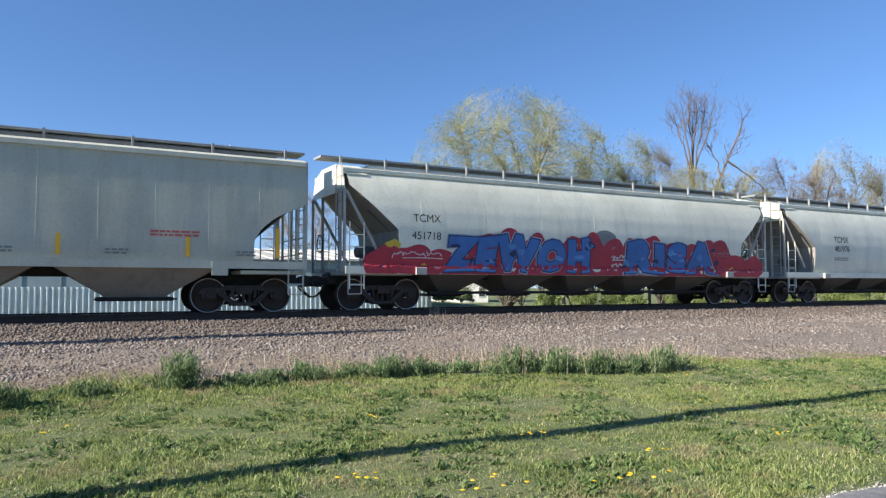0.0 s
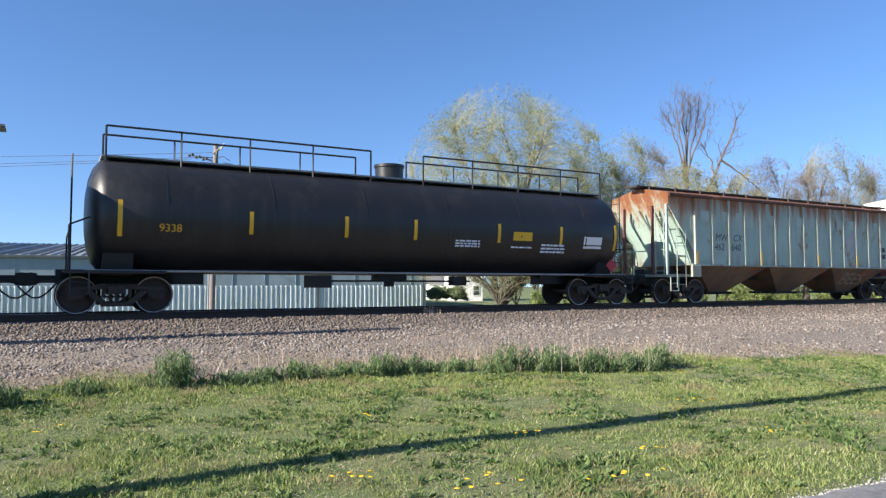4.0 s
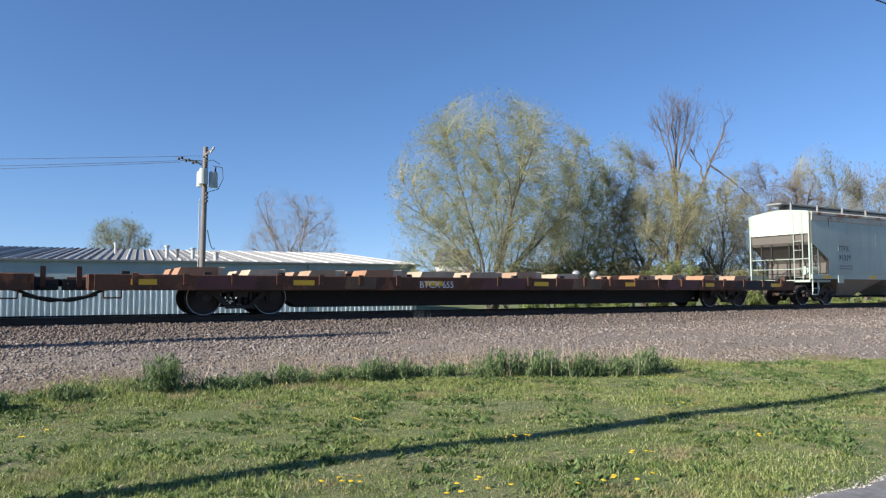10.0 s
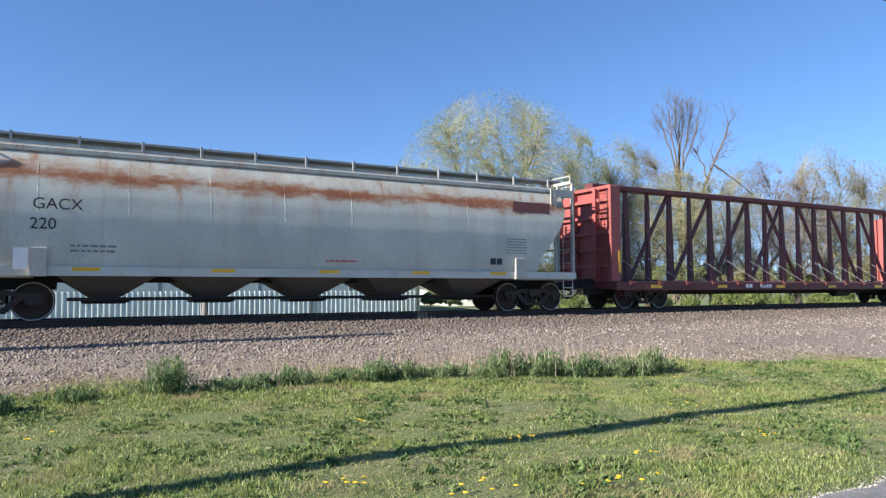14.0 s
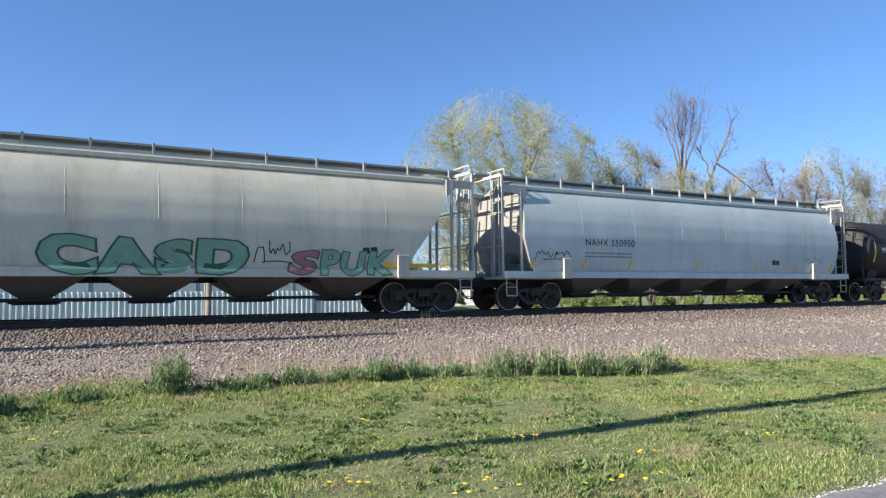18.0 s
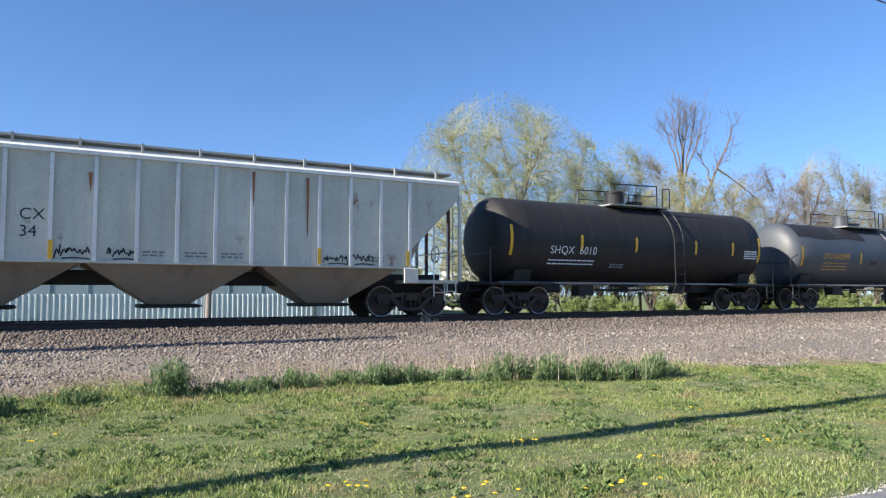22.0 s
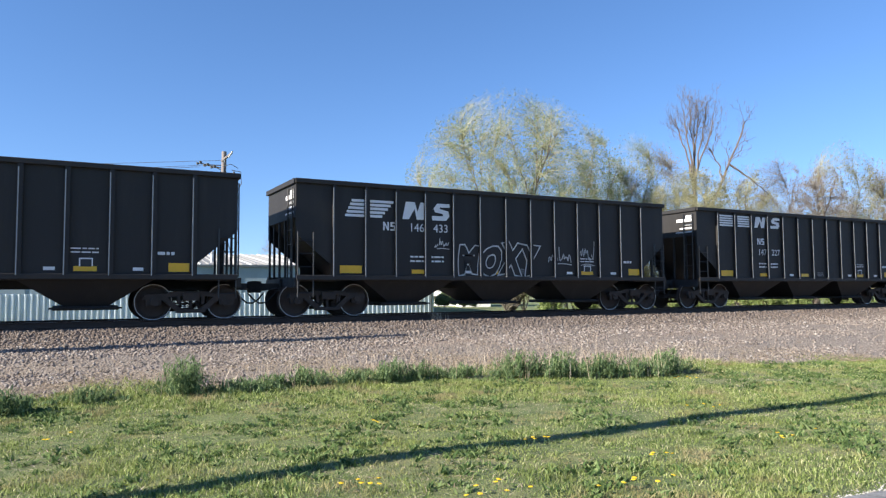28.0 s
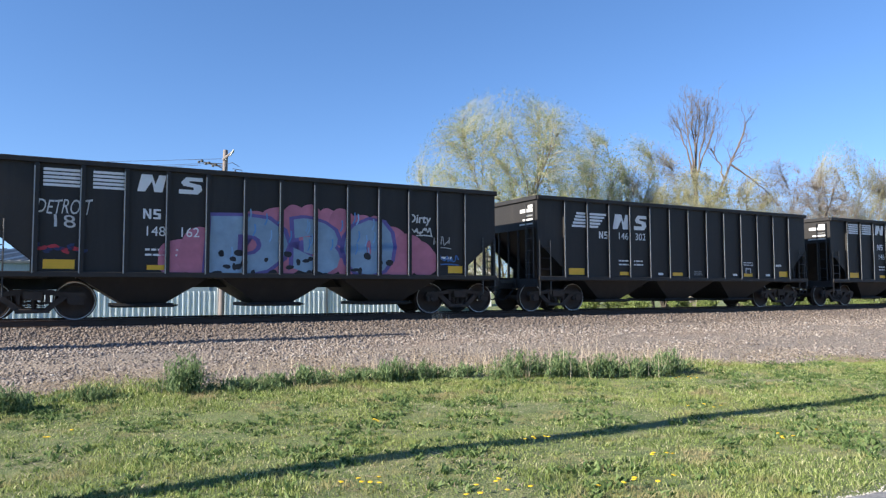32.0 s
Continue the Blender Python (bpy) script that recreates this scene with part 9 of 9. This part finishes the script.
def tree(name, label, base, high, stems, fan, levels, leaf_m, leaves, leaf_size, seed, bark_m=None, trunk=0.0, rad=0.25, up=0.12, droop=0.0, category="tree", group="trees behind the track", narrow=1.0):
    """A tree grown level by level: stems fan out, each level bears finer twigs, and the finest bear leaves.
    levels: for each (children, angle in degrees, length ratio)."""
    rng = np.random.default_rng(seed)
    t = thing(name, label, category, Matrix.Translation(base), group)
    verts, faces, off = [], [], 0

    def emit(p, r, sides):
        nonlocal off
        v, f = tubes(p, r, sides)
        verts.append(v)
        faces.append(f + off)
        off += len(v)

    az = np.arange(stems) * 2.399 + rng.random(stems)
    tilt = radians(fan) * np.sqrt((np.arange(stems) + 0.3) / stems) * (0.85 + 0.3 * rng.random(stems))
    d = np.stack([np.cos(az) * np.sin(tilt) * narrow, np.sin(az) * np.sin(tilt) * narrow, np.cos(tilt)], -1)
    start = np.zeros((stems, 3))
    start[:, 2] = trunk
    start[:, :2] = rng.normal(0, 0.06 * rad / 0.25, (stems, 2))
    if trunk > 0:
        emit(np.array([[(0, 0, -0.3), (0.02, 0, trunk * 0.5), (0, 0, trunk + 0.2)]]), np.array([[rad * 1.5, rad * 1.15, rad]]), 10)
    length = (high - trunk) * (0.62 + 0.10 * rng.random(stems))
    r = np.full(stems, rad * (0.75 if stems > 1 else 1.0))
    tips = None
    for li in range(len(levels) + 1):
        k = 7 if li == 0 else (6 if li == 1 else 4)
        n = len(start)
        p = np.empty((n, k, 3))
        p[:, 0] = start
        dd = d.copy()
        dirs = [dd]
        for i in range(1, k):
            dd = unit(dd + rng.normal(0, 0.13 if li else 0.08, (n, 3)) + np.array([0, 0, up - (droop if li >= 2 else 0)]))
            p[:, i] = p[:, i - 1] + dd * (length / (k - 1))[:, None]
            dirs.append(dd)
        taper = np.linspace(1, 0.45 if li < 2 else 0.3, k)
        emit(p, np.maximum(r[:, None] * taper[None], 0.007), 8 if li == 0 else (5 if li == 1 else 3))
        if li == len(levels):
            tips = p
            break
        ch, ang, ratio = levels[li]
        par = np.repeat(np.arange(n), ch)
        u = 0.22 + 0.78 * ((np.tile(np.arange(ch), n) + rng.random(n * ch)) / ch)
        f = u * (k - 1)
        i0 = np.minimum(f.astype(int), k - 2)
        fr = (f - i0)[:, None]
        start = p[par, i0] * (1 - fr) + p[par, i0 + 1] * fr
        pd = np.stack(dirs, 1)[par, i0]
        side = unit(np.cross(pd, rng.normal(size=(n * ch, 3))))
        a = radians(ang) * (0.65 + 0.7 * rng.random(n * ch))
        d = unit(pd * np.cos(a)[:, None] + side * np.sin(a)[:, None])
        length = length[par] * ratio * (1.15 - 0.55 * u) * (0.7 + 0.6 * rng.random(n * ch))
        r = r[par] * np.interp(u, [0, 1], [0.50, 0.30])
    me = np_mesh("trunk", np.concatenate(verts), np.concatenate(faces), bark_m or M["bark"])
    me.shade_smooth()
    part("trunk", me, None, t, "trunk, limbs and fine bare twigs")
    if leaves:
        n, k, _ = tips.shape
        m = n * leaves
        par = np.repeat(np.arange(n), leaves)
        f = rng.random(m) * (k - 1.01)
        i0 = f.astype(int)
        c = tips[par, i0] + (tips[par, i0 + 1] - tips[par, i0]) * (f - i0)[:, None] + rng.normal(0, leaf_size * 0.8, (m, 3))
        a = unit(rng.normal(size=(m, 3)))
        b = unit(np.cross(a, rng.normal(size=(m, 3))))
        sz = leaf_size * (0.5 + rng.random(m))[:, None]
        v = np.stack([c - a * sz, c + b * sz * 0.45, c + a * sz, c - b * sz * 0.45], 1).reshape(-1, 3)
        fcs = np.arange(m * 4).reshape(-1, 4)
        part("crown", np_mesh("crown", v, fcs, leaf_m), None, t, "sparse young spring leaves")
    return t


def top_z(y, depth):
    return 1.6 + depth * (math.tan(radians(3.4)) + (441 - y) / 1252)


def fan_tree(name, label, px, top, wide, bottom, depth, stems, n, leaf, leaves, size, seed, bark_m, rad, fork=0.4, spread=60.0, lump=0.12, shift=0.0, twig="twig", deep=0.85, shell=0.30, tuft=0.32, category="tree", group="trees behind the track"):
    """A tree whose limbs fan out from their fork to a lumpy crown, with n tufts of fine twigs spread
    through the crown, each on a branch of its own from the nearest limb."""
    rng = np.random.default_rng(seed)
    hi, lo, w = top_z(top, depth), top_z(bottom, depth), wide * depth / 1252
    mid, radii = np.array((shift, 0, (hi + lo) / 2)), np.array((w, w * deep, (hi - lo) / 2))
    t = thing(name, label, category, Matrix.Translation(spot(px, depth)), group)
    ph, ph0 = rng.normal(size=(7, 3)), rng.random(7) * 6.28

    def edge(e):
        return 1 + 2.2 * lump * sum(np.sin(3.2 * e @ ph[i] + ph0[i]) for i in range(7)) / 7

    def room(o, d):
        """How far it is from o along d to the crown's edge."""
        a, b = (o - mid) / radii, d / radii
        aa, ab, bb = (a * a).sum(-1), (a * b).sum(-1), (b * b).sum(-1)
        far = (-ab + np.sqrt(np.maximum(ab * ab - bb * (aa - 1), 0))) / bb
        return np.maximum(far, 0.0) * edge(unit((o + d * np.maximum(far, 0.1)[:, None] - mid) / radii))

    az = np.arange(stems) * 2.399 + 0.7 * rng.random(stems)
    tilt = radians(spread) * np.sqrt((np.arange(stems) + 0.35) / stems) * (0.85 + 0.25 * rng.random(stems))
    d = np.stack([np.cos(az) * np.sin(tilt), np.sin(az) * np.sin(tilt), np.cos(tilt)], -1)
    start = np.stack([np.cos(az) * rad * 1.1, np.sin(az) * rad * 1.1, np.full(stems, fork - 0.3 if fork < 0.6 else fork)], -1)
    length = room(start, d) * 0.88
    first = unit(d * 0.5 + np.array([0, 0, 0.6]))
    r = rad * (0.55 + 0.45 * rng.random(stems))
    verts, faces, off = [], [], 0

    def emit(p, q, sides):
        nonlocal off
        v, f = tubes(p, q, sides)
        verts.append(v)
        faces.append(f + off)
        off += len(v)

    if fork >= 0.6:
        emit(np.array([[(0.02 * math.sin(2 * i), 0, -0.3 + (fork + 0.7) * i / 7) for i in range(8)]]), np.linspace(rad * 1.9, rad * 1.25, 8)[None], 8)
    u = np.linspace(0, 1, 8)[None, :, None]
    nodes, ways, girth = [], [], []
    for li, (ch, ang, share) in enumerate(((9, 26, 0.8), (0, 0, 0))):
        m = len(start)
        end = start + d * length[:, None]
        bend = start + first * (length * 0.5)[:, None]
        p = start[:, None] * (1 - u) ** 2 + 2 * bend[:, None] * u * (1 - u) + end[:, None] * u * u
        p[:, 1:] += np.cumsum(rng.normal(0, 0.013, (m, 7, 3)) * length[:, None, None], 1)
        thick = np.maximum(r[:, None] * np.linspace(1, 0.30, 8)[None], 0.012)
        emit(p, thick, 8 if li == 0 else 5)
        nodes.append(p[:, 2:].reshape(-1, 3))
        ways.append(unit(np.diff(p, axis=1))[:, 1:].reshape(-1, 3))
        girth.append(thick[:, 2:].reshape(-1))
        if ch:
            par = np.repeat(np.arange(m), ch)
            f = (0.22 + 0.75 * ((np.tile(np.arange(ch), m) + rng.random(m * ch)) / ch)) * 7
            i0 = np.minimum(f.astype(int), 6)
            start = p[par, i0] + (p[par, i0 + 1] - p[par, i0]) * (f - i0)[:, None]
            along = unit(p[par, i0 + 1] - p[par, i0])
            side = unit(np.cross(along, rng.normal(size=(m * ch, 3))))
            a = radians(ang) * (0.6 + 0.8 * rng.random(m * ch))
            d = unit(along * np.cos(a)[:, None] + side * np.sin(a)[:, None] + np.array([0, 0, 0.06]))
            length = np.minimum(room(start, d), length[par] * 0.7) * share * (0.6 + 0.4 * rng.random(m * ch)) + 0.15
            first = unit(d + along * 0.5)
            r = r[par] * np.interp(f, [0, 7], [0.50, 0.30])
    nodes, ways, girth = np.concatenate(nodes), np.concatenate(ways), np.concatenate(girth)
    e = unit(rng.normal(size=(2 * n, 3)))
    c = mid + e * radii * (rng.random((2 * n, 1)) ** shell) * edge(e)[:, None]
    root = np.array((0, 0, fork * 0.7))
    c = c[(c[:, 2] > 0.8) & (np.linalg.norm((c - root)[:, :2], axis=1) < (c[:, 2] - root[2] + 0.5) * math.tan(radians(min(86, spread + 14))))][:n]
    n = len(c)
    reach = np.linalg.norm(nodes - root, axis=1)
    pick = np.empty(n, int)
    for k in range(0, n, 400):
        q = c[k: k + 400]
        gap = np.linalg.norm(q[:, None] - nodes[None], axis=2)
        pick[k: k + 400] = np.argmin(gap + 0.8 * np.maximum(0, reach[None] - np.linalg.norm(q - root, axis=1)[:, None] + 0.35 * gap), 1)
    s, al = nodes[pick], ways[pick]
    L = np.linalg.norm(c - s, axis=1)[:, None]
    u = np.linspace(0, 1, 4)[None, :, None]
    p = s[:, None] * (1 - u) ** 2 + 2 * (s + al * L * 0.4)[:, None] * u * (1 - u) + c[:, None] * u * u
    p[:, 1:-1] += rng.normal(0, 0.03, (n, 2, 3)) * L[:, None]
    limb_v, limb_f = tubes(p, np.maximum(np.minimum(0.5 * girth[pick], 0.010 + 0.010 * L[:, 0])[:, None] * np.linspace(1, 0.4, 4)[None], 0.006), 3)
    me = np_mesh("trunk", np.concatenate(verts), np.concatenate(faces), bark_m)
    me.shade_smooth()
    part("trunk", me, None, t, "trunk, limbs and branches")
    m = n * 3
    par = np.repeat(np.arange(n), 3)
    s = p[par, rng.integers(2, 4, m)]
    out = unit(unit(c - root)[par] * 0.7 + rng.normal(0, 0.65, (m, 3)))
    ln = tuft * (0.5 + rng.random(m))[:, None]
    fine = np.stack([s, s + out * ln], 1)
    v, f = tubes(fine, np.tile(np.array([0.006, 0.0035]) * depth / 60, (m, 1)), 3)
    part("fine_twig", np_mesh("fine_twig", np.concatenate([v, limb_v]), np.concatenate([f, limb_f + len(v)]), M[twig]), None, t, "fine budding twigs")
    if leaves:
        m = n * leaves
        par = rng.integers(0, len(fine), m)
        q = fine[par, 0] + (fine[par, 1] - fine[par, 0]) * (0.3 + 0.9 * rng.random((m, 1))) + rng.normal(0, 0.45 * tuft, (m, 3))
        a = unit(rng.normal(size=(m, 3)))
        b = unit(np.cross(a, rng.normal(size=(m, 3))))
        sz = size * (0.5 + rng.random(m))[:, None]
        v = np.stack([q - a * sz, q + b * sz * 0.5, q + a * sz, q - b * sz * 0.5], 1).reshape(-1, 3)
        part("crown", np_mesh("crown", v, np.arange(m * 4).reshape(-1, 4), M[leaf]), None, t, "sparse young spring leaves")
    return t


fan_tree("willow_tree", "large round multi-stemmed willow with yellow-green young leaves", 872, 162, 182, 520, 58, 17, 7000, "leaf_willow", 7, 0.058, 11, M["bark"], 0.18, 0.4, 72, 0.05, shell=0.34, tuft=0.38)
fan_tree("willow_tree", "low spreading multi-stemmed young willow beside the large one", 866, 372, 150, 545, 57, 11, 1200, "leaf_willow", 4, 0.050, 12, M["bark_pale"], 0.07, 0.4, 78, shift=-1.6)
for i, (px, y, wd, bot, dep, fork, st, leaf, nl, rd) in enumerate((
        (1018, 226, 64, 490, 60, 2.5, 7, "leaf_green", 15, 0.13), (1080, 236, 64, 490, 64, 2.0, 8, "leaf_green", 15, 0.12), (1144, 244, 64, 490, 63, 3.0, 7, "leaf_olive", 7, 0.12),
        (1050, 300, 64, 500, 66, 1.5, 7, "leaf_green", 12, 0.10), (1272, 290, 70, 490, 62, 2.5, 7, "leaf_olive", 8, 0.13), (1346, 272, 64, 490, 64, 2.5, 7, "leaf_red", 2, 0.15), (1405, 285, 66, 480, 62, 2.2, 6, "leaf_red", 2, 0.18),
        (1462, 255, 66, 490, 64, 3.5, 7, "leaf_olive", 9, 0.15), (1535, 280, 64, 490, 63, 2.5, 7, "leaf_olive", 9, 0.13), (970, 320, 60, 510, 66, 1.5, 7, "leaf_olive", 7, 0.10),
        (1120, 320, 70, 510, 72, 1.5, 7, "leaf_olive", 8, 0.10), (1250, 335, 76, 510, 74, 1.2, 7, "leaf_green", 8, 0.10), (1330, 330, 70, 510, 72, 1.2, 7, "leaf_olive", 6, 0.10),
        (1430, 330, 76, 510, 74, 1.2, 7, "leaf_red", 4, 0.10), (1500, 330, 70, 510, 72, 1.2, 7, "leaf_olive", 8, 0.10), (1610, 275, 66, 490, 68, 2.0, 7, "leaf_olive", 8, 0.13), (1690, 285, 66, 490, 68, 2.0, 7, "leaf_olive", 8, 0.13))):
    fan_tree("deciduous_tree", "slender deciduous tree with %s" % {"leaf_green": "fresh green leaves", "leaf_olive": "olive spring buds", "leaf_red": "thin reddish buds"}[leaf], px, y, wd, bot, dep, st, 1500 if dep < 66 else 900, leaf, max(1, int(nl * 0.45)), 0.060, 40 + i, M["bark_pale"] if i % 2 else M["bark"], rd, fork, 62, 0.09, 0.5 * math.sin(i * 2.3), "twig_grey" if leaf == "leaf_red" or i % 3 == 2 else "twig")
fan_tree("bushy_tree", "rounded bushy tree with dense fine olive twigs", 1192, 298, 76, 470, 58, 13, 2400, "leaf_olive", 6, 0.056, 72, M["bark"], 0.15, 2.6, 74, 0.08)
fan_tree("round_tree", "distant dome-shaped tree with thin green leaves", 210, 388, 55, 470, 120, 12, 1100, "leaf_green", 5, 0.10, 81, M["bark_pale"], 0.22, 4.6, 84, 0.05, twig="twig_grey", tuft=0.7)
fan_tree("bare_tree", "distant bare tree with fine pale twigs", 515, 338, 84, 515, 108, 13, 1700, "leaf_red", 2, 0.05, 82, M["bark_pale"], 0.20, 1.2, 72, 0.2, 0.6, "twig_grey", tuft=0.9)
for px, y, dep in ((285, 432, 130), (308, 440, 130), (706, 428, 130), (722, 432, 132), (690, 440, 128)):
    fan_tree("bare_tree", "small distant bare sapling with thin twigs", px, y, 10, 490, dep, 4, 22, "leaf_red", 0, 0.05, px, M["bark_pale"], 0.06, 1.0, 25, 0.1, 0.0, "twig_grey", tuft=0.6)


def build_snag():
    """The tall bare tree: an upright bundle of limbs, and one long limb that leans away to the right."""
    dep = 62.0
    base = spot(1198, dep)
    t = thing("bare_tree", "tall nearly bare tree with reddish twigs and a long leaning limb", "tree", Matrix.Translation(base), "trees behind the track")
    rng = np.random.default_rng(71)

    def here(px, y):
        v = spot(px, dep) - base
        return np.array((v.x, 0.0, top_z(y, dep)))

    limbs, r0 = [], []
    limbs.append([np.array((0, 0, -0.2)), here(1203, 480), here(1200, 400), here(1198, 345), here(1200, 300)])
    r0.append(0.28)
    for ends in ((1170, 205), (1182, 190), (1196, 176), (1212, 182), (1228, 178), (1236, 196), (1205, 200)):
        e = here(*ends)
        s = here(1199 + rng.uniform(-4, 4), 345 - rng.uniform(0, 40))
        limbs.append([s, s * 0.62 + e * 0.38 + np.array([(e[0] - s[0]) * -0.10, rng.normal(0, 0.3), 0.2]), s * 0.3 + e * 0.7 + np.array([(e[0] - s[0]) * 0.08, rng.normal(0, 0.4), 0]), e + np.array([0, rng.normal(0, 0.5), 0])])
        r0.append(0.095)
    limbs.append([here(1202, 440), here(1222, 375), here(1250, 318), here(1268, 268), here(1287, 232), here(1291, 212)])
    r0.append(0.15)
    limbs.append([here(1250, 318), here(1240, 285), here(1228, 262)])
    r0.append(0.09)
    limbs.append([here(1262, 290), here(1300, 318), here(1330, 345)])
    r0.append(0.10)
    paths, rads = [], []
    for pts, r in zip(limbs, r0):
        pts = np.array(pts)
        k = np.linspace(0, len(pts) - 1, 10)
        q = np.stack([np.interp(k, np.arange(len(pts)), pts[:, j]) for j in range(3)], -1)
        for _ in range(2):
            q[1:-1] = (q[:-2] + 2 * q[1:-1] + q[2:]) / 4
        q[1:] += rng.normal(0, 0.05, (9, 3))
        paths.append(q)
        rads.append(np.linspace(r, r * (0.55 if r > 0.25 else 0.30), 10))
    v, f = tubes(np.stack(paths), np.stack(rads), 7)
    verts, faces, off = [v], [f], len(v)
    p, r = np.stack(paths[1:]), np.stack(rads[1:])
    for ch, ang, ln in ((12, 42, 1.7), (5, 44, 0.9), (3, 44, 0.5)):
        n, k, _ = p.shape
        par = np.repeat(np.arange(n), ch)
        u = (0.45 + 0.55 * rng.random(n * ch)) * (k - 1.01)
        i0 = u.astype(int)
        s = p[par, i0] + (p[par, i0 + 1] - p[par, i0]) * (u - i0)[:, None]
        al = unit(p[par, i0 + 1] - p[par, i0])
        d = unit(al * math.cos(radians(ang)) + unit(np.cross(al, rng.normal(size=al.shape))) * math.sin(radians(ang)) + np.array([0, 0, 0.18]))
        L = (ln * (0.4 + 0.8 * rng.random(n * ch)))[:, None]
        r = np.repeat(np.maximum(r[par, i0] * 0.4, 0.007)[:, None], 4, 1) * np.linspace(1, 0.45, 4)
        p = np.stack([s, s + unit(d + al * 0.4) * L * 0.4, s + d * L * 0.72, s + unit(d + np.array([0, 0, 0.25])) * L], 1)
        v, f = tubes(p, r, 4 if ch > 8 else 3)
        verts.append(v)
        faces.append(f + off)
        off += len(v)
    me = np_mesh("trunk", np.concatenate(verts), np.concatenate(faces), M["bark_red"])
    me.shade_smooth()
    part("trunk", me, None, t, "trunk, limbs and bare reddish twigs")


build_snag()
rs_ = random.Random(12)
for i in range(11):
    px = 985 + 56 * i + rs_.uniform(-20, 20)
    fan_tree("thicket", "tangled thicket of thin grey stems and olive buds", px, rs_.uniform(345, 385), 52, 520, 68 + rs_.uniform(0, 6), 9, 420, rs_.choice(["leaf_olive", "leaf_red", "leaf_olive"]), 5, 0.045, 300 + i, M["bark_pale"], 0.06, 0.4, 40, 0.15, twig=rs_.choice(["twig", "twig_grey"]), tuft=0.5, category="shrub", group="undergrowth")
for i in range(18):
    px = 900 + 41 * i + rs_.uniform(-14, 14)
    dep = 56 + rs_.uniform(-2, 8)
    tree("shrub", "tangled bare undergrowth shrub with a few green leaves", spot(px, dep), top_z(rs_.uniform(430, 480), dep), 7, 34, [(5, 36, 0.6), (5, 38, 0.55), (4, 38, 0.5)], M[rs_.choice(["leaf_green", "leaf_olive", "leaf_olive"])], 5, 0.075, 120 + i, M["bark_pale"] if i % 2 else M["bark"], 0.0, 0.07, 0.08, category="shrub", group="undergrowth")
for i in range(12):
    px = 940 + 56 * i + rs_.uniform(-15, 15)
    dep = 50 + rs_.uniform(-3, 3)
    tree("bush", "low fresh green leafy bush", spot(px, dep), rs_.uniform(1.2, 2.2), 9, 60, [(5, 40, 0.7), (6, 42, 0.6)], M["leaf_green"], 14, 0.07, 160 + i, M["bark"], 0.0, 0.03, 0.04, category="bush", group="low green bushes")
for px in (757, 790):
    tree("bush", "small clipped round yellow-green bush", spot(px, 78), 1.7, 9, 62, [(6, 40, 0.7), (6, 42, 0.6)], M["leaf_willow"], 30, 0.10, 190 + px, M["bark"], 0.0, 0.03, 0.04, category="bush", group="low green bushes")



# ---- motion: the whole train runs past from left to right ----
def travelled(t):
    """Metres that the train has gone at t seconds."""
    k = (t - 16) / 16
    return t * (17.1725 + 0.04264 * k - 0.03355 * k * k + 0.05873 * k ** 3)


def motions():
    times = [2.0 * i for i in range(17)]
    for car, mid in TRAIN:
        walk(car, [(t, Matrix.Translation(at(mid + travelled(t), Q0, RAIL)) @ TURN) for t in times])
    # the wheels turn as they roll; all wheelsets share one turning
    first = ALL_WHEELSETS[0]
    steps = 32 * 30
    walk(first, [(i / 30, Matrix.Rotation(travelled(i / 30) / 0.457, 4, "Y")) for i in range(steps + 1)])
    for w in ALL_WHEELSETS[1:]:
        w.rotation_mode = "QUATERNION"
        w.animation_data_create().action = first.animation_data.action
        w.animation_data.action_slot = first.animation_data.action_slot


motions()
